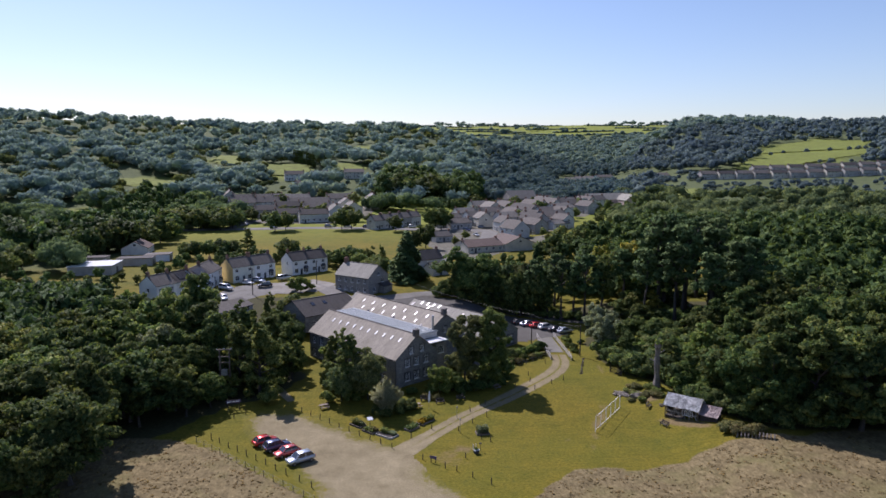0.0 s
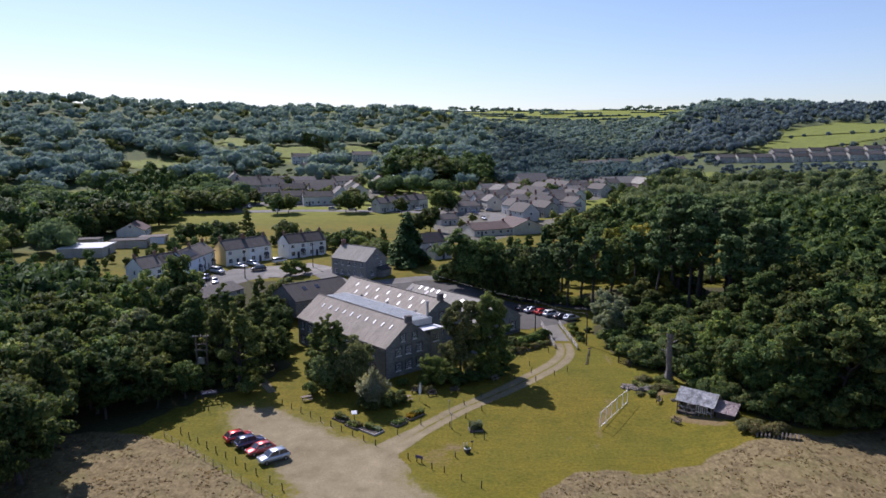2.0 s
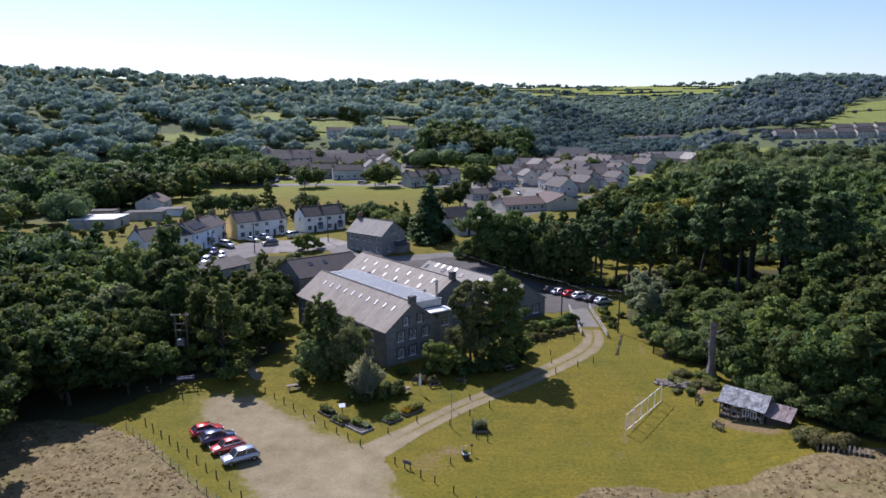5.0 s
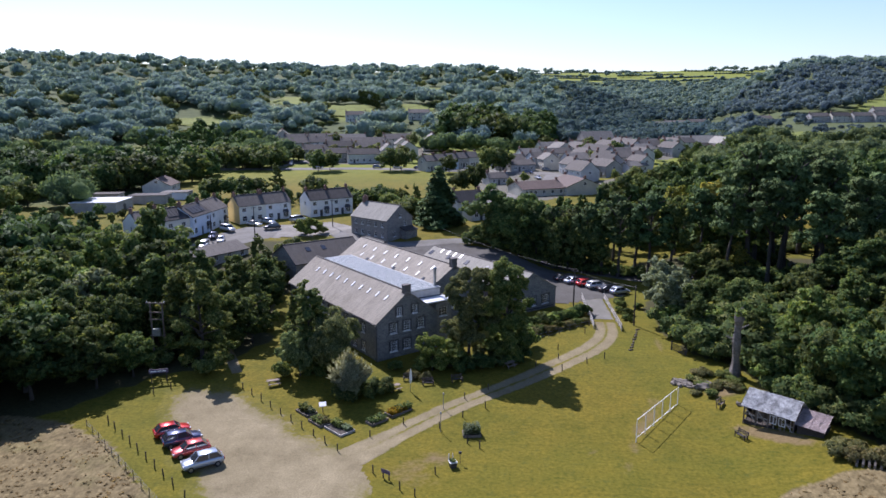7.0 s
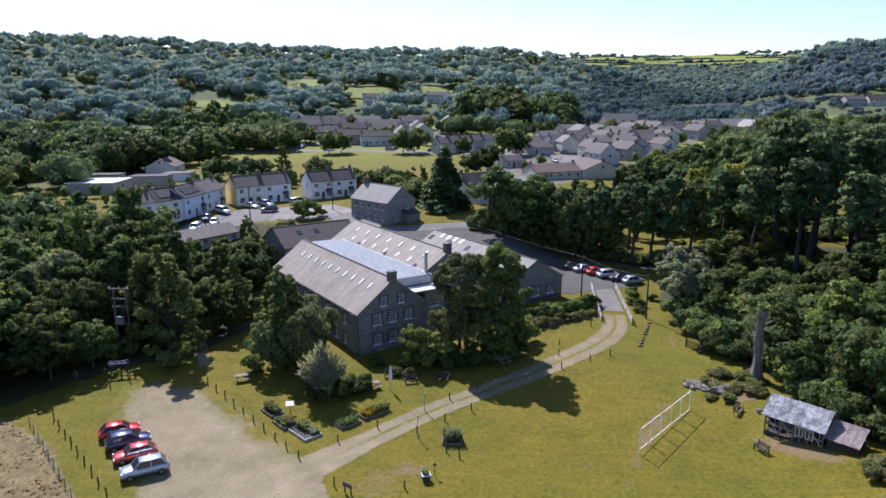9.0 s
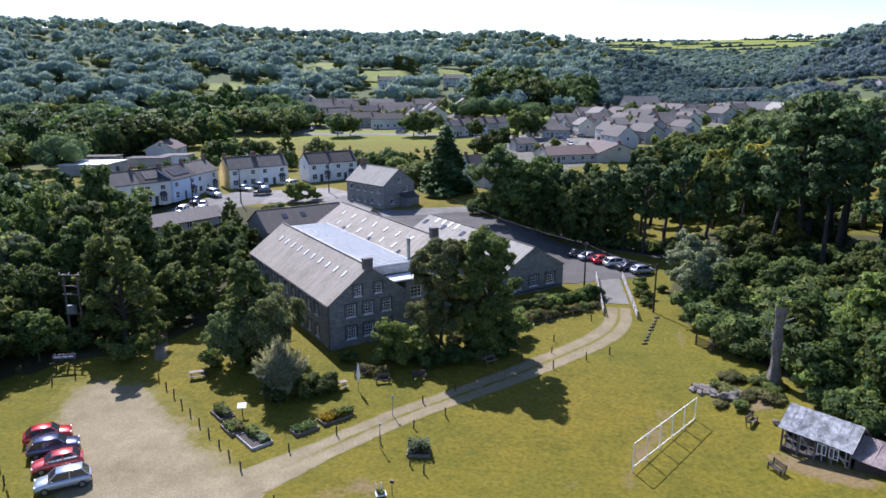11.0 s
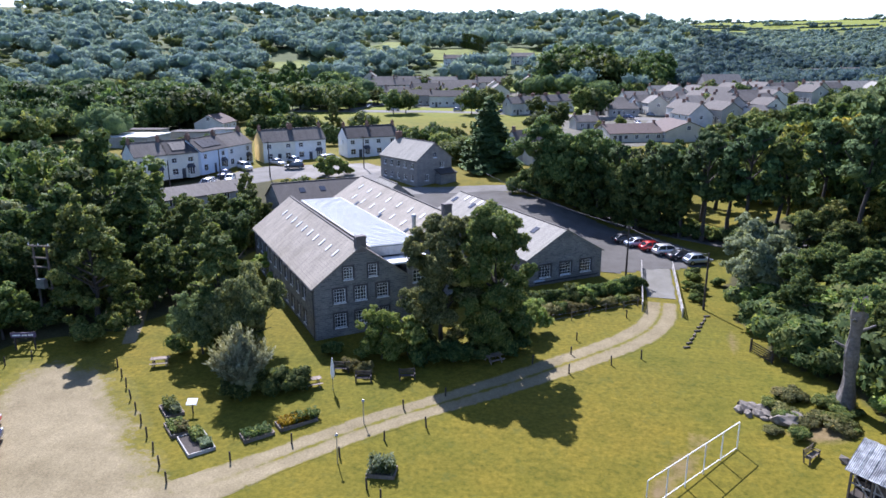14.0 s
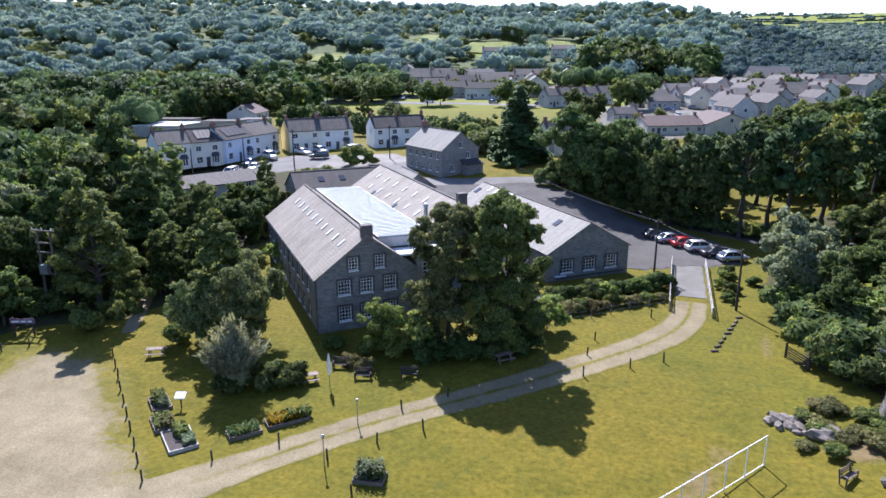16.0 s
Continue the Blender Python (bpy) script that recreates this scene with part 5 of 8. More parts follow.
for k in range(26):
    tree(("shrub_dark", "shrub_dark", "shrub")[k % 3], 0.0 + 1.5 * k, 203.0 - 0.60 * k + rg.uniform(-0.6, 1.8), rg.uniform(2.2, 4.2), "dark undergrowth below the pines", "shrub", "undergrowth below the pines", name="shrub", rng_=rg)
for k in range(26):
    tree(("scrub", "hedge", "hedge")[k % 3], 36.2 + rg.uniform(-0.8, 6.5), 126.8 + rg.uniform(-1.2, 7.5), rg.uniform(0.5, 0.95), "low grassy scrub at the wood's edge", "shrub", "scrub at the wood's edge", wide=1.5, name="shrub", rng_=rg)
for k in range(20):
    yy = 120.0 + 2.1 * k
    tree(("shrub_dark", "shrub", "shrub_dark")[k % 3], float(np.interp(yy, (118, 126, 133, 140, 150, 165), (48.5, 46.2, 44.0, 40.2, 37.6, 36.6))) + rg.uniform(-0.3, 1.6), yy, rg.uniform(2.4, 4.6), "leafy undergrowth shrub at the wood's edge", "shrub", "undergrowth at the wood's edge", wide=1.15, name="shrub", rng_=rg)
for k in range(12):
    tree(("shrub_dark", "shrub")[k % 2], -42.0 - 1.7 * k + rg.uniform(-0.5, 0.5), 127.5 - 0.75 * k + rg.uniform(-0.5, 1.5), rg.uniform(2.0, 3.8), "leafy undergrowth shrub at the wood's edge", "shrub", "undergrowth at the wood's edge", wide=1.15, name="shrub", rng_=rg)
for k in range(30):
    tree(("shrub_dark", "shrub_dark", "shrub")[k % 3], 41.5 + rg.uniform(0, 15), 134.0 + rg.uniform(0, 28), rg.uniform(3.0, 5.5), "dark undergrowth shrub inside the wood", "shrub", "undergrowth inside the wood", wide=1.2, name="shrub", rng_=rg)
for k in range(40):
    yy = rg.uniform(163, 232)
    tree(("shrub_dark", "shrub_dark", "shrub")[k % 3], 13.8 + rg.uniform(0.29, 0.43) * (yy - 38.0), yy, rg.uniform(2.0, 4.5), "dark undergrowth below the great pines", "shrub", "undergrowth below the great pines", wide=1.3, name="shrub", rng_=rg)
for k in range(8):
    tree("scrub", 46.5 + rg.uniform(-0.5, 5.0), 108.6 + rg.uniform(-1.6, 2.0), rg.uniform(0.9, 1.5), "low dry scrub beside the stone slabs", "shrub", "scrub beside the slabs", name="shrub", rng_=rg)
# the stand of dark trees west of the lawn
for (x, y, h, key, w) in ((-35.4, 130.0, 15.6, "alder", 1.05), (-40.0, 133.0, 13.0, "wood1", 1.0), (-33.0, 146.5, 11.0, "alder", 0.9), (-38.5, 152.0, 10.0, "wood1", 1.0), (-44.4, 175.5, 10.0, "alder", 0.95), (-49.5, 174.0, 6.0, "wood0", 1.0), (-54.5, 171.5, 6.0, "wood2", 1.0), (-40.5, 170.0, 7.6, "wood0", 1.0), (-55.2, 153.8, 19.0, "wood1", 0.9), (-59.5, 149.0, 16.5, "wood2", 0.9), (-58.5, 138.3, 11.5, "willow", 1.0), (-38.5, 164.0, 8.0, "wood1", 1.1), (-46.5, 137.5, 14.0, "wood1", 1.0), (-43.5, 146.5, 15.0, "alder", 1.1), (-51.7, 129.0, 6.4, "apple", 1.2), (-50.0, 143.0, 15.0, "wood1", 1.1), (-49.0, 122.5, 10.5, "wood4", 1.1), (-52.5, 115.5, 12.0, "wood0", 1.05), (-58.5, 111.5, 13.0, "wood4", 1.1), (-65.0, 108.5, 13.5, "wood1", 1.1), (-46.0, 119.8, 7.5, "wood4", 1.1), (-43.0, 124.0, 7.0, "wood0", 1.0), (-55.0, 117.5, 13.0, "wood0", 1.1), (-62.0, 114.5, 13.0, "wood4", 1.1), (-57.5, 124.0, 14.0, "alder", 1.1), (-69.0, 113.5, 14.0, "wood2", 1.1), (-47.0, 133.5, 8.0, "wood0", 1.1)):
    tree(key, x, y, h, "tall dark alder at the lawn's edge", group="trees west of the lawn", wide=w)
for (x, y, h, key) in ((-41.0, 171.5, 8.5, "alder"), (-37.0, 178.0, 5.5, "shrub"), (-40.5, 182.5, 6.0, "wood2"), (-34.0, 184.0, 4.0, "shrub"), (-42.0, 189.5, 4.5, "shrub_dark"), (-36.0, 190.5, 4.0, "shrub")):
    tree(key, x, y, h, "leafy green tree between the mill and the street", "tree", "trees behind the mill")
# spruce beside the street
tree("spruce", -11.5, 221.0, 16.8, "tall dark spruce beside the stone house", wide=1.55, turn=0)
tree("oak_big", 7.6, 200.2, 13.2, "great spreading oak on the bank beside the yard", turn=50)
tree("oak_b", 0.5, 204.0, 4.8, "dark young oak beside the yard", wide=1.0)
tree("oak_b", 14.5, 196.8, 13.0, "dark oak beside the yard", wide=0.9)
for (x, y, h) in ((20.5, 194.0, 13.5), (25.5, 191.8, 13.0), (10.5, 198.0, 12.0), (5.0, 200.5, 10.5)):
    tree("oak_b", x, y, h, "dark dense oak beside the yard", wide=0.85)
tree("shrub", -44.0, 206.5, 5.2, "round leafy shrub beside the turning area", "shrub", wide=1.0)
tree("shrub", -40.6, 208.2, 3.6, "round leafy shrub beside the turning area", "shrub", wide=1.0)
for k, (x, y, h) in enumerate(((13, 203, 12.8), (18.5, 195, 14), (22, 193.2, 14.5), (25.5, 191.5, 14.8), (29, 190.2, 15.5), (32.5, 188.6, 16.5), (36.5, 190, 17.5), (38.5, 186, 18), (43.5, 186, 17.5), (15, 208, 12), (24, 205, 13.5), (33, 203, 16), (20, 212, 12), (28, 213, 12.5), (36, 214, 15), (12, 214, 10), (5, 214, 9))):
    tree(("pine_b", "pine_a")[k % 2], x, y, h, "tall dark pine with bare trunk beside the yard", "tree", "pines beside the yard")
# great pines in the east wood
for (x, y, h) in ((57, 182, 27), (52, 176, 19), (62, 176, 25), (66, 186, 25), (61, 192, 24), (49, 186, 17.5), (70, 178, 24), (72, 168, 22), (64, 163, 20), (79, 176, 22), (60, 187, 25.5), (68, 199, 25), (74, 190, 25), (65, 206, 24), (76, 206, 24), (58, 171, 21)):
    tree("pine_tall", x, y, h, "great dark pine standing over the wood", "tree", "great pines", wide=1.05)


def clear(x, y, spots, gap):
    return all((x - a) ** 2 + (y - b) ** 2 > gap * gap for a, b in spots)


for k in range(6):
    mass_proto(k, "oak" if k % 2 else "tall", 11, 4.4, 950, 0.92, 60 + k)


def grove(x, y):
    """The open floor of the pine grove and the sunny clearing behind it."""
    return 158 < y < 290 and 0.295 < (x - 13.8) / (y - 38.0) < 0.43


def plant(poly, gap, keys, hmin, hmax, label, group, near_to=None, singly=60, seed=0, limit=None, rich=0, weights=None, wide=(0.9, 1.15), category="tree", name="woodland", material="mass_leaf"):
    """Fill a stretch of land with trees, none nearer to another than the gap: the first ones, by distance, singly, the rest as one mass."""
    rng = random.Random(seed)
    P = np.array(poly)
    x0, y0, x1, y1 = P[:, 0].min(), P[:, 1].min(), P[:, 0].max(), P[:, 1].max()
    spots = []
    for _ in range(int((x1 - x0) * (y1 - y0) / gap / gap * 9)):
        x, y = rng.uniform(x0, x1), rng.uniform(y0, y1)
        if inside(poly, x, y) and not grove(x, y) and clear(x, y, spots, gap):
            spots.append((x, y))
    cx, cy = near_to or (5, 120)
    spots.sort(key=lambda p: (p[0] - cx) ** 2 + (p[1] - cy) ** 2)
    tall = lambda x, y: min(rng.uniform(hmin, hmax), limit(x, y) * rng.uniform(0.82, 1.0)) if limit else rng.uniform(hmin, hmax)
    for k, (x, y) in enumerate(spots[:singly]):
        tree("edge%d" % rng.randrange(4) if k < rich else rng.choices(keys, weights)[0], x, y, tall(x, y), label, category, group, wide=rng.uniform(*wide), rng_=rng)
    rest = []
    for x, y in spots[singly:]:
        pieces, H = MASS[rng.randrange(6)]
        sc, a, w = tall(x, y) / H, rng.uniform(0, 6.28), rng.uniform(*wide)
        turn = np.array([[math.cos(a), math.sin(a), 0], [-math.sin(a), math.cos(a), 0], [0, 0, 1]])
        for v, f, n in pieces:
            rest.append((v @ turn * np.array([sc * w, sc * w, sc]) + np.array([x, y, gz(x, y)]), f, n @ turn))
    if rest:
        tagged(new(name, build_mesh(name, rest, M[material])), "dense green summer woodland, crowns closed together", "woodland", kind="stuff")


plant([(-34, 153), (-45, 139), (-46.5, 127), (-53, 119.5), (-75, 117), (-135, 122), (-135, 196), (-96, 198), (-88, 172), (-70, 166), (-52, 166), (-44, 170), (-36, 172)], 5.4, ["wood0", "wood1", "wood2", "wood3", "wood4", "wood5", "willow"], 10.5, 15.5, lab, "west wood", singly=46, name="west_wood", material="mass_dark", seed=3, rich=14, limit=lambda x, y: float(np.interp(y, (140, 150, 158, 172), (14.5, 9.8, 8.2, 6.0)) if x > -57 else np.interp(y, (150, 168, 182, 196), (15.5, 14.5, 11.0, 7.5))), weights=[3, 4, 2, 1.2, 4, 0.3, 1])
plant([(-50, 84), (-54, 106), (-62, 119), (-90, 124), (-130, 118), (-130, 84)], 5.4, ["wood0", "wood1", "wood2", "wood4"], 11, 16, lab, "west wood", (-46, 98), 18, name="west_wood_front", seed=4, rich=16, material="mass_dark")
plant([(40.5, 143), (38.2, 151), (37.6, 160), (38.0, 172), (40, 181), (52, 182), (70, 165), (118, 150), (118, 112), (62, 112), (50, 121), (45, 131)], 5.2, ["wood0", "wood1", "wood2", "wood4", "wood5", "wood3", "pine_b"], 9.5, 17, lab, "east wood", (36, 140), 60, name="east_wood", seed=5, rich=34, limit=lambda x, y: 8.0 + 0.45 * max(0.0, x - 50) + (2.5 if y < 124 else 0.0), weights=[3, 4, 1, 4, 0.6, 0.7, 4])
plant([(45, 195), (80, 170), (150, 150), (190, 230), (170, 330), (90, 325), (62, 322), (50, 275), (40, 245), (44, 215)], 8.0, ["wood0", "wood1", "wood2", "wood4", "wood5", "field"], 11, 17, lab, "east wood", singly=12, name="upper_east_wood", material="mass_leaf", seed=6, limit=lambda x, y: float(np.interp(y, (195, 215, 240, 260, 300, 330), (16, 15, 10.5, 8.0, 5.5, 3.0)) + 0.42 * max(0.0, min(x - 50, 40)) * float(np.interp(y, (215, 260), (0, 0.5)))), weights=[3, 3, 3, 3, 1.2, 2])
plant([(8, 216), (42, 216), (42, 262), (14, 256)], 6.5, ["wood0", "wood2", "wood4", "wood1"], 9, 12, lab, "trees below the village", limit=lambda x, y: float(np.interp(y, (216, 240, 260), (11.5, 6.6, 4.4))), singly=8, name="trees_below_village", seed=7)
plant([(-140, 205), (-100, 210), (-86, 226), (-78, 244), (-96, 262), (-104, 225), (-140, 224)], 6.0, ["wood0", "wood2", "wood4"], 2.4, 4.6, lab, "garden trees", singly=10, name="garden_trees", seed=8)
plant([(-78, 244), (-60, 250), (-42, 252), (-30, 240), (-22, 226), (-18, 236), (-24, 248), (-46, 262), (-70, 262), (-88, 272)], 4.0, ["field_b", "field", "hedge"], 3, 6, "garden tree behind the houses", "garden trees", singly=14, name="garden_shrubs", seed=9)
plant([(-250, 210), (-145, 200), (-136, 260), (-140, 320), (-190, 325), (-300, 300)], 10.0, ["field", "field_b", "willow", "wood1"], 9, 15, lab, "western trees", singly=6, name="western_woods", seed=10)
plant([(-140, 346), (-140, 366), (-108, 372), (-106, 352)], 6.5, ["field", "field_b"], 9, 12, "round field tree beside the playing field", "field trees", singly=20, name="field_trees", seed=11)
plant([(78, 345), (108, 345), (128, 400), (130, 450), (100, 440), (88, 412)], 7.5, ["field", "field_b"], 4, 6.5, "garden tree beside the long building", "trees in the village", (100, 380), 20, name="trees_by_long_building", seed=15)
plant([(-190, 380), (-122, 374), (-146, 425), (-158, 470), (-200, 474)], 9.0, ["field"], 6, 11, "round field tree", "field trees", singly=0, name="trees_west_of_village", seed=12)
plant([(-136, 300), (-140, 250), (-126, 300), (-128, 345), (-140, 345)], 7.0, ["field"], 5, 9, "round field tree", "field trees", singly=0, name="trees_by_field", seed=13)
plant([(-152, 262), (-134, 268), (-126, 300), (-126, 332), (-150, 345), (-176, 330), (-176, 262)], 7.5, ["field"], 9, 14, "dark round tree beyond the garden sheds", "trees beyond the sheds", (-140, 290), 16, name="trees_beyond_sheds", seed=14, material="mass_dark")
for (x, y, h, key) in ((-7.4, 294, 11, "wood0"), (-12, 290, 8, "field"), (-6, 352, 12, "wood2"), (-1, 356, 11, "field"), (-80, 283, 11, "alder"), (-90, 266, 7, "field"), (-86, 268, 7.5, "field"), (-82, 271, 6.5, "field"), (-95, 264, 7, "field"), (-100, 268, 6, "field_b"), (-38, 246, 6.5, "field"), (-33, 248, 7.5, "field"), (-27, 250, 7, "wood4"), (-22, 246, 8.5, "alder"), (-42, 251, 5.5, "field_b")):
    tree(key, x, y, h, "dark leafy tree at the playing field's edge", "tree", "field trees")
for (x, y, h, key) in ((41, 248, 9, "wood4"), (47, 258, 9, "wood2"), (38, 262, 7.5, "field"), (53, 270, 9, "wood0"), (45, 276, 7, "field"), (58, 286, 8, "wood4"), (50, 296, 7, "field_b"), (62, 300, 8, "field"), (34, 252, 8, "spruce"), (66, 316, 8, "wood0")):
    tree(key, x, y, h, "dark tree between the wood and the village", "tree", "trees below the village")
for (x, y, h) in ((-85, 351, 10), (-80, 353, 9.5), (-52, 356, 10.5), (-47, 357, 10), (-58, 258, 9), (-24, 352, 8)):
    tree("field", x, y, h, "round field tree at the playing field", "tree", "field trees")
for k in range(13):
    tree("wood1", -132 + 1.9 * k, 624 - 2.4 * k, 11.5, "slim dark poplar in a row above the field", "tree", "poplar row", wide=0.42)
for (x, y, h) in ((55.5, 113.5, 15.0), (61.5, 110.5, 17.0), (68.0, 108.5, 17.0), (75.0, 106.5, 16.0), (83.0, 105.0, 17.0), (58.5, 117.5, 17.5)):
    tree("edge1", x, y, h, "tall dark tree at the hayfield's corner", "tree", "east wood", wide=1.1)
for (x, y, h) in ((51.5, 119.5, 12.0), (54.5, 116.5, 13.0), (50.5, 123.5, 11.0), (58.0, 114.0, 14.0)):
    tree("edge2", x, y, h, "tall dark tree behind the old shed", "tree", "east wood", wide=1.1)
for (x, y, h) in ((50.0, 117.0, 3.2), (51.5, 115.2, 3.6), (53.5, 113.2, 3.0), (55.5, 112.2, 3.8), (57.5, 111.0, 3.4), (60.0, 109.8, 3.8), (62.5, 109.2, 3.6), (48.6, 119.6, 3.4), (47.4, 122.0, 3.6)):
    tree("shrub_dark", x, y, h, "dark undergrowth behind the old shed", "shrub", "undergrowth behind the shed", wide=1.1)
for (x, y, h) in ((-31.0, 138.5, 7.5), (-34.5, 141.0, 9.0), (-33.0, 136.5, 4.0)):
    tree("wood4", x, y, h, "dark leafy tree beside the path", "tree", "trees west of the lawn")
tree("gold", 45.5, 143.5, 5.5, "yellow-green shrub at the wood's edge", "shrub")
tree("wood3", 50.0, 128.5, 12.5, "bright yellow-green tree in the wood", wide=0.9)
tree("willow", 37.6, 156.5, 9.0, "grey-leaved willow at the wood's edge")
tree("willow", 38.4, 164.5, 9.5, "grey-leaved willow at the wood's edge")
tree("wood5", 56.0, 207.0, 17.0, "tree turning gold in the wood")
tree("wood5", 49.0, 214.0, 15.0, "tree turning gold in the wood")


# ---------------------------------------------------------------- far woods
BUILT = [
    [(-140, 240), (-14, 236), (10, 250), (34, 258), (60, 330), (84, 420), (70, 480), (20, 480), (0, 440), (-4, 385), (-20, 375), (-40, 384), (-52, 400), (-40, 460), (-70, 475), (-146, 470), (-128, 410), (-112, 380), (-150, 372), (-145, 330)],
    [(85, 395), (128, 395), (135, 430), (125, 510), (95, 510)],
    [(-128, 534), (-50, 552), (-45, 580), (-112, 560)],
    [(225, 585), (340, 575), (436, 588), (442, 692), (250, 698)],
    [(95, 610), (120, 690), (220, 700), (235, 730), (225, 870), (140, 850), (110, 720)],
]


def below_field(x, y, r):
    """Land just before a field, where only low growth stands."""
    for k in (14.0, 32.0, 50.0, 68.0, 86.0):
        u, w = x * (1 + k / r), y * (1 + k / r)
        if any(inside(f, u, w) for f in FIELDS):
            return True
    return False


def far_woods(name, test, count, seed, label, rmin=235, rmax=1250, hmin=8, hmax=13, close=0.3, wide=1.0, material="hazed_leaf"):
    rng = np.random.default_rng(seed)
    pieces = []
    made = 0
    while made < count:
        r = math.sqrt(rng.uniform(rmin ** 2, rmax ** 2)) if rng.uniform() > close else rng.uniform(rmin, rmin + 0.5 * (rmax - rmin))
        a = math.radians(rng.uniform(-60, 40))
        x, y = r * math.sin(a), r * math.cos(a)
        if not test(x, y, r, math.degrees(a)) or any(inside(f, x, y) for f in FIELDS + BUILT):
            continue
        H = rng.uniform(hmin, hmax) * (0.7 if rng.uniform() < 0.3 else 1.0)
        if r < 950 and below_field(x, y, r):
            H = rng.uniform(2.2, 3.6)
        if 520 < r < 735 and 17 < math.degrees(a) < 36:
            H = rng.uniform(3.0, 5.0)
        R = H * rng.uniform(0.46, 0.70) * wide
        z = gz(x, y)
        k, n, size = (11, 900, 0.62) if r < 450 else ((6, 300, 1.05) if r < 620 else ((4, 130, 1.7) if r < 900 else (3, 44, 2.5 + 0.0006 * r)))
        lc = rng.normal(0, 0.40, (k, 3)) * np.array([R, R, 0.20 * H]) + np.array([x, y, z + 0.46 * H])
        lr = rng.uniform(0.42, 0.66, k) if k > 2 else rng.uniform(0.62, 0.8, k)
        for c, q in zip(lc, lr):
            pieces.append(lump(c, np.array([q * R, q * R, q * 0.55 * H]) * 0.74, rng, 1))
        d = rng.normal(0, 1, (n, 3))
        d /= np.linalg.norm(d, axis=1, keepdims=True)
        d[:, 2] = np.abs(d[:, 2]) - 0.15
        which = rng.integers(0, k, n)
        p = lc[which] + d * np.array([R, R, 0.55 * H]) * lr[which][:, None] * rng.uniform(0.82, 1.08, (n, 1))
        pieces.append(sprays(p, d, size, rng, 1.3, 0.85 if r < 620 else 0.5))
        made += 1
    me = build_mesh(name, pieces, M[material])
    return tagged(new(name, me), label, "woodland", kind="stuff")


far_woods("lower_hill_woods", lambda x, y, r, a: a < 3 and (r > 372 or a < -26), 300, 45, "dark green summer woodland at the foot of the hillside", 265, 470, 9, 15, wide=1.0, material="mid_leaf")
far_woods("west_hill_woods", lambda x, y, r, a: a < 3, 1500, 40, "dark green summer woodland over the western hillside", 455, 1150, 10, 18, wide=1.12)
far_woods("hill_scrub", lambda x, y, r, a: a < 6 and (r > 372 or a < -26), 800, 44, "sunlit scrub and young trees between the woods of the hillside", 440, 1050, 5, 10, material="scrub_leaf")
far_woods("valley_woods", lambda x, y, r, a: 3 <= a < 15 and r > 420, 800, 41, "dark woodland along the valley beyond the village", 420, 1250, 10, 16, material="hazed_dark")
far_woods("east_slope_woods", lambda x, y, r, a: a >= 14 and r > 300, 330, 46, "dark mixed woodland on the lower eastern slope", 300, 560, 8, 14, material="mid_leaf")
far_woods("east_hill_woods", lambda x, y, r, a: a >= 15, 1350, 42, "dense dark woodland over the eastern hill", 540, 1450, 10, 16, material="hazed_dark")
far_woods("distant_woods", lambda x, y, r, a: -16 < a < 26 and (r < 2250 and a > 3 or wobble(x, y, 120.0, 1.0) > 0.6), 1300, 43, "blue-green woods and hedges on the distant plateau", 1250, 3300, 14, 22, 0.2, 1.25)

# hedgerows between the fields of the plateau
rng = np.random.default_rng(51)
pieces = []
for k, r0 in enumerate((2330, 2440, 2560, 2700, 2870, 3080, 3300)):
    for a in np.arange(-17, 27, 0.24):
        if math.sin(a * 0.9 + k * 2.0) < -0.55:
            continue
        r = r0 + 45 * math.sin(a * 0.35 + k)
        x, y = r * math.sin(math.radians(a)), r * math.cos(math.radians(a))
        H = rng.uniform(4, 7) * (2.0 if rng.uniform() < 0.14 else 1.0)
        pieces.append(lump(np.array([x, y, gz(x, y) + 0.4 * H]), np.array([8.0, 8.0, 0.6 * H]), rng))
tagged(new("hedgerows", build_mesh("hedgerows", pieces, M["hazed_leaf"])), "dark hedgerows between the fields of the distant plateau", "hedge", kind="stuff")

# dry tufts standing in the mown hayfield
M["hay_tuft"] = foliage("hay_tuft", (0.13, 0.102, 0.055), (0.17, 0.135, 0.075), (0.21, 0.17, 0.10), 0.9, 0.5, 0.3, 1.7)
rng = np.random.default_rng(71)
n = 11000
x, y = rng.uniform(-75, 66, n), rng.uniform(74, 113, n)
keep = (y < table(HAY, x) - 0.4) & ~((x > -36) & (x < 12) & (y > 84 - 0.6 * x - 12) & (x > -20))
x, y = x[keep], y[keep]
clump = wobble(x, y, 1.6, 3.0) > -0.25
x, y = x[clump], y[clump]
c = np.stack([x, y, ground(x, y) + 0.03], 1)
up = np.stack([rng.normal(0, 0.5, len(x)), rng.normal(0, 0.5, len(x)), np.full(len(x), 1.8)], 1)
tagged(new("hay_tufts", build_mesh("hay_tufts", [sprays(c, up, 0.30, rng, 1.6)], M["hay_tuft"])), "dry brown tufts of cut grass in the hayfield", "grass", kind="stuff")


# ---------------------------------------------------------------- village houses
def shared_mesh(name, material, fill):
    bm = B()
    fill(bm)
    me = bpy.data.meshes.new(name)
    bm.to_mesh(me)
    bm.free()
    me.materials.append(material)
    return me


def _frame(bm):
    for x0, x1, z0, z1 in ((-0.6, -0.5, 0, 1.3), (0.5, 0.6, 0, 1.3), (-0.5, 0.5, 0, 0.1), (-0.5, 0.5, 1.2, 1.3), (-0.04, 0.04, 0.1, 1.2)):
        box(bm, x0, x1, -0.05, 0.03, z0, z1)


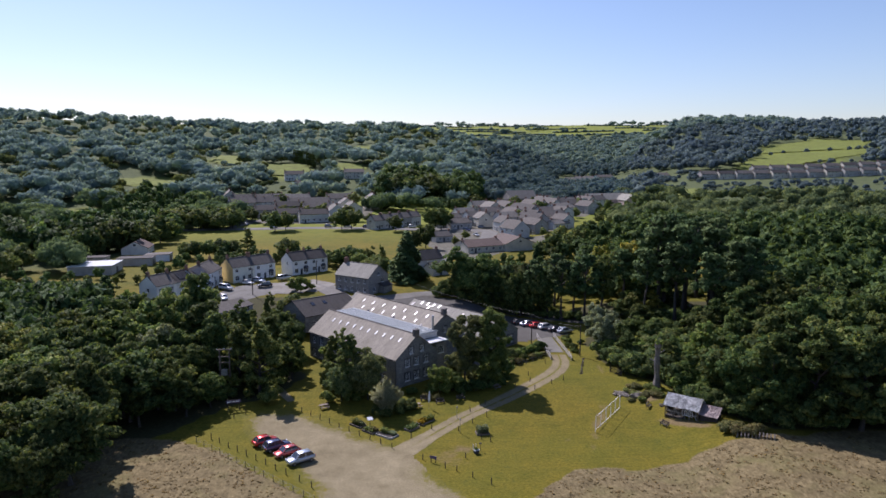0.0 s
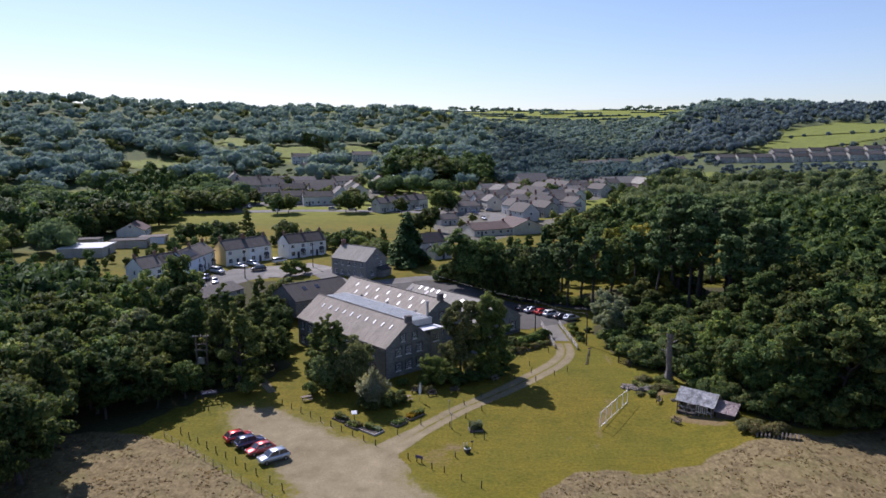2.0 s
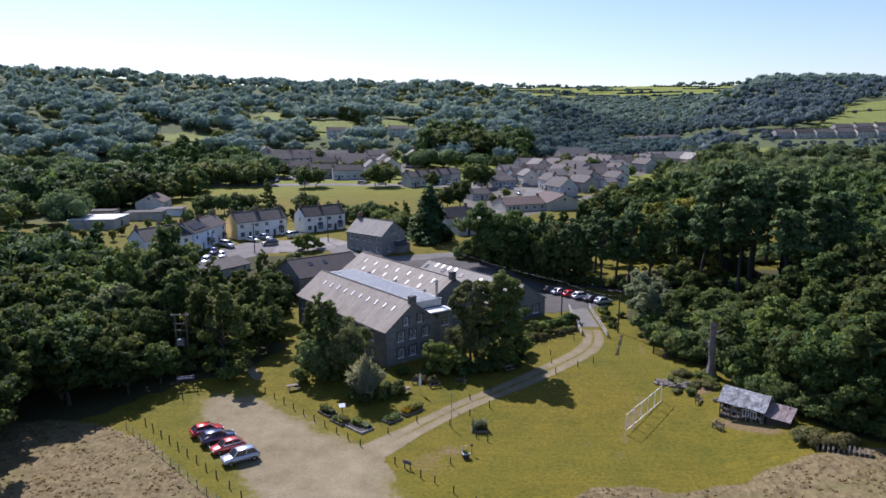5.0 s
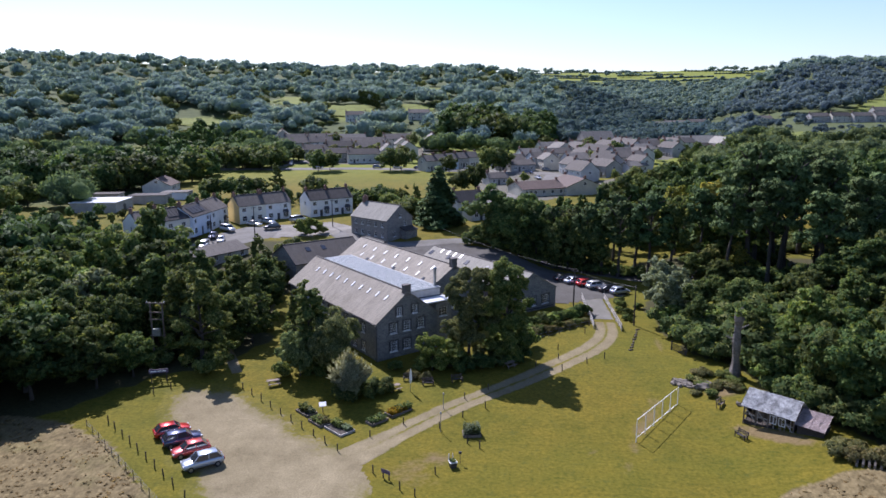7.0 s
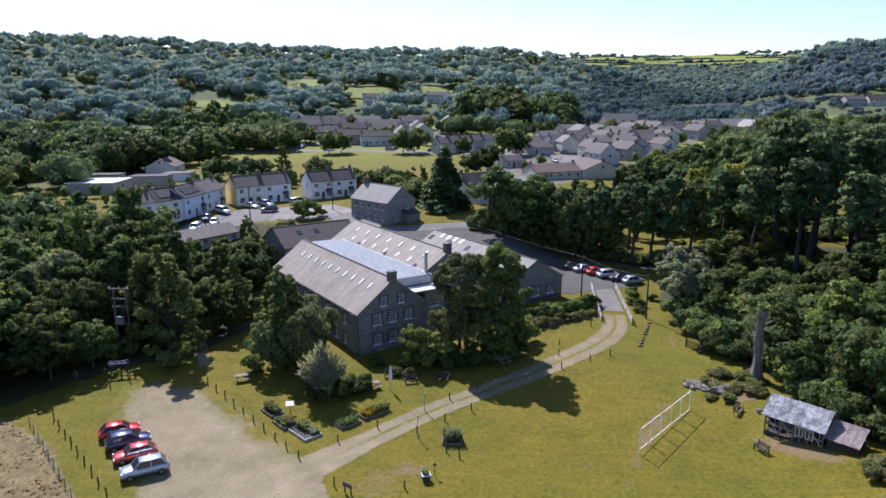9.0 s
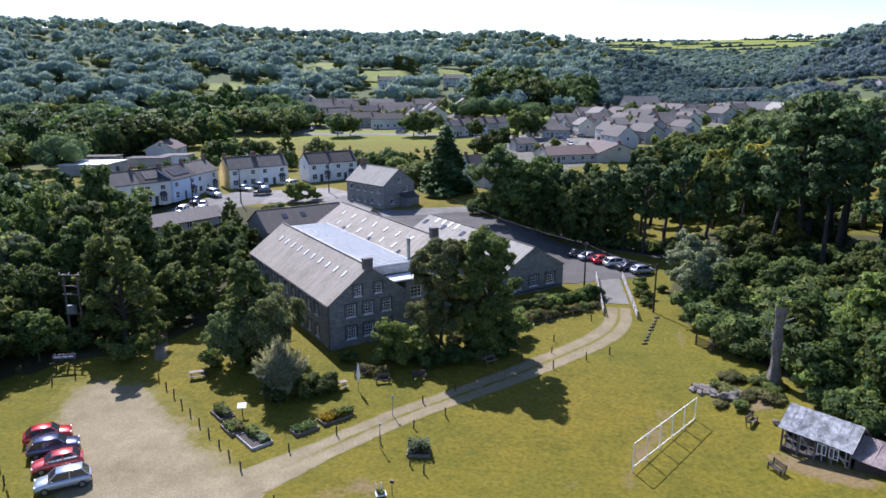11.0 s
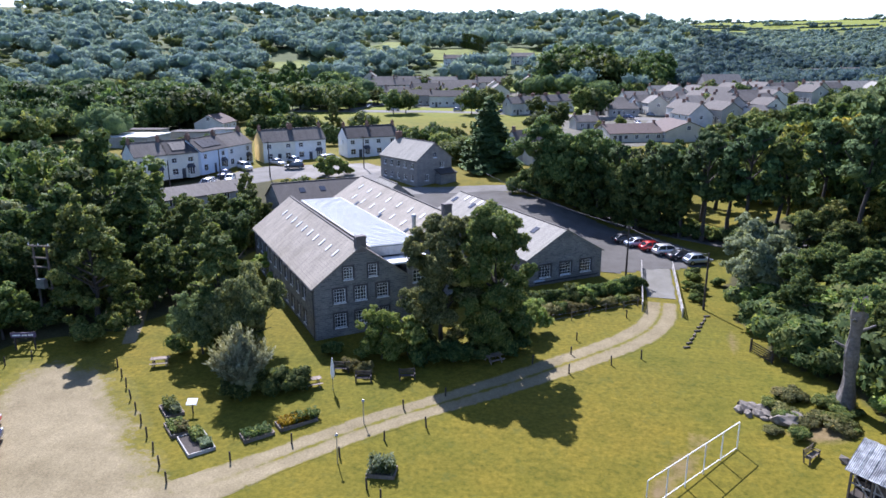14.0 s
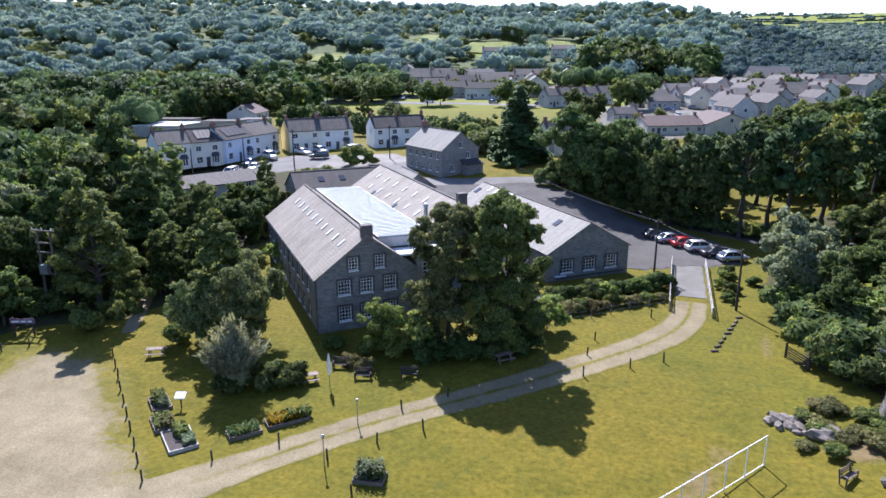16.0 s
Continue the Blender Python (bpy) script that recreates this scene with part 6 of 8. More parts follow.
WIN_FRAME = shared_mesh("window", M["white_paint"], _frame)
WIN_PANE = shared_mesh("pane", M["pane"], lambda bm: box(bm, -0.5, 0.5, -0.02, 0.02, 0.1, 1.2))
DOOR_ME = shared_mesh("door", M["dark_paint"], lambda bm: box(bm, -0.45, 0.45, -0.03, 0.03, 0.0, 2.05))


def put_window(parent, x, y, z, turn):
    w = new("window", WIN_FRAME)
    w.parent = parent
    w.matrix_local = pose(x, y, z, 0, 0, turn)
    p = new("pane", WIN_PANE)
    p.parent = w


PLOTS = []


def cottage(x, y, turn, W, L, eave, rise, wall, roof, label, z=None, chims=2, group="village houses", category="house", floors=2, name="house", base=1.5, porch=False):
    """A village house: ridge along local y, centred on x, y. Its long fronts have windows and a door."""
    t = thing(name, pose(x, y, (gz(x, y) if z is None else z), 0, 0, turn), label, category, group)
    PLOTS.append((x, y))
    w2, l2 = W / 2, L / 2
    bm = B()
    v = [bm.verts.new(p) for p in ((-w2, -l2, -base), (w2, -l2, -base), (w2, l2, -base), (-w2, l2, -base), (-w2, -l2, eave), (w2, -l2, eave), (w2, l2, eave), (-w2, l2, eave), (0, -l2, eave + rise), (0, l2, eave + rise))]
    for f in ((3, 2, 1, 0), (0, 1, 5, 8, 4), (2, 3, 7, 9, 6), (1, 2, 6, 5), (3, 0, 4, 7), (4, 8, 9, 7), (8, 5, 6, 9)):
        bm.faces.new([v[i] for i in f])
    part("wall", bm, wall, t)
    bm = B()
    for s in (-1, 1):
        k = rise / w2
        hexa(bm, [(s * (w2 + 0.3), -l2 - 0.2, eave - 0.3 * k + 0.02), (0, -l2 - 0.2, eave + rise + 0.02), (0, l2 + 0.2, eave + rise + 0.02), (s * (w2 + 0.3), l2 + 0.2, eave - 0.3 * k + 0.02), (s * (w2 + 0.3), -l2 - 0.2, eave - 0.3 * k + 0.2), (0, -l2 - 0.2, eave + rise + 0.2), (0, l2 + 0.2, eave + rise + 0.2), (s * (w2 + 0.3), l2 + 0.2, eave - 0.3 * k + 0.2)])
    part("roof", bm, roof, t)
    for k in range(chims):
        yc = -l2 + 0.4 if k == 0 else (l2 - 0.4 if chims == 2 else -l2 + 0.4 + k * (L - 0.8) / (chims - 1))
        bm = B()
        box(bm, -0.45, 0.45, yc - 0.3, yc + 0.3, eave + rise - 0.4, eave + rise + 1.1)
        part("chimney", bm, M["brick"], t)
    n = max(2, int(L / 3.2))
    for side, ang in ((-1, -90), (1, 90)):
        for k in range(n):
            yy = -l2 + L * (k + 0.5) / n
            for fl in range(floors):
                zz = 0.9 + fl * 2.5
                if zz + 1.3 < eave + 0.05:
                    put_window(t, side * (w2 + 0.02), yy, zz, ang)
        dd = new("door", DOOR_ME)
        dd.parent = t
        dd.matrix_local = pose(side * (w2 + 0.02), -l2 + L / n * 1.0, 0, 0, 0, ang)
    for side, ang in ((-1, 0), (1, 180)):
        put_window(t, 0.0, side * (l2 + 0.02), 0.9 + (floors - 1) * 2.5, ang)
    return t


M["dull_white"] = stained("dull_white_render", (0.60, 0.60, 0.57), 0.08, 4, 0.35, 0.85, dark=0.75, relief=0.1)
M["dull_grey"] = stained("dull_grey_render", (0.40, 0.39, 0.36), 0.1, 4, 0.35, 0.85, dark=0.7, relief=0.1)
M["dull_cream"] = stained("dull_cream_render", (0.56, 0.53, 0.44), 0.08, 4, 0.35, 0.85, dark=0.75, relief=0.1)
ww, cw, gw, pw, bw = M["dull_white"], M["dull_cream"], M["dull_grey"], M["pink_wall"], M["blue_wall"]
rd, rm, rb, rp = M["roof_dark"], M["roof_mid"], M["roof_brown"], M["roof_pale"]
L1 = "white rendered village house with slate roof"
L2 = "grey rendered village house with slate roof"
L3 = "cream rendered village house with pale roof"
L4 = "low house with brown tiled roof"
# white terrace beside the playing field
for k in range(5):
    cottage(-35 + 4.6 * k, 359.5 + 4.2 * k, -47, 7, 6.2, 4.6, 2.4, (ww, ww, bw, gw, ww)[k], rm, "terraced house with white front beside the road", chims=2, group="terrace by the road")
# houses north of the playing field
for (x, y, tr, W, L, e, ri, wl, rf, lb) in (
    (-138, 452, 20, 10, 16, 5.2, 3.6, cw, rp, L3), (-121, 430, -60, 8, 22, 4.8, 2.6, gw, rm, L2), (-113, 452, -62, 8, 18, 4.8, 2.6, cw, rm, L3), (-98, 450, -70, 9, 24, 4.8, 3.0, cw, rp, L3),
    (-84, 436, -72, 9, 26, 4.8, 2.8, gw, rm, L2), (-68, 458, -66, 9, 18, 4.8, 2.8, cw, rm, L3), (-45, 446, 14, 11, 13, 5.4, 4.0, cw, rp, L3), (-54, 414, 18, 10, 12, 5.0, 3.4, cw, rp, L3),
    (-103, 404, -68, 8, 13, 4.6, 2.4, gw, rd, L2), (-86, 389, -70, 8, 16, 4.6, 2.4, gw, rd, L2), (-72, 386, -72, 8, 16, 4.6, 2.4, ww, rd, L1), (-62, 400, 20, 8, 11, 5.0, 3.4, ww, rp, L1),
    (-117, 551, -75, 8, 15, 5.0, 2.4, ww, rd, L1), (-98, 556, -75, 8, 15, 5.0, 2.4, ww, rd, L1), (-72, 566, -80, 8, 16, 5.0, 2.4, cw, rm, L3), (-50, 560, 5, 8, 9, 5.2, 2.6, cw, rm, L3), (-104, 520, -60, 7, 12, 3.4, 2.0, gw, rm, L2), (-34, 700, -80, 8, 22, 5, 2.5, gw, rm, L2),
):
    cottage(x, y, tr, W, L, e, ri, wl, rf, lb)
# the village street and its lanes
for (x, y, tr, W, L, e, ri, wl, rf, lb) in (
    (15, 289, -62, 12, 17, 2.6, 2.2, cw, rb, L4), (29, 296, 24, 14, 16, 3.0, 2.8, cw, rb, L4), (34, 331, 30, 9, 12, 5.0, 3.6, ww, rm, L1), (44, 338, 30, 8, 13, 4.6, 2.6, gw, rm, L2), (46, 352, 30, 8, 15, 4.8, 2.8, gw, rd, L2),
    (56, 362, -55, 9, 16, 4.6, 2.4, gw, rm, L2), (34, 372, -62, 9, 12, 4.8, 2.6, ww, rp, L1), (18, 378, -64, 8, 13, 4.6, 2.4, ww, rm, L1), (8, 363, -66, 8, 12, 3.0, 2.0, gw, rm, L2), (2, 380, -66, 8, 15, 3.4, 2.2, gw, rm, L2), (26, 396, -64, 8, 14, 4.8, 2.4, cw, rm, L3),
    (28, 408, 24, 9, 12, 6.2, 3.0, cw, rp, L3), (46, 392, 26, 8, 22, 4.8, 2.8, gw, rd, L2), (54, 412, 26, 8, 20, 4.8, 2.8, gw, rm, L2), (66, 396, -58, 9, 14, 4.6, 2.4, ww, rp, L1), (74, 418, -56, 8, 15, 4.8, 2.6, ww, rm, L1), (84, 408, 28, 8, 12, 4.6, 2.8, gw, rm, L2),
    (78, 440, -54, 8, 16, 4.8, 2.4, ww, rm, L1), (92, 452, 30, 8, 14, 4.8, 2.8, gw, rm, L2), (64, 378, 28, 8, 12, 4.6, 2.6, ww, rm, L1), (22, 432, -62, 8, 12, 4.8, 2.6, ww, rp, L1), (86, 560, -70, 9, 18, 5, 2.6, ww, rm, L1), (100, 600, -66, 9, 22, 5, 2.6, cw, rp, L3), (116, 640, -66, 9, 22, 5, 2.6, ww, rm, L1),
    (134, 668, -60, 9, 20, 5, 2.6, gw, rm, L2), (156, 776, -66, 10, 24, 5, 2.6, ww, rp, L1), (184, 806, -60, 10, 24, 5, 2.6, ww, rm, L1), (210, 690, -70, 10, 24, 4, 2.4, ww, rm, L1), (128, 700, 20, 9, 20, 5, 2.6, gw, rm, L2), (60, 350, 30, 7, 10, 4.2, 2.4, ww, rm, L1),
):
    cottage(x, y, tr, W, L, e, ri, wl, rf, lb)
cottage(50.5, 461, -70, 13, 19, 6.6, 4.8, M["stone_light"], rp, "large chapel with pale slate roof and stone walls", z=11.0, chims=0, category="chapel", name="chapel", floors=2)
# long red-fronted building
cottage(116, 496, -72, 12, 34, 6.4, 4.0, pw, M["roof_hall"], "long pinkish building with pale roof and gables", z=8.2, chims=0, category="building", name="long_building")
cottage(129, 489, 18, 11, 14, 6.4, 3.8, pw, M["roof_hall"], "pinkish gabled wing of a long building", z=8.2, chims=0, category="building", name="gabled_wing")
# estate on the eastern slope
for k in range(19):
    ex, ey = (236 + 15.5 * k, 627 - 0.6 * k) if k < 11 else (298 + 16.5 * (k - 11), 663 - 0.5 * (k - 11))
    cottage(ex, ey, -80, 8, 15, 4.8, 2.5, (gw, cw, gw)[k % 3], (rm, rd, rm)[k % 3], "terraced estate house with grey roof", chims=1, group="estate houses")
# sheds and bungalow west of the street
cottage(-124, 281, 12, 10, 12, 2.6, 2.6, ww, rb, "white bungalow with brown roof", chims=0)


def flat_shed(x, y, turn, W, L, H, wall, roof, label):
    t = thing("garden_shed", pose(x, y, gz(x, y), 0, 0, turn), label, "shed", "sheds")
    bm = B()
    box(bm, -W / 2, W / 2, -L / 2, L / 2, -0.5, H)
    part("wall", bm, wall, t)
    bm = B()
    hexa(bm, [(-W / 2 - 0.3, -L / 2 - 0.3, H + 0.01), (W / 2 + 0.3, -L / 2 - 0.3, H + 0.25), (W / 2 + 0.3, L / 2 + 0.3, H + 0.25), (-W / 2 - 0.3, L / 2 + 0.3, H + 0.01), (-W / 2 - 0.3, -L / 2 - 0.3, H + 0.13), (W / 2 + 0.3, -L / 2 - 0.3, H + 0.37), (W / 2 + 0.3, L / 2 + 0.3, H + 0.37), (-W / 2 - 0.3, L / 2 + 0.3, H + 0.13)])
    part("roof", bm, roof, t)
    bm = B()
    box(bm, W / 2 - 0.01, W / 2 + 0.04, -0.9, 0.9, 0, 2.0)
    part("door", bm, M["dark_paint"], t)


flat_shed(-119, 236, 8, 14, 12, 2.9, gw, M["sign_white"], "shed with bright white flat roof")
flat_shed(-132, 252, 8, 18, 5, 2.6, gw, rd, "long low shed with dark roof")
flat_shed(-112, 252, 8, 12, 6, 2.6, gw, rd, "low shed with dark felt roof")
flat_shed(-108, 262, 8, 9, 6, 2.4, bw, rm, "pale blue low shed")
# long low garage beside the street
cottage(-62.0, 183.0, -28, 8.5, 22, 2.2, 1.5, gw, rm, "long low garage with grey roof", z=3.0, chims=0, group="", category="garage", name="garage", floors=1)
cottage(-5.9, 239.7, -53, 6.5, 9.5, 4.6, 2.6, ww, rd, "white house with dark slate roof behind a spruce", chims=2)
cottage(-2.2, 233.6, -53, 5, 6.5, 2.6, 1.6, ww, rm, "low white house wing with grey roof", chims=0)

# more of the village centre: houses packed along its lanes
for (x, y, tr, W, L, e, ri, wl, rf, lb) in (
    (31, 354, 24, 8, 9, 4.6, 3.0, ww, rm, L1), (21, 369, 20, 8, 9, 4.8, 2.8, cw, rp, L3), (47, 366, 28, 7, 14, 4.6, 2.6, gw, rd, L2), (56, 380, -58, 8, 12, 4.4, 2.4, ww, rm, L1), (57, 344, -60, 6, 10, 2.8, 1.6, ww, rp, L1), (80, 430, -56, 8, 13, 4.8, 2.6, ww, rp, L1),
    (38, 384, 26, 8, 12, 5.2, 3.0, ww, rm, L1), (12, 392, -64, 8, 12, 4.6, 2.6, ww, rp, L1), (38, 424, 24, 8, 14, 5.2, 2.8, gw, rm, L2), (66, 428, 28, 8, 16, 4.8, 2.8, gw, rm, L2), (40, 440, -64, 8, 13, 4.8, 2.6, ww, rm, L1), (-1, 366, -66, 6, 8, 2.6, 1.4, ww, rp, L1), (-1, 318, -60, 6, 9, 2.8, 1.8, gw, rm, L2),
    (122, 688, -64, 10, 20, 5.4, 2.8, ww, rp, L1), (138, 742, -64, 10, 22, 5.4, 2.8, ww, rp, L1), (102, 470, -58, 8, 14, 4.8, 2.6, ww, rm, L1), (64, 452, 26, 8, 12, 4.8, 2.6, gw, rm, L2), (72, 480, -60, 8, 14, 4.8, 2.6, ww, rm, L1), (90, 520, -64, 8, 16, 5, 2.6, gw, rm, L2),
    (-110, 436, -64, 8, 15, 4.8, 2.8, ww, rm, L1), (-128, 446, -62, 8, 13, 4.8, 2.8, gw, rm, L2), (-76, 418, -70, 8, 16, 4.6, 2.6, ww, rm, L1), (-94, 420, -70, 8, 15, 4.6, 2.6, gw, rd, L2), (-60, 432, 16, 9, 11, 5.0, 3.2, cw, rp, L3),
):
    cottage(x, y, tr, W, L, e, ri, wl, rf, lb)
# garden trees among the village houses, and the great trees behind them
rv = random.Random(31)
made = 0
while made < 46:
    x, y = rv.uniform(-140, 110), rv.uniform(372, 476)
    if inside(BUILT[0], x, y) and clear(x, y, PLOTS, 7.5):
        PLOTS.append((x, y))
        tree(rv.choice(("field", "field_b")), x, y, rv.uniform(4.5, 9.0), "round leafy garden tree between the houses", "tree", "trees in the village", rng_=rv)
        made += 1
plant([(-44, 474), (22, 474), (26, 520), (-40, 524)], 8.5, ["field"], 15, 20, "tall dark tree behind the village", "great trees behind the village", (-10, 470), 10, name="trees_behind_village", seed=33)
for k in range(9):
    tree("field_b", rv.uniform(4, 60), rv.uniform(300, 345), rv.uniform(3, 5), "small garden tree beside the village lane", "tree", "trees in the village", rng_=rv)


# ---------------------------------------------------------------- cars
def loft(bm, sections):
    """Skin closed rings of equal count, with end caps."""
    rings = [[bm.verts.new(p) for p in s] for s in sections]
    n = len(rings[0])
    for a, b in zip(rings, rings[1:]):
        for k in range(n):
            bm.faces.new((a[k], a[(k + 1) % n], b[(k + 1) % n], b[k]))
    bm.faces.new(rings[0][::-1])
    bm.faces.new(rings[-1])


def body_ring(y, w, z0, z1, waist):
    """A car body's cross section: sills tucked in, shoulders round."""
    h = z1 - z0
    return [(-w * 0.90, y, z0), (-w, y, z0 + 0.25 * h), (-w, y, z0 + 0.68 * h), (-w * 0.93, y, z0 + 0.9 * h), (-w * waist, y, z1), (w * waist, y, z1), (w * 0.93, y, z0 + 0.9 * h), (w, y, z0 + 0.68 * h), (w, y, z0 + 0.25 * h), (w * 0.90, y, z0)]


CAR_STYLES = {
    # length, half width, bonnet, sill, belt, roof, and along the length: windscreen foot, roof start, roof end, tail glass foot
    "hatch": (4.2, 0.88, 0.80, 0.28, 0.92, 1.50, 1.05, 1.75, 3.35, 4.0),
    "suv": (4.45, 0.92, 0.92, 0.34, 1.02, 1.66, 1.10, 1.80, 3.75, 4.3),
    "saloon": (4.6, 0.90, 0.78, 0.28, 0.90, 1.45, 1.25, 2.0, 3.2, 3.95),
    "van": (4.7, 0.93, 0.98, 0.32, 1.12, 1.85, 0.75, 1.55, 4.55, 4.66),
}


def smooth(ob):
    for p in ob.data.polygons:
        p.use_smooth = len(p.vertices) == 4
    return ob


def car(style, paint, m, label, group, category="car"):
    Lc, w, bon, sill, belt, roof, f0, f1, r0, r1 = CAR_STYLES[style]
    t = thing("car", m, label, category, group)
    bm = B()
    loft(bm, [body_ring(-Lc / 2 + a * Lc, w * s, sill + lo, top, wa) for a, s, lo, top, wa in ((0.0, 0.80, 0.16, bon - 0.22, 0.86), (0.02, 0.90, 0.06, bon - 0.10, 0.86), (0.08, 0.97, 0.0, bon - 0.03, 0.86), (f0 / Lc, 1.0, 0.0, belt - 0.01, 0.86), (0.5, 1.0, 0.0, belt, 0.86), (0.86, 1.0, 0.0, belt + 0.02, 0.86), (0.97, 0.95, 0.04, belt, 0.84), (1.0, 0.86, 0.14, belt - 0.12, 0.82))])
    smooth(part("body", bm, paint, t))
    y = lambda v: v - Lc / 2
    wt = w * 0.86
    wr = w * 0.72
    bm = B()
    hexa(bm, [(-wt, y(f0), belt - 0.02), (wt, y(f0), belt - 0.02), (wt, y(r1), belt - 0.02), (-wt, y(r1), belt - 0.02), (-wr - 0.02, y(f1) - 0.06, roof - 0.06), (wr + 0.02, y(f1) - 0.06, roof - 0.06), (wr + 0.02, y(r0) + 0.06, roof - 0.06), (-wr - 0.02, y(r0) + 0.06, roof - 0.06)])
    part("glass", bm, M["carglass"], t)
    bm = B()
    loft(bm, [[(-wr * 1.02, y(f1) - 0.05, roof - 0.07), (-wr * 0.85, y(f1), roof - 0.015), (0, y(f1), roof + 0.005), (wr * 0.85, y(f1), roof - 0.015), (wr * 1.02, y(f1) - 0.05, roof - 0.07)], [(-wr * 1.05, (y(f1) + y(r0)) / 2, roof - 0.05), (-wr * 0.85, (y(f1) + y(r0)) / 2, roof + 0.02), (0, (y(f1) + y(r0)) / 2, roof + 0.04), (wr * 0.85, (y(f1) + y(r0)) / 2, roof + 0.02), (wr * 1.05, (y(f1) + y(r0)) / 2, roof - 0.05)], [(-wr * 1.02, y(r0) + 0.06, roof - 0.07), (-wr * 0.85, y(r0), roof - 0.015), (0, y(r0), roof + 0.005), (wr * 0.85, y(r0), roof - 0.015), (wr * 1.02, y(r0) + 0.06, roof - 0.07)]])
    smooth(part("roof", bm, paint, t))
    for s in (-1, 1):
        for (ya, za), (yb, zb) in (((y(f0) + 0.02, belt), (y(f1) - 0.05, roof - 0.05)), ((y((f1 + r0) / 2), belt), (y((f1 + r0) / 2) + 0.02, roof - 0.05)), ((y(r1) - 0.06, belt), (y(r0) + 0.02, roof - 0.05))):
            bm = B()
            bar(bm, (s * wt * 1.01, ya, za), (s * wr * 1.04, yb, zb), 0.09, 0.06)
            part("pillar", bm, paint, t)
        bm = B()
        box(bm, s * (w + 0.02) - 0.07, s * (w + 0.02) + 0.07, y(f0) + 0.28, y(f0) + 0.42, belt, belt + 0.14)
        part("mirror", bm, paint, t)
        bm = B()
        box(bm, s * w * 0.72 - 0.16, s * w * 0.72 + 0.16, y(0.05), y(0.2), bon - 0.25, bon - 0.08)
        part("headlight", bm, M["lamp_clear"], t)
        bm = B()
        box(bm, s * w * 0.80 - 0.10, s * w * 0.80 + 0.10, y(Lc) - 0.10, y(Lc) - 0.005, belt - 0.38, belt - 0.08)
        part("tail_light", bm, M["lamp_red"], t)
        for ya in (0.82, Lc - 0.80):
            bm = B()
            rod(bm, (s * (w - 0.20), y(ya), 0.33), (s * (w + 0.015), y(ya), 0.33), 0.33, 0.33, 14)
            tyre = part("wheel", bm, M["tyre"], t)
            bm = B()
            rod(bm, (s * (w - 0.02), y(ya), 0.33), (s * (w + 0.03), y(ya), 0.33), 0.21, 0.19, 10)
            part("rim", bm, M["rim"], tyre)
    bm = B()
    box(bm, -0.26, 0.26, y(0) - 0.0, y(0) + 0.03, 0.42, 0.53)
    part("number_plate", bm, M["sign_white"], t)
    return t


def parked(style, paint, x, y, turn, label, group, category="car", lift=0.05):
    return car(style, paint, pose(x, y, gz(x, y) + lift, 0, 0, turn), label, group, category)


# nose towards the fence: local -y is the nose
g1 = "cars in the gravel car park"
parked("hatch", M["car_red"], -29.0, 108.6, 128, "bright red hatchback on the gravel car park", g1)
parked("suv", M["car_blue"], -26.7, 106.6, 128, "dark blue estate car on the gravel car park", g1)
parked("hatch", M["car_pink"], -24.5, 104.4, -52, "red hatchback with pale roof on the gravel", g1)
parked("suv", M["car_silver"], -21.9, 101.9, -52, "silver-blue crossover car on the gravel", g1)
g2 = "cars in the asphalt yard"
for k, (st, pt, lb) in enumerate((("hatch", "car_black", "black hatchback in the yard"), ("saloon", "car_silver", "silver saloon car in the yard"), ("hatch", "car_red", "red hatchback in the yard"), ("suv", "car_white", "pale silver estate car in the yard"), ("saloon", "car_black", "dark saloon car in the yard"), ("hatch", "car_silver", "silver hatchback in the yard"))):
    parked(st, M[pt], 20.6 + 2.18 * k, 184.6 - 1.75 * k, -62 + 180, lb, g2)
parked("saloon", M["car_silver"], 9.4, 160.6, 40, "silver car in the passage beside the hall", "")
g3 = "cars in the street"
for (st, pt, x, y, a, lb, ct) in (("van", "car_white", -65.5, 193.5, 10, "white van parked before the terrace", "van"), ("hatch", "car_white", -63.4, 198.6, 20, "white car parked in the street", "car"), ("van", "car_white", -66.0, 208.5, 60, "white van parked in the street", "van"), ("saloon", "car_white", -61.5, 215.5, 70, "white estate car parked in the street", "car"), ("suv", "car_silver", -58.6, 218.6, 60, "silver car parked in the street", "car"), ("suv", "car_black", -55.0, 211.6, -62, "black car parked in the street", "car"), ("van", "car_white", -51.6, 223.0, 140, "small white van before the yellow house", "van"), ("hatch", "car_blue", -67.0, 202.0, 10, "blue car parked in the street", "car")):
    parked(st, M[pt], x, y, a, lb, g3, ct, 0.14)
for k, (x, y, a) in enumerate(((-88, 361, 95), (-60, 364, 95), (-50, 364, 95), (-40, 363, 92), (-16, 363, 85), (-105, 371, 10), (-108, 380, 10), (12, 352, 60), (16, 336, 20), (20, 362, 70))):
    parked(("hatch", "suv", "saloon")[k % 3], M[("car_white", "car_grey", "car_silver", "car_blue")[k % 4]], x, y, a, "small parked car on the village road", "cars on the village road", lift=0.2)


# ---------------------------------------------------------------- posts, fences, rails
def post_mesh(name, h, r, mat):
    return shared_mesh(name, mat, lambda bm: (rod(bm, (0, 0, -0.3), (0, 0, h - 0.04), r, r, 8), rod(bm, (0, 0, h - 0.04), (0, 0, h), r, r * 0.7, 8)))


POST = post_mesh("timber_post", 1.0, 0.075, M["dark_wood"])


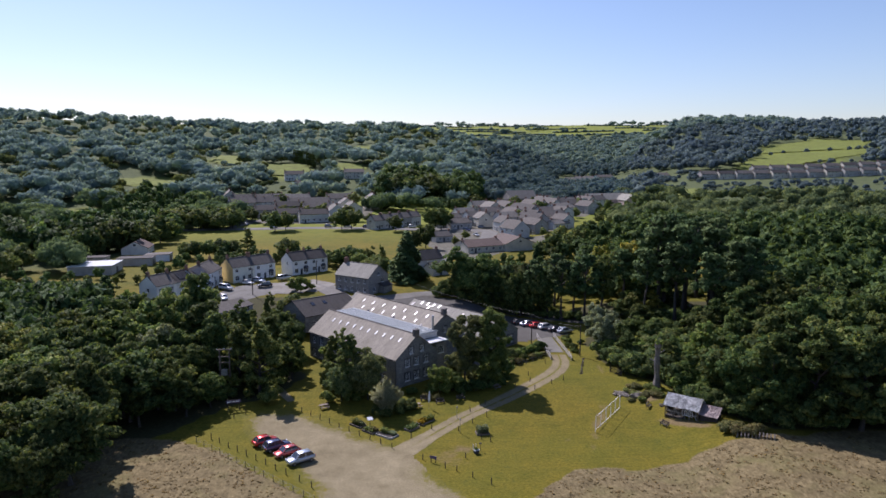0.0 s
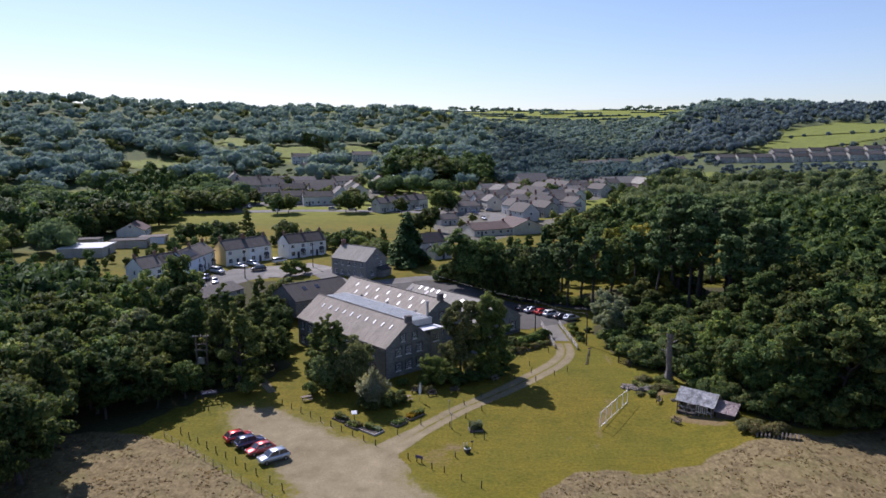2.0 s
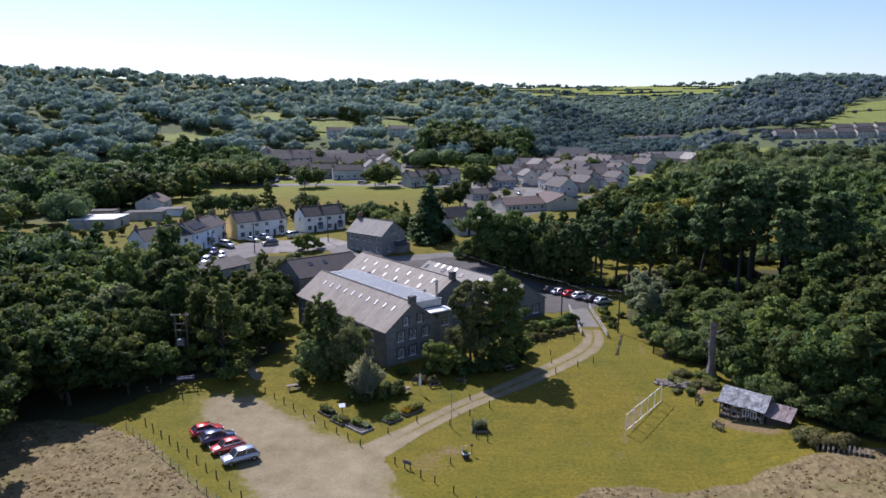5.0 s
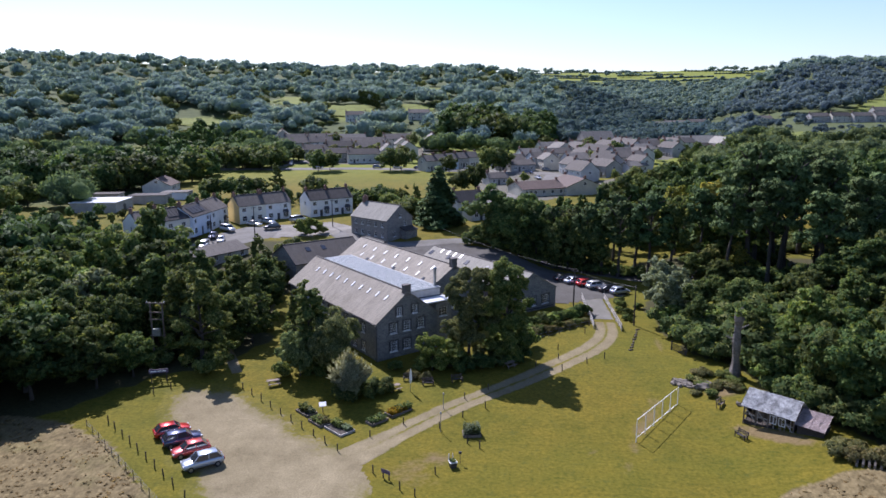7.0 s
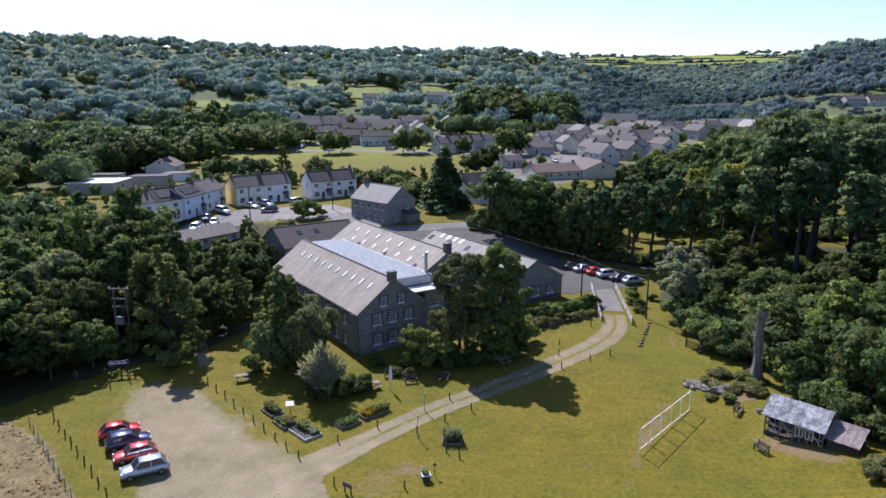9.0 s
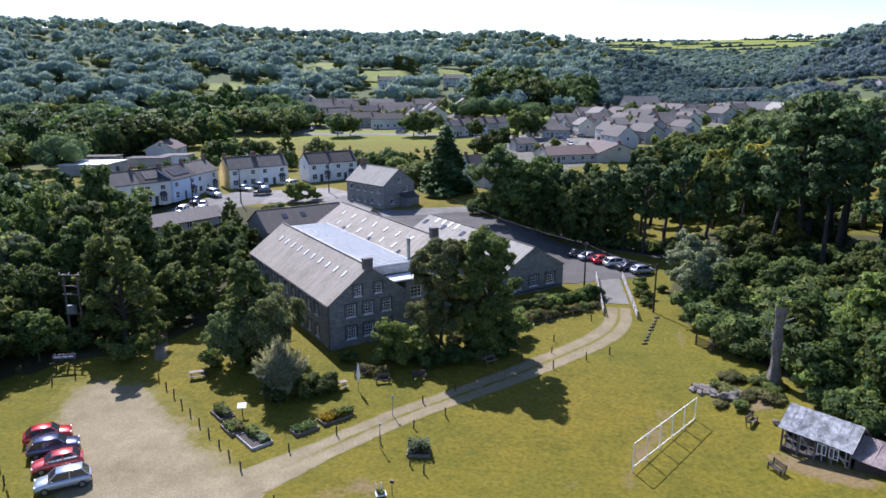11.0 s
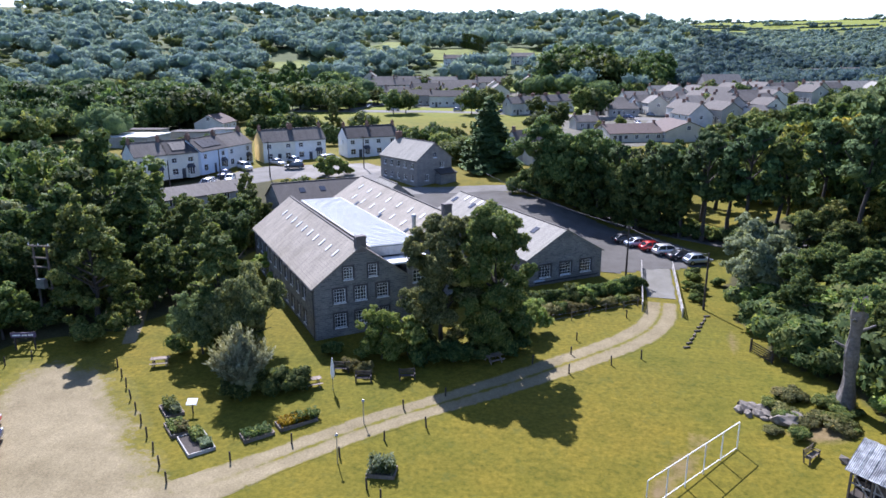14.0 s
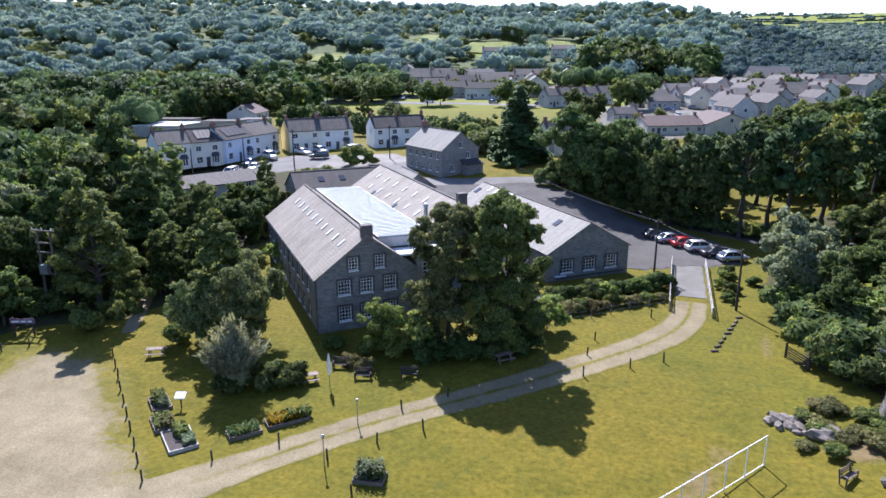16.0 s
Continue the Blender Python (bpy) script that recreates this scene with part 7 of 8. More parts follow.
def posts(rows, label, group):
    for k, (x, y) in enumerate(rows):
        o = new("timber_post", POST)
        rr = random.Random(k * 7 + len(rows))
        o.matrix_world = pose(x, y, gz(x, y), rr.uniform(-4, 4), rr.uniform(-4, 4), rr.uniform(0, 360)) @ Matrix.Diagonal((1, 1, rr.uniform(0.9, 1.08), 1))
        tagged(o, label, "post", group)


def between(a, b, n):
    return [(a[0] + (b[0] - a[0]) * k / (n - 1), a[1] + (b[1] - a[1]) * k / (n - 1)) for k in range(n)]


posts(between((-25.7, 121.9), (-8.2, 107.1), 10), "short dark timber post at the car park's edge", "posts along the car park")
posts([(-5.3, 111.0), (-1.9, 114.6), (5.0, 122.3), (7.9, 125.5)], "short dark timber post beside the lane", "posts along the lane")
posts([(2.7, 114.0), (5.2, 117.2), (7.9, 120.0), (6.4, 110.8), (18.2, 133.0), (22.0, 136.1), (24.8, 138.5), (14.4, 134.1), (17.8, 137.5), (17.9, 141.5), (22.7, 150.1), (-3.1, 102.9), (0.4, 99.9), (2.1, 99.0), (3.6, 103.5), (4.4, 97.0), (7.0, 94.8), (7.9, 109.8)], "short dark timber post beside the lane", "posts along the lane")
posts(between((-38.5, 110.6), (-23.2, 97.8), 9) + [(-37.2, 119.0), (-35.7, 120.9), (-20.8, 95.6), (-18.6, 93.6)], "short dark timber post beside the hayfield", "posts beside the hayfield")

# wire fence along the hayfield
wf = thing("wire_fence", Matrix.Identity(4), "low post and wire fence along the hayfield", "fence")
pts = between((-40.5, 109.3), (-17.5, 89.6), 14)
for x, y in pts:
    bm = B()
    rod(bm, (x, y, gz(x, y) - 0.2), (x, y, gz(x, y) + 0.95), 0.05, n=6)
    part("post", bm, M["wood"], wf)
for h in (0.35, 0.65, 0.9):
    bm = B()
    for (x0, y0), (x1, y1) in zip(pts, pts[1:]):
        rod(bm, (x0, y0, gz(x0, y0) + h), (x1, y1, gz(x1, y1) + h), 0.012, n=4)
    part("wire", bm, M["metal"], wf)

# stream-side fence
sf = thing("stream_fence", Matrix.Identity(4), "post and wire fence above the stream", "fence")
pts = [(10.5, 143.0), (12.6, 144.2), (14.6, 145.8), (16.6, 147.4), (18.4, 149.4), (20.2, 151.4), (22.2, 153.0), (23.8, 154.6)]
for x, y in pts:
    bm = B()
    rod(bm, (x, y, gz(x, y) - 0.2), (x, y, gz(x, y) + 1.1), 0.06, n=6)
    part("post", bm, M["wood"], sf)
for h in (0.45, 0.95):
    bm = B()
    for (x0, y0), (x1, y1) in zip(pts, pts[1:]):
        rod(bm, (x0, y0, gz(x0, y0) + h), (x1, y1, gz(x1, y1) + h), 0.012, n=4)
    part("wire", bm, M["metal"], sf)


def railing(name, a, b, n, h, label):
    t = thing(name, Matrix.Identity(4), label, "railing", "bridge railings")
    ps = between(a, b, n)
    for x, y in ps:
        bm = B()
        box(bm, x - 0.07, x + 0.07, y - 0.07, y + 0.07, gz(x, y) - 0.1, gz(x, y) + h)
        part("post", bm, M["pale_wood"], t)
    for hh in (0.35, 0.7, h - 0.06):
        bm = B()
        bar(bm, (*ps[0], gz(*ps[0]) + hh), (*ps[-1], gz(*ps[-1]) + hh), 0.09, 0.14)
        part("rail", bm, M["pale_wood"], t)


railing("bridge_railing", (24.4, 153.0), (23.6, 171.5), 8, 1.2, "weathered pale timber railing of the lane bridge")
railing("bridge_railing", (29.0, 152.3), (27.9, 172.0), 8, 1.2, "weathered pale timber railing of the lane bridge")

# tall white drying frame on the lawn
tf = thing("drying_frame", pose(26.0, 113.5, gz(26, 113), 0, 0, 0), "long white-painted timber drying frame on the lawn", "frame")
fa, fb = Vector((0, 0, 0)), Vector((6.7, 10.4, 0))
for k in range(6):
    p = fa.lerp(fb, k / 5)
    bm = B()
    box(bm, p.x - 0.04, p.x + 0.04, p.y - 0.04, p.y + 0.04, -0.3, 2.85)
    part("post", bm, M["white_paint"], tf)
for z in (0.55, 2.85):
    bm = B()
    bar(bm, (fa.x, fa.y, z), (fb.x, fb.y, z), 0.05, 0.06)
    part("rail", bm, M["white_paint"], tf)


# ---------------------------------------------------------------- the old shed
sd = thing("open_shed", pose(46.13, 117.91, 1.2, 0, 0, 141.8), "old open-fronted timber shed with rusting corrugated roof", "shed")
SL, SD = 5.72, 3.6
for k in range(5):
    for yy, hh in ((0.0, 2.2), (SD, 2.2)):
        bm = B()
        box(bm, SL * k / 4 - 0.07, SL * k / 4 + 0.07, yy - 0.07, yy + 0.07, -0.4, hh)
        part("post", bm, M["wood"], sd)
for yy in (0.0, SD):
    bm = B()
    bar(bm, (0, yy, 2.2), (SL, yy, 2.2), 0.12, 0.14)
    part("wall_plate", bm, M["wood"], sd)
for (x0, x1) in ((0.0, SL * 0.25), (SL * 0.5, SL * 0.75), (SL * 0.75, SL)):
    bm = B()
    bar(bm, (x0, SD + 0.0, 1.0), (x1, SD + 0.0, 1.0), 0.06, 0.12)
    part("rail", bm, M["pale_wood"], sd)
    bm = B()
    bar(bm, (x0, SD, 0.2), (x1, SD, 1.9), 0.06, 0.1)
    part("brace", bm, M["pale_wood"], sd)
for k in range(9):
    xs = SL * (0.06 + 0.11 * k)
    bm = B()
    box(bm, xs - 0.035, xs + 0.035, SD - 0.04, SD + 0.03, 0.1, 2.05)
    part("stud", bm, M["pale_wood"] if k % 3 == 0 else M["wood"], sd)
for x0 in (0.9, 1.9):
    bm = B()
    for a0, a1, c0, c1 in ((0.0, 0.8, 0.7, 0.77), (0.0, 0.8, 1.63, 1.7), (0.0, 0.07, 0.77, 1.63), (0.73, 0.8, 0.77, 1.63), (0.37, 0.43, 0.77, 1.63)):
        box(bm, x0 + a0, x0 + a1, SD + 0.035, SD + 0.075, c0, c1)
    part("window_frame", bm, M["white_paint"], sd)
bm = B()
box(bm, 0, SL, -0.06, -0.02, 0, 2.15)
part("back_wall", bm, M["dark_wood"], sd)
bm = B()
box(bm, -0.06, -0.02, 0.0, SD, 0, 2.15)
part("end_wall", bm, M["dark_wood"], sd)
bm = B()
box(bm, SL + 0.02, SL + 0.06, 0.0, SD * 0.72, 0, 2.15)
part("end_wall", bm, M["dark_wood"], sd)
bm = B()
box(bm, 0.02, SL - 0.02, 0.0, SD, -0.3, 0.14)
part("floor", bm, M["soil"], sd)
for k in range(4):
    bm = B()
    box(bm, 0.5 + 1.5 * k, 1.6 + 1.5 * k, 1.0, 2.2, 0.15, 0.6 + 0.25 * (k % 3))
    part("stored_timber", bm, M["wood"], sd)


def sheet_roof(parent, x0, x1, ya, yb, za, zb, n, mat, label):
    """Corrugated sheets side by side, each a part."""
    for k in range(n):
        a0 = x0 + (x1 - x0) * k / n
        a1 = x0 + (x1 - x0) * (k + 1) / n + 0.06
        bm = B()
        m_ = 14
        lift = 0.012 * (k % 2)
        top = []
        for j in range(m_ + 1):
            x = a0 + (a1 - a0) * j / m_
            dz = 0.03 * math.sin(j * math.pi / 1.0 + 0.5 * math.pi) + lift
            top.append((bm.verts.new((x, ya, za + dz)), bm.verts.new((x, yb, zb + dz)), bm.verts.new((x, ya, za + dz - 0.015)), bm.verts.new((x, yb, zb + dz - 0.015))))
        for p, q in zip(top, top[1:]):
            bm.faces.new((p[0], q[0], q[1], p[1]))
            bm.faces.new((p[2], p[3], q[3], q[2]))
        part("roof_sheet", bm, mat, parent, label)


sheet_roof(sd, -0.25, SL + 0.25, SD + 0.45, SD / 2, 2.0, 3.7, 8, M["iron"], "patched rusty corrugated sheet")
sheet_roof(sd, -0.25, SL + 0.25, -0.45, SD / 2, 2.0, 3.7, 8, M["iron"], "patched rusty corrugated sheet")
lt = thing("lean_to_shed", pose(48.73, 115.80, 1.2, 0, 0, 141.8), "low dark shed with rusty sheet roof beside another", "shed")
bm = B()
box(bm, 0.15, 3.0, 1.2, 3.5, -0.6, 1.58)
part("wall", bm, M["dark_wood"], lt)
sheet_roof(lt, 0.0, 3.2, 3.8, 1.2, 1.55, 2.75, 4, M["rust"], "rusty corrugated sheet")


# ---------------------------------------------------------------- garden things
def bench(x, y, turn, label, mat="dark_wood", group="benches"):
    t = thing("bench", pose(x, y, gz(x, y), 0, 0, turn), label, "bench", group)
    for k in range(4):
        bm = B()
        box(bm, -0.8, 0.8, -0.22 + 0.13 * k, -0.12 + 0.13 * k, 0.42, 0.46)
        part("seat_slat", bm, M[mat], t)
    for k in range(3):
        bm = B()
        box(bm, -0.8, 0.8, 0.32 + 0.03 * k, 0.36 + 0.03 * k, 0.56 + 0.15 * k, 0.66 + 0.15 * k)
        part("back_slat", bm, M[mat], t)
    for sx in (-0.72, 0.72):
        bm = B()
        box(bm, sx - 0.05, sx + 0.05, -0.22, -0.13, -0.05, 0.62)
        part("leg", bm, M[mat], t)
        bm = B()
        bar(bm, (sx, 0.26, -0.05), (sx, 0.42, 1.02), 0.09, 0.08)
        part("back_leg", bm, M[mat], t)
        bm = B()
        box(bm, sx - 0.05, sx + 0.05, -0.24, 0.36, 0.62, 0.67)
        part("armrest", bm, M[mat], t)


def picnic_table(x, y, turn, label, mat="table_wood"):
    t = thing("picnic_table", pose(x, y, gz(x, y), 0, 0, turn), label, "table", "picnic tables")
    for k in range(5):
        bm = B()
        box(bm, -0.9, 0.9, -0.37 + 0.15 * k, -0.24 + 0.15 * k, 0.72, 0.76)
        part("top_board", bm, M[mat], t)
    for s in (-1, 1):
        for k in range(2):
            bm = B()
            box(bm, -0.9, 0.9, s * 0.72 - 0.13 + 0.14 * k, s * 0.72 - 0.01 + 0.14 * k, 0.42, 0.46)
            part("seat_board", bm, M[mat], t)
    for sx in (-0.62, 0.62):
        for s in (-1, 1):
            bm = B()
            bar(bm, (sx, s * 0.62, 0.0), (sx, s * 0.22, 0.72), 0.07, 0.09)
            part("leg", bm, M[mat], t)
        bm = B()
        bar(bm, (sx + 0.06, -0.80, 0.40), (sx + 0.06, 0.80, 0.40), 0.06, 0.09)
        part("cross_beam", bm, M[mat], t)


picnic_table(-21.9, 123.6, 30, "weathered brown picnic table on the lawn")
picnic_table(-4.9, 123.9, 40, "brown picnic table beside the shrubs")
picnic_table(10.5, 133.6, 45, "picnic table in the ash tree's shade")
bench(-0.5, 126.0, 20, "dark slatted bench facing the lawn")
bench(3.4, 127.6, 25, "dark slatted bench in tree shade")
bench(-3.4, 127.2, 15, "dark slatted bench before the lavender")
bench(38.2, 115.2, -62, "dark slatted bench beside the old shed")
bench(38.0, 123.4, 55, "dark timber bench facing the shed", "wood")


def sloped_board(x, y, turn, h, w, d, label, board, post_mat):
    t = thing("information_board", pose(x, y, gz(x, y), 0, 0, turn), label, "sign")
    bm = B()
    box(bm, -0.05, 0.05, -0.05, 0.05, -0.2, h)
    part("post", bm, post_mat, t)
    bm = B()
    hexa(bm, [(-w / 2, -d / 2, h - 0.12), (w / 2, -d / 2, h - 0.12), (w / 2, d / 2, h + 0.18), (-w / 2, d / 2, h + 0.18), (-w / 2, -d / 2, h - 0.06), (w / 2, -d / 2, h - 0.06), (w / 2, d / 2, h + 0.24), (-w / 2, d / 2, h + 0.24)])
    part("board", bm, board, t)


sloped_board(-12.7, 116.4, 20, 1.1, 0.9, 0.65, "white sloping information board on a post", M["sign_white"], M["dark_wood"])


def big_sign(x, y, turn, label):
    t = thing("entrance_sign", pose(x, y, gz(x, y), 0, 0, turn), label, "sign")
    for sx in (-1.0, 1.0):
        bm = B()
        box(bm, sx - 0.07, sx + 0.07, -0.07, 0.07, -0.2, 2.1)
        part("post", bm, M["dark_wood"], t)
    bm = B()
    box(bm, -1.3, 1.3, -0.11, -0.072, 1.45, 2.0)
    part("board", bm, M["sign_blue"], t)
    for k, (a, b) in enumerate(((-1.1, -0.3), (-0.15, 0.35), (0.5, 1.0))):
        bm = B()
        box(bm, a, b, -0.118, -0.112, 1.62, 1.78)
        part("letter_bar", bm, M["sign_white"], t)


big_sign(-38.3, 122.6, 22, "purple sign board with pale lettering on two posts")
small = thing("lane_sign", pose(-1.45, 101.9, gz(-1.45, 101.9), 0, 0, -28), "small dark sign on two posts in the grass", "sign")
for sx in (-0.4, 0.4):
    bm = B()
    box(bm, sx - 0.05, sx + 0.05, -0.05, 0.05, -0.2, 1.0)
    part("post", bm, M["dark_wood"], small)
bm = B()
box(bm, -0.6, 0.6, -0.09, -0.055, 0.65, 1.1)
part("board", bm, M["sign_blue"], small)


def lamp_post(x, y, h, label, head=True):
    t = thing("lamp_post", pose(x, y, gz(x, y), 2, 1, 0), label, "post", "thin posts beside the lane")
    bm = B()
    rod(bm, (0, 0, -0.2), (0, 0, h), 0.05, 0.035, 8)
    part("pole", bm, M["metal"], t)
    bm = B()
    rod(bm, (0, 0, h), (0, 0, h + 0.12), 0.10, 0.14, 8)
    rod(bm, (0, 0, h + 0.12), (0, 0, h + 0.26), 0.14, 0.05, 8)
    part("head", bm, M["metal"], t)


lamp_post(2.5, 119.2, 2.0, "thin grey lamp post beside the lane")
lamp_post(2.9, 113.2, 2.4, "thin grey lamp post in the lawn")
flag = thing("furled_flag", pose(-2.6, 123.7, gz(-2.6, 123.7), 3, 2, 0), "furled white flag on a pole", "flag")
bm = B()
rod(bm, (0, 0, -0.2), (0, 0, 3.4), 0.035, 0.03, 8)
part("pole", bm, M["metal"], flag)
bm = B()
loft(bm, [[(0.20 * s * math.cos(a), 0.12 * s * math.sin(a), z) for a in np.linspace(0, 5.5, 8)] for z, s in ((1.2, 0.5), (1.7, 1.1), (2.4, 0.9), (3.0, 0.55), (3.35, 0.2))])
part("cloth", bm, M["sign_white"], flag)


def leaf_patch(parent, w, d, h, n, size, mat, seed, name="foliage"):
    rng = np.random.default_rng(seed)
    c = np.stack([rng.uniform(-w / 2, w / 2, n), rng.uniform(-d / 2, d / 2, n), rng.uniform(0.05, 1, n) ** 1.5 * h + 0.15], 1)
    nr = np.stack([rng.normal(0, 0.4, n), rng.normal(0, 0.4, n), np.ones(n)], 1)
    me = build_mesh(name, [sprays(c, nr, size, rng, 1.8)], M[mat])
    o = new(name, me)
    o.parent = parent
    return o


def raised_bed(x, y, turn, w, d, label, mats, h=0.28, frame_mat="wood", plant_h=0.46, n=420, seed=1):
    t = thing("raised_bed", pose(x, y, gz(x, y), 0, 0, turn), label, "raised bed", "raised garden beds")
    for x0, x1, y0, y1 in ((-w / 2, w / 2, -d / 2, -d / 2 + 0.1), (-w / 2, w / 2, d / 2 - 0.1, d / 2), (-w / 2, -w / 2 + 0.1, -d / 2 + 0.1, d / 2 - 0.1), (w / 2 - 0.1, w / 2, -d / 2 + 0.1, d / 2 - 0.1)):
        bm = B()
        box(bm, x0, x1, y0, y1, -0.05, h)
        part("side_board", bm, M[frame_mat], t)
    bm = B()
    box(bm, -w / 2 + 0.1, w / 2 - 0.1, -d / 2 + 0.1, d / 2 - 0.1, 0, h - 0.08)
    part("soil", bm, M["soil"], t)
    for k, (mt, fx, fy, fw, fh) in enumerate(mats):
        o = leaf_patch(t, w * fw, d * fw, plant_h * fh, n, 0.16, mt, seed + k)
        o.location = (fx * w, fy * d, h - 0.15)


raised_bed(-14.8, 116.2, -38, 2.6, 1.6, "raised timber bed with tall leafy plants", [("leaf", -0.1, 0, 0.7, 1.9), ("leaf_grey", 0.25, 0.1, 0.5, 1.2)], seed=11)
raised_bed(-12.4, 113.8, -38, 2.6, 1.6, "raised timber bed with low dry plants", [("leaf", 0, 0, 0.8, 1.0), ("heather", 0.2, 0.2, 0.6, 1.1)], seed=13)
raised_bed(-9.4, 112.3, -38, 3.4, 2.2, "large raised bed with pale edge and dark soil", [("leaf", -0.25, 0.15, 0.45, 1.4), ("leaf_grey", 0.2, 0.25, 0.4, 0.8)], frame_mat="pale_wood", seed=15)
raised_bed(-5.3, 114.9, 50, 2.6, 1.4, "raised timber bed in the willow's shade", [("leaf_dark", 0, 0, 0.9, 1.0)], seed=17)
raised_bed(-3.1, 117.6, 50, 3.4, 1.5, "raised timber bed full of orange flowers", [("flower", -0.05, 0, 0.8, 1.1), ("leaf", 0.25, 0, 0.7, 1.3)], seed=19, n=520)
raised_bed(6.7, 113.0, 10, 2.2, 1.5, "raised planter with grey-leaved shrub and white flowers", [("leaf_grey", 0, 0, 0.9, 2.6), ("leaf", 0.1, 0.1, 0.7, 1.6)], seed=21, n=600)
tub = thing("garden_tub", pose(5.3, 105.2, gz(5.3, 105.2), 0, 0, 25), "dark timber tub with white rim and uprights", "planter")
bm = B()
hexa(bm, [(-0.32, -0.28, 0), (0.32, -0.28, 0), (0.32, 0.28, 0), (-0.32, 0.28, 0), (-0.40, -0.34, 0.62), (0.40, -0.34, 0.62), (0.40, 0.34, 0.62), (-0.40, 0.34, 0.62)])
part("tub", bm, M["dark_wood"], tub)
bm = B()
box(bm, -0.44, 0.44, -0.38, 0.38, 0.622, 0.70)
part("rim", bm, M["white_paint"], tub, "white painted rim")
for sx in (-0.36, 0.1):
    bm = B()
    box(bm, sx - 0.04, sx + 0.04, 0.28, 0.36, 0.70, 1.5)
    part("upright", bm, M["white_paint"], tub, "white upright")
leaf_patch(tub, 0.6, 0.5, 0.25, 120, 0.12, "leaf", 23).location = (0, 0, 0.55)
lamp = thing("marker_post", pose(6.0, 106.1, gz(6.0, 106.1)), "thin post with a small black head on the lawn", "post")
bm = B()
rod(bm, (0, 0, -0.2), (0, 0, 1.2), 0.035, 0.03, 8)
part("pole", bm, M["dark_wood"], lamp)
bm = B()
box(bm, -0.17, 0.17, -0.05, 0.05, 1.15, 1.42)
part("plate", bm, M["dark_paint"], lamp)

# upright silver-leaved shrub: stems fan out, each with leaves along it
rng = np.random.default_rng(77)
tree("shrub_dark", -10.4, 120.9, 2.3, "dark low shrub round the silver willow", "shrub", wide=1.25)
sv = thing("silver_willow", pose(-10.2, 120.5, gz(-10, 120)), "upright silver-leaved willow shrub with fanned stems", "shrub")
bm = B()
tri_v, tri_n = [], []
for k in range(300):
    a, lean = rng.uniform(0, 6.28), rng.uniform(0.0, 1.0) ** 0.7 * 0.68
    ln = rng.uniform(5.2, 7.3) * (1 - 0.30 * lean)
    tip = np.array([math.cos(a) * lean * ln * 0.85, math.sin(a) * lean * ln * 0.85, ln * (1 - 0.42 * lean)])
    half = tip * np.array([0.42, 0.42, 0.55])
    if k % 6 == 0:
        rod(bm, (0, 0, 0), half, 0.04, 0.025, 5)
        rod(bm, half, tip, 0.025, 0.008, 5)
    way = (tip - half) / np.linalg.norm(tip - half)
    for f in rng.uniform(0.05, 1.0, 60):
        p = half * (2 * f) if f < 0.5 else half + (tip - half) * (2 * f - 1)
        p = p + rng.normal(0, 0.07, 3)
        d = way + rng.normal(0, 0.38, 3)
        d /= np.linalg.norm(d)
        side = np.cross(d, rng.normal(0, 1, 3))
        side /= np.linalg.norm(side)
        size = rng.uniform(0.28, 0.55)
        out = np.array([math.cos(a), math.sin(a), 0.8])
        if np.dot(np.cross(side, d), out) > 0:
            side = -side
        tri_v += [p + d * size, p + side * 0.075, p - side * 0.075]
        tri_n += [out / np.linalg.norm(out)] * 3
part("stems", bm, M["bark"], sv)
leaves = (np.array(tri_v), np.arange(len(tri_v)).reshape(-1, 3), np.array(tri_n))
o = new("leaves", build_mesh("leaves", [leaves, lump(np.array([0, 0, 1.5]), np.array([1.5, 1.5, 1.3]), rng)], M["silver"]))
o.parent = sv

# dead tree trunk
sg = thing("dead_tree_trunk", pose(41.6, 131.2, gz(41.6, 131.2), 0, 0, 0), "tall bare dead tree trunk, broken off at the top", "tree trunk")
bm = B()
rng = np.random.default_rng(5)
rings = []
for k in range(12):
    z = -0.5 + 9.9 * k / 11
    r = 0.62 - 0.020 * k + 0.3 * math.exp(-k * 1.1) + 0.10 * math.sin(k * 1.3) + 0.16 * math.exp(-((k - 10.0) / 1.2) ** 2)
    rings.append([((r * (1 + 0.16 * math.sin(3 * a + k * 0.4) + rng.uniform(-0.06, 0.06))) * math.cos(a) + 0.10 * math.sin(k * 0.7), (r * (1 + 0.12 * math.sin(2 * a + k))) * math.sin(a), z + (0.7 * math.sin(a * 2.0) if k == 11 else 0)) for a in np.linspace(0, 5.89, 16)])
loft(bm, rings)
part("trunk", bm, M["snag"], sg)
for (h, a, ln) in ((7.2, 0.4, 1.1), (5.6, 2.9, 0.8), (8.2, 4.2, 0.9)):
    bm = B()
    rod(bm, (0, 0, h - 0.3), (math.cos(a) * (0.6 + ln), math.sin(a) * (0.6 + ln), h + 0.3), 0.16, 0.08, 7)
    part("branch_stub", bm, M["snag"], sg)


tuft = leaf_patch(sg, 1.3, 1.3, 0.9, 420, 0.16, "leaf_bright", 91)
tuft.location = (0.1, -0.2, 8.9)


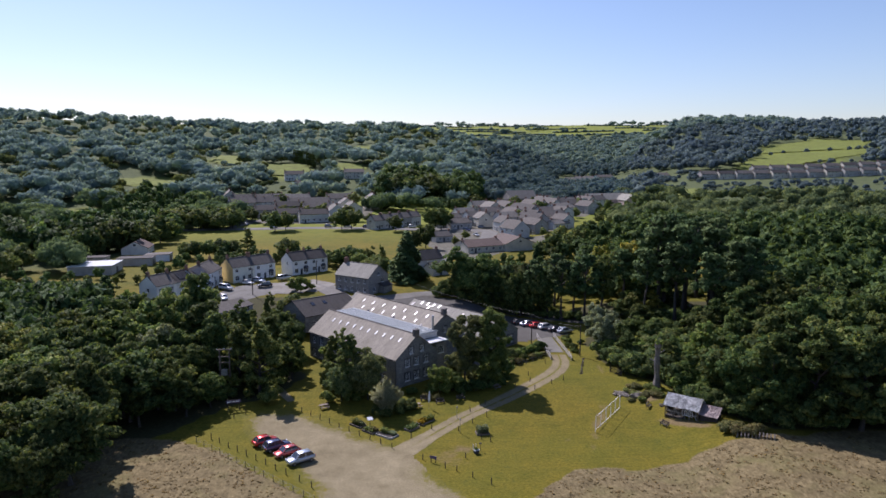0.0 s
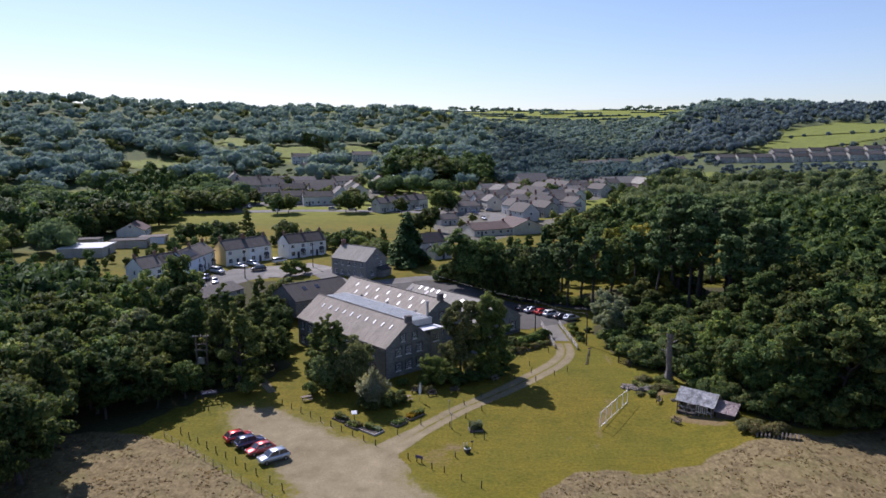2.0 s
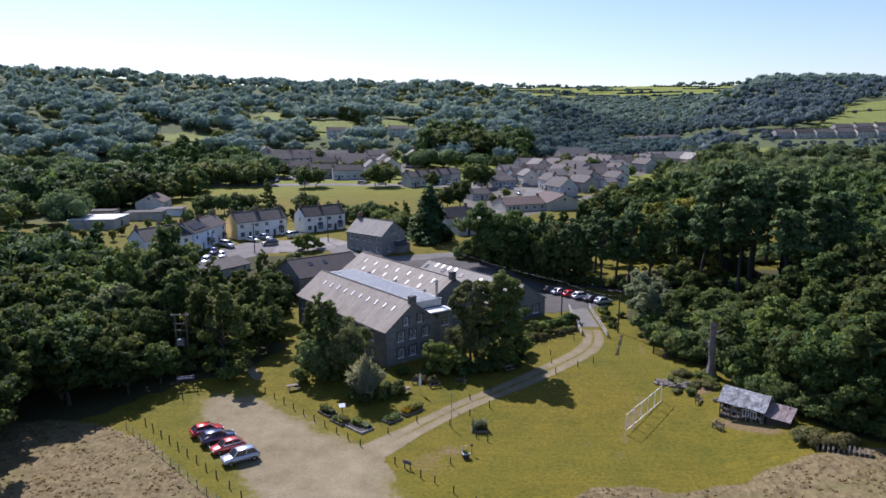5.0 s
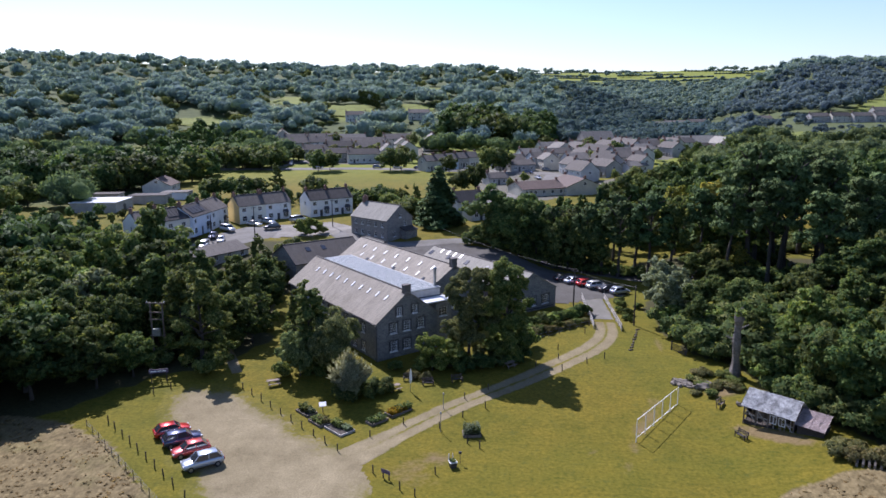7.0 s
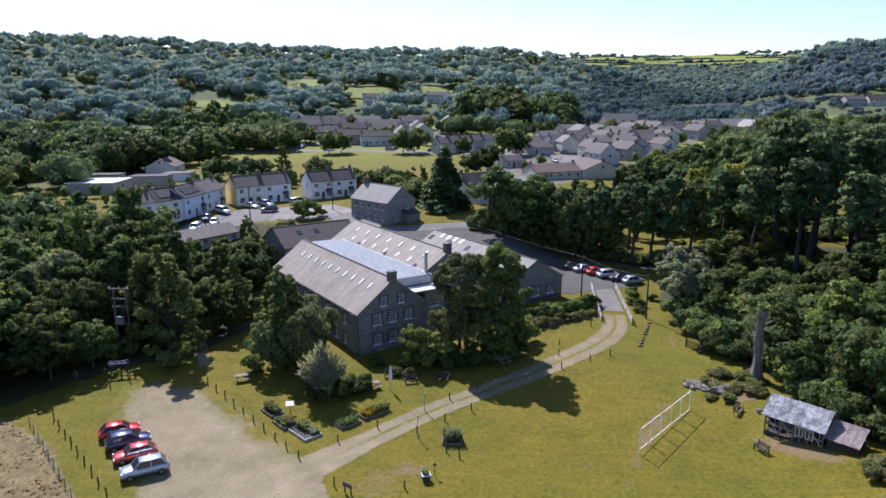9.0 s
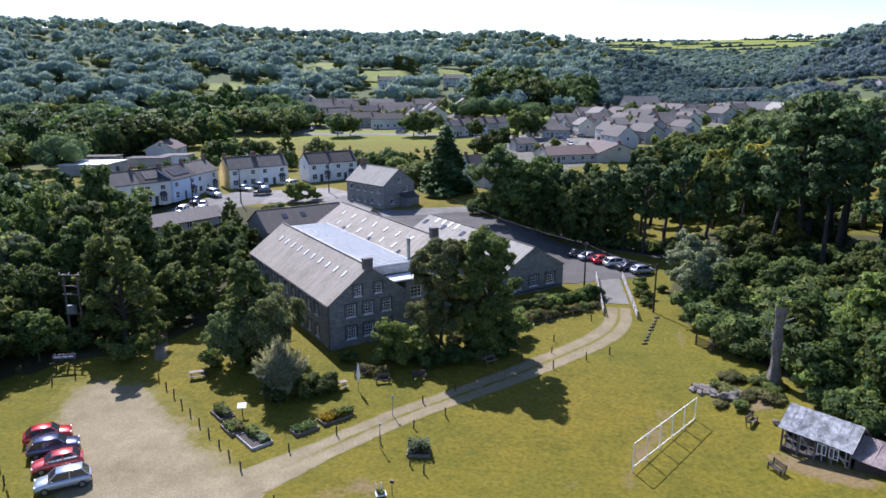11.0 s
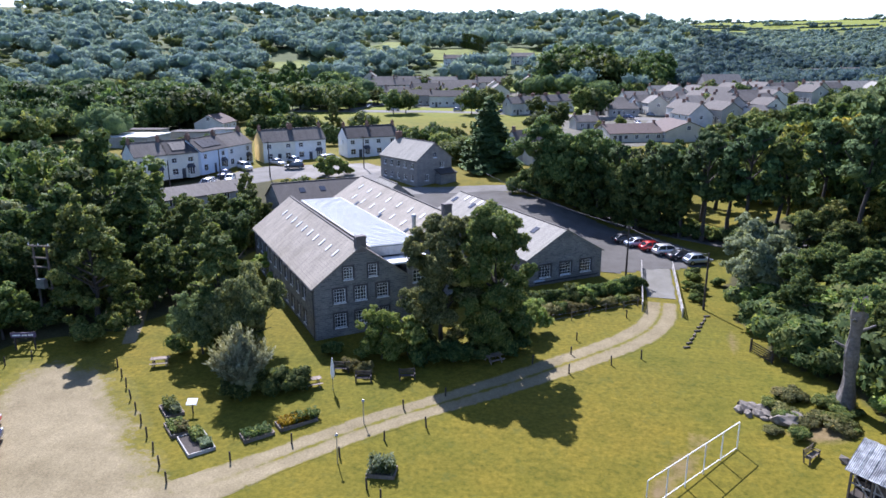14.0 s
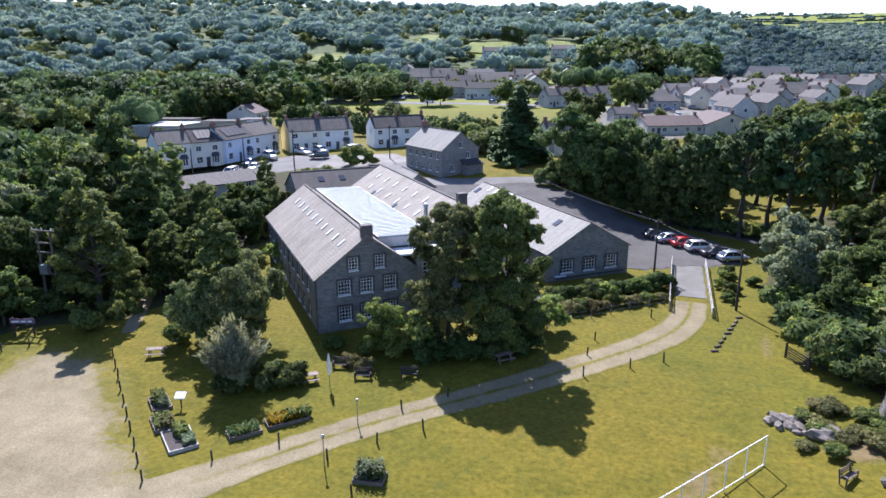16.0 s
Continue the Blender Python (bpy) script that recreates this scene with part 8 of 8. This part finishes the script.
# boulders
def boulder(x, y, s, seed, label, flat=0.65, mat="rock", lift=0.0):
    rng = np.random.default_rng(seed)
    bm = B()
    bmesh.ops.create_icosphere(bm, subdivisions=2 if s > 0.8 else 1, radius=s)
    for v in bm.verts:
        f = 1 + rng.uniform(-0.26, 0.2)
        v.co = Vector((v.co.x * f * 1.3, v.co.y * f * 0.9, v.co.z * f * flat))
    return lone("boulder", bm, M[mat], pose(x, y, gz(x, y) + s * 0.25 + lift, rng.uniform(-25, 25), rng.uniform(-25, 25), rng.uniform(0, 360)), label, "rock", "boulders")


for k, (x, y, s) in enumerate(((33.4, 130.3, 0.55), (34.1, 130.8, 0.7), (34.9, 129.9, 0.6), (34.1, 129.6, 0.5), (35.2, 130.9, 0.65), (34.6, 131.4, 0.5), (33.8, 131.3, 0.42), (35.6, 130.1, 0.45), (36.9, 128.9, 1.0), (37.9, 129.2, 0.85), (36.0, 129.2, 0.4), (35.3, 129.2, 0.35), (41.0, 122.6, 0.7), (41.9, 121.9, 0.6), (42.6, 122.6, 0.55), (40.2, 123.2, 0.5))):
    boulder(x, y, s, k + 3, "large pale grey boulder at the lawn's edge")
# stone slabs in the hayfield corner
for k in range(11):
    x, y = 47.5 + 0.55 * k * 0.9, 107.3 - 0.42 * k * 0.5
    bm = B()
    hexa(bm, [(-0.12, -0.55, 0), (0.12, -0.5, 0), (0.12, 0.5, 0), (-0.12, 0.55, 0), (-0.10, -0.5, 0.62), (0.10, -0.45, 0.55), (0.10, 0.45, 0.6), (-0.10, 0.5, 0.66)])
    lone("stone_slab", bm, M["rock"], pose(x, y, gz(x, y) - 0.05, 18, 0, -30 + 5 * (k % 3)), "flat grey stone slab leaning in a row", "stone", "leaning stone slabs")
# split-log row in the grass
for k in range(9):
    x, y = 29.3 + 0.31 * k, 142.8 + 1.3 * k
    bm = B()
    rod(bm, (-0.38, 0, 0.09), (0.38, 0.08, 0.12), 0.13, 0.11, 8)
    lone("log", bm, M["wood"], pose(x, y, gz(x, y), 0, 0, 20 + 17 * (k % 4)), "dark short log lying in the grass", "log", "row of logs")
# field gate at the wood
gt = thing("field_gate", pose(35.6, 143.6, gz(35.6, 143.6), 0, 0, -58), "dark five-bar timber gate at the wood's edge", "gate")
for sx in (0.0, 3.2):
    bm = B()
    box(bm, sx - 0.08, sx + 0.08, -0.08, 0.08, -0.3, 1.5)
    part("post", bm, M["dark_wood"], gt)
for k in range(5):
    bm = B()
    box(bm, 0.1, 3.1, -0.03, 0.03, 0.2 + 0.24 * k, 0.30 + 0.24 * k)
    part("bar", bm, M["dark_wood"], gt)


# ---------------------------------------------------------------- poles and wires
def pole(x, y, h, label, cross=True, turn=0.0):
    t = thing("utility_pole", pose(x, y, gz(x, y), 0, 0, turn), label, "pole", "utility poles")
    bm = B()
    rod(bm, (0, 0, -0.4), (0, 0, h), 0.15, 0.10, 10)
    part("pole", bm, M["dark_wood"], t)
    if cross:
        bm = B()
        box(bm, -0.5, 0.5, -0.05, 0.05, h - 0.35, h - 0.22)
        part("crossarm", bm, M["dark_wood"], t)
        for sx in (-0.4, 0.4):
            bm = B()
            rod(bm, (sx, 0, h - 0.22), (sx, 0, h - 0.05), 0.04, 0.03, 6)
            part("insulator", bm, M["metal"], t)
    return t


pole(31.5, 155.7, 7.2, "wooden pole beside the lane bridge", False)
pole(21.7, 166.4, 7.4, "wooden pole at the yard's corner", True, 40)
pole(11.3, 138.8, 8.2, "wooden pole beside the ash tree", False)
pole(-56.5, 203.5, 8.0, "wooden pole in the street", True, 30)
pole(-69.3, 186.5, 7.4, "wooden pole before the terrace", False)
pole(-66.0, 199.0, 6.8, "wooden pole before the terrace", False)
pole(-39.8, 216.5, 7.5, "wooden pole beside the white houses", True, 10)
pole(60, 560, 9, "tall wooden pole in the village", True)


def wire(a, b, sag, label):
    bm = B()
    pts_ = [Vector(a).lerp(Vector(b), k / 12) - Vector((0, 0, sag * 4 * (k / 12) * (1 - k / 12))) for k in range(13)]
    for p, q in zip(pts_, pts_[1:]):
        rod(bm, p, q, 0.016, n=4)
    lone("overhead_wire", bm, M["dark_paint"], Matrix.Identity(4), label, "cable", "overhead wires")


wire((21.7, 166.4, gz(21.7, 166.4) + 7.2), (-8, 204, 8.5), 0.8, "thin dark overhead wire across the yard")
wire((21.7, 166.4, gz(21.7, 166.4) + 7.2), (31.5, 155.7, gz(31.5, 155.7) + 7.0), 0.5, "thin dark overhead wire across the lane")
wire((21.7, 166.4, gz(21.7, 166.4) + 7.2), (11.3, 138.8, gz(11.3, 138.8) + 8.0), 0.6, "thin dark overhead wire beside the hall")
# transformer on two poles
tr = thing("pole_transformer", pose(-41.75, 129.3, gz(-42, 129), 0, 0, 5), "grey transformer mounted between two wooden poles", "transformer")
for sx in (-0.9, 0.9):
    bm = B()
    rod(bm, (sx, 0, -0.4), (sx, 0, 9.4), 0.16, 0.12, 10)
    part("pole", bm, M["wood"], tr)
for z, ww_ in ((9.3, 1.5), (7.9, 1.1), (6.8, 1.1), (4.3, 1.2)):
    bm = B()
    box(bm, -ww_, ww_, -0.2, -0.08, z - 0.08, z + 0.08)
    part("crossarm", bm, M["wood"], tr)
bm = B()
box(bm, -0.55, 0.55, -0.75, -0.2, 4.4, 5.5)
part("tank", bm, M["metal"], tr)
for sx in (-1.3, 0.0, 1.3):
    bm = B()
    rod(bm, (sx, -0.14, 9.38), (sx, -0.14, 9.65), 0.07, 0.05, 8)
    part("insulator", bm, M["white_paint"], tr)
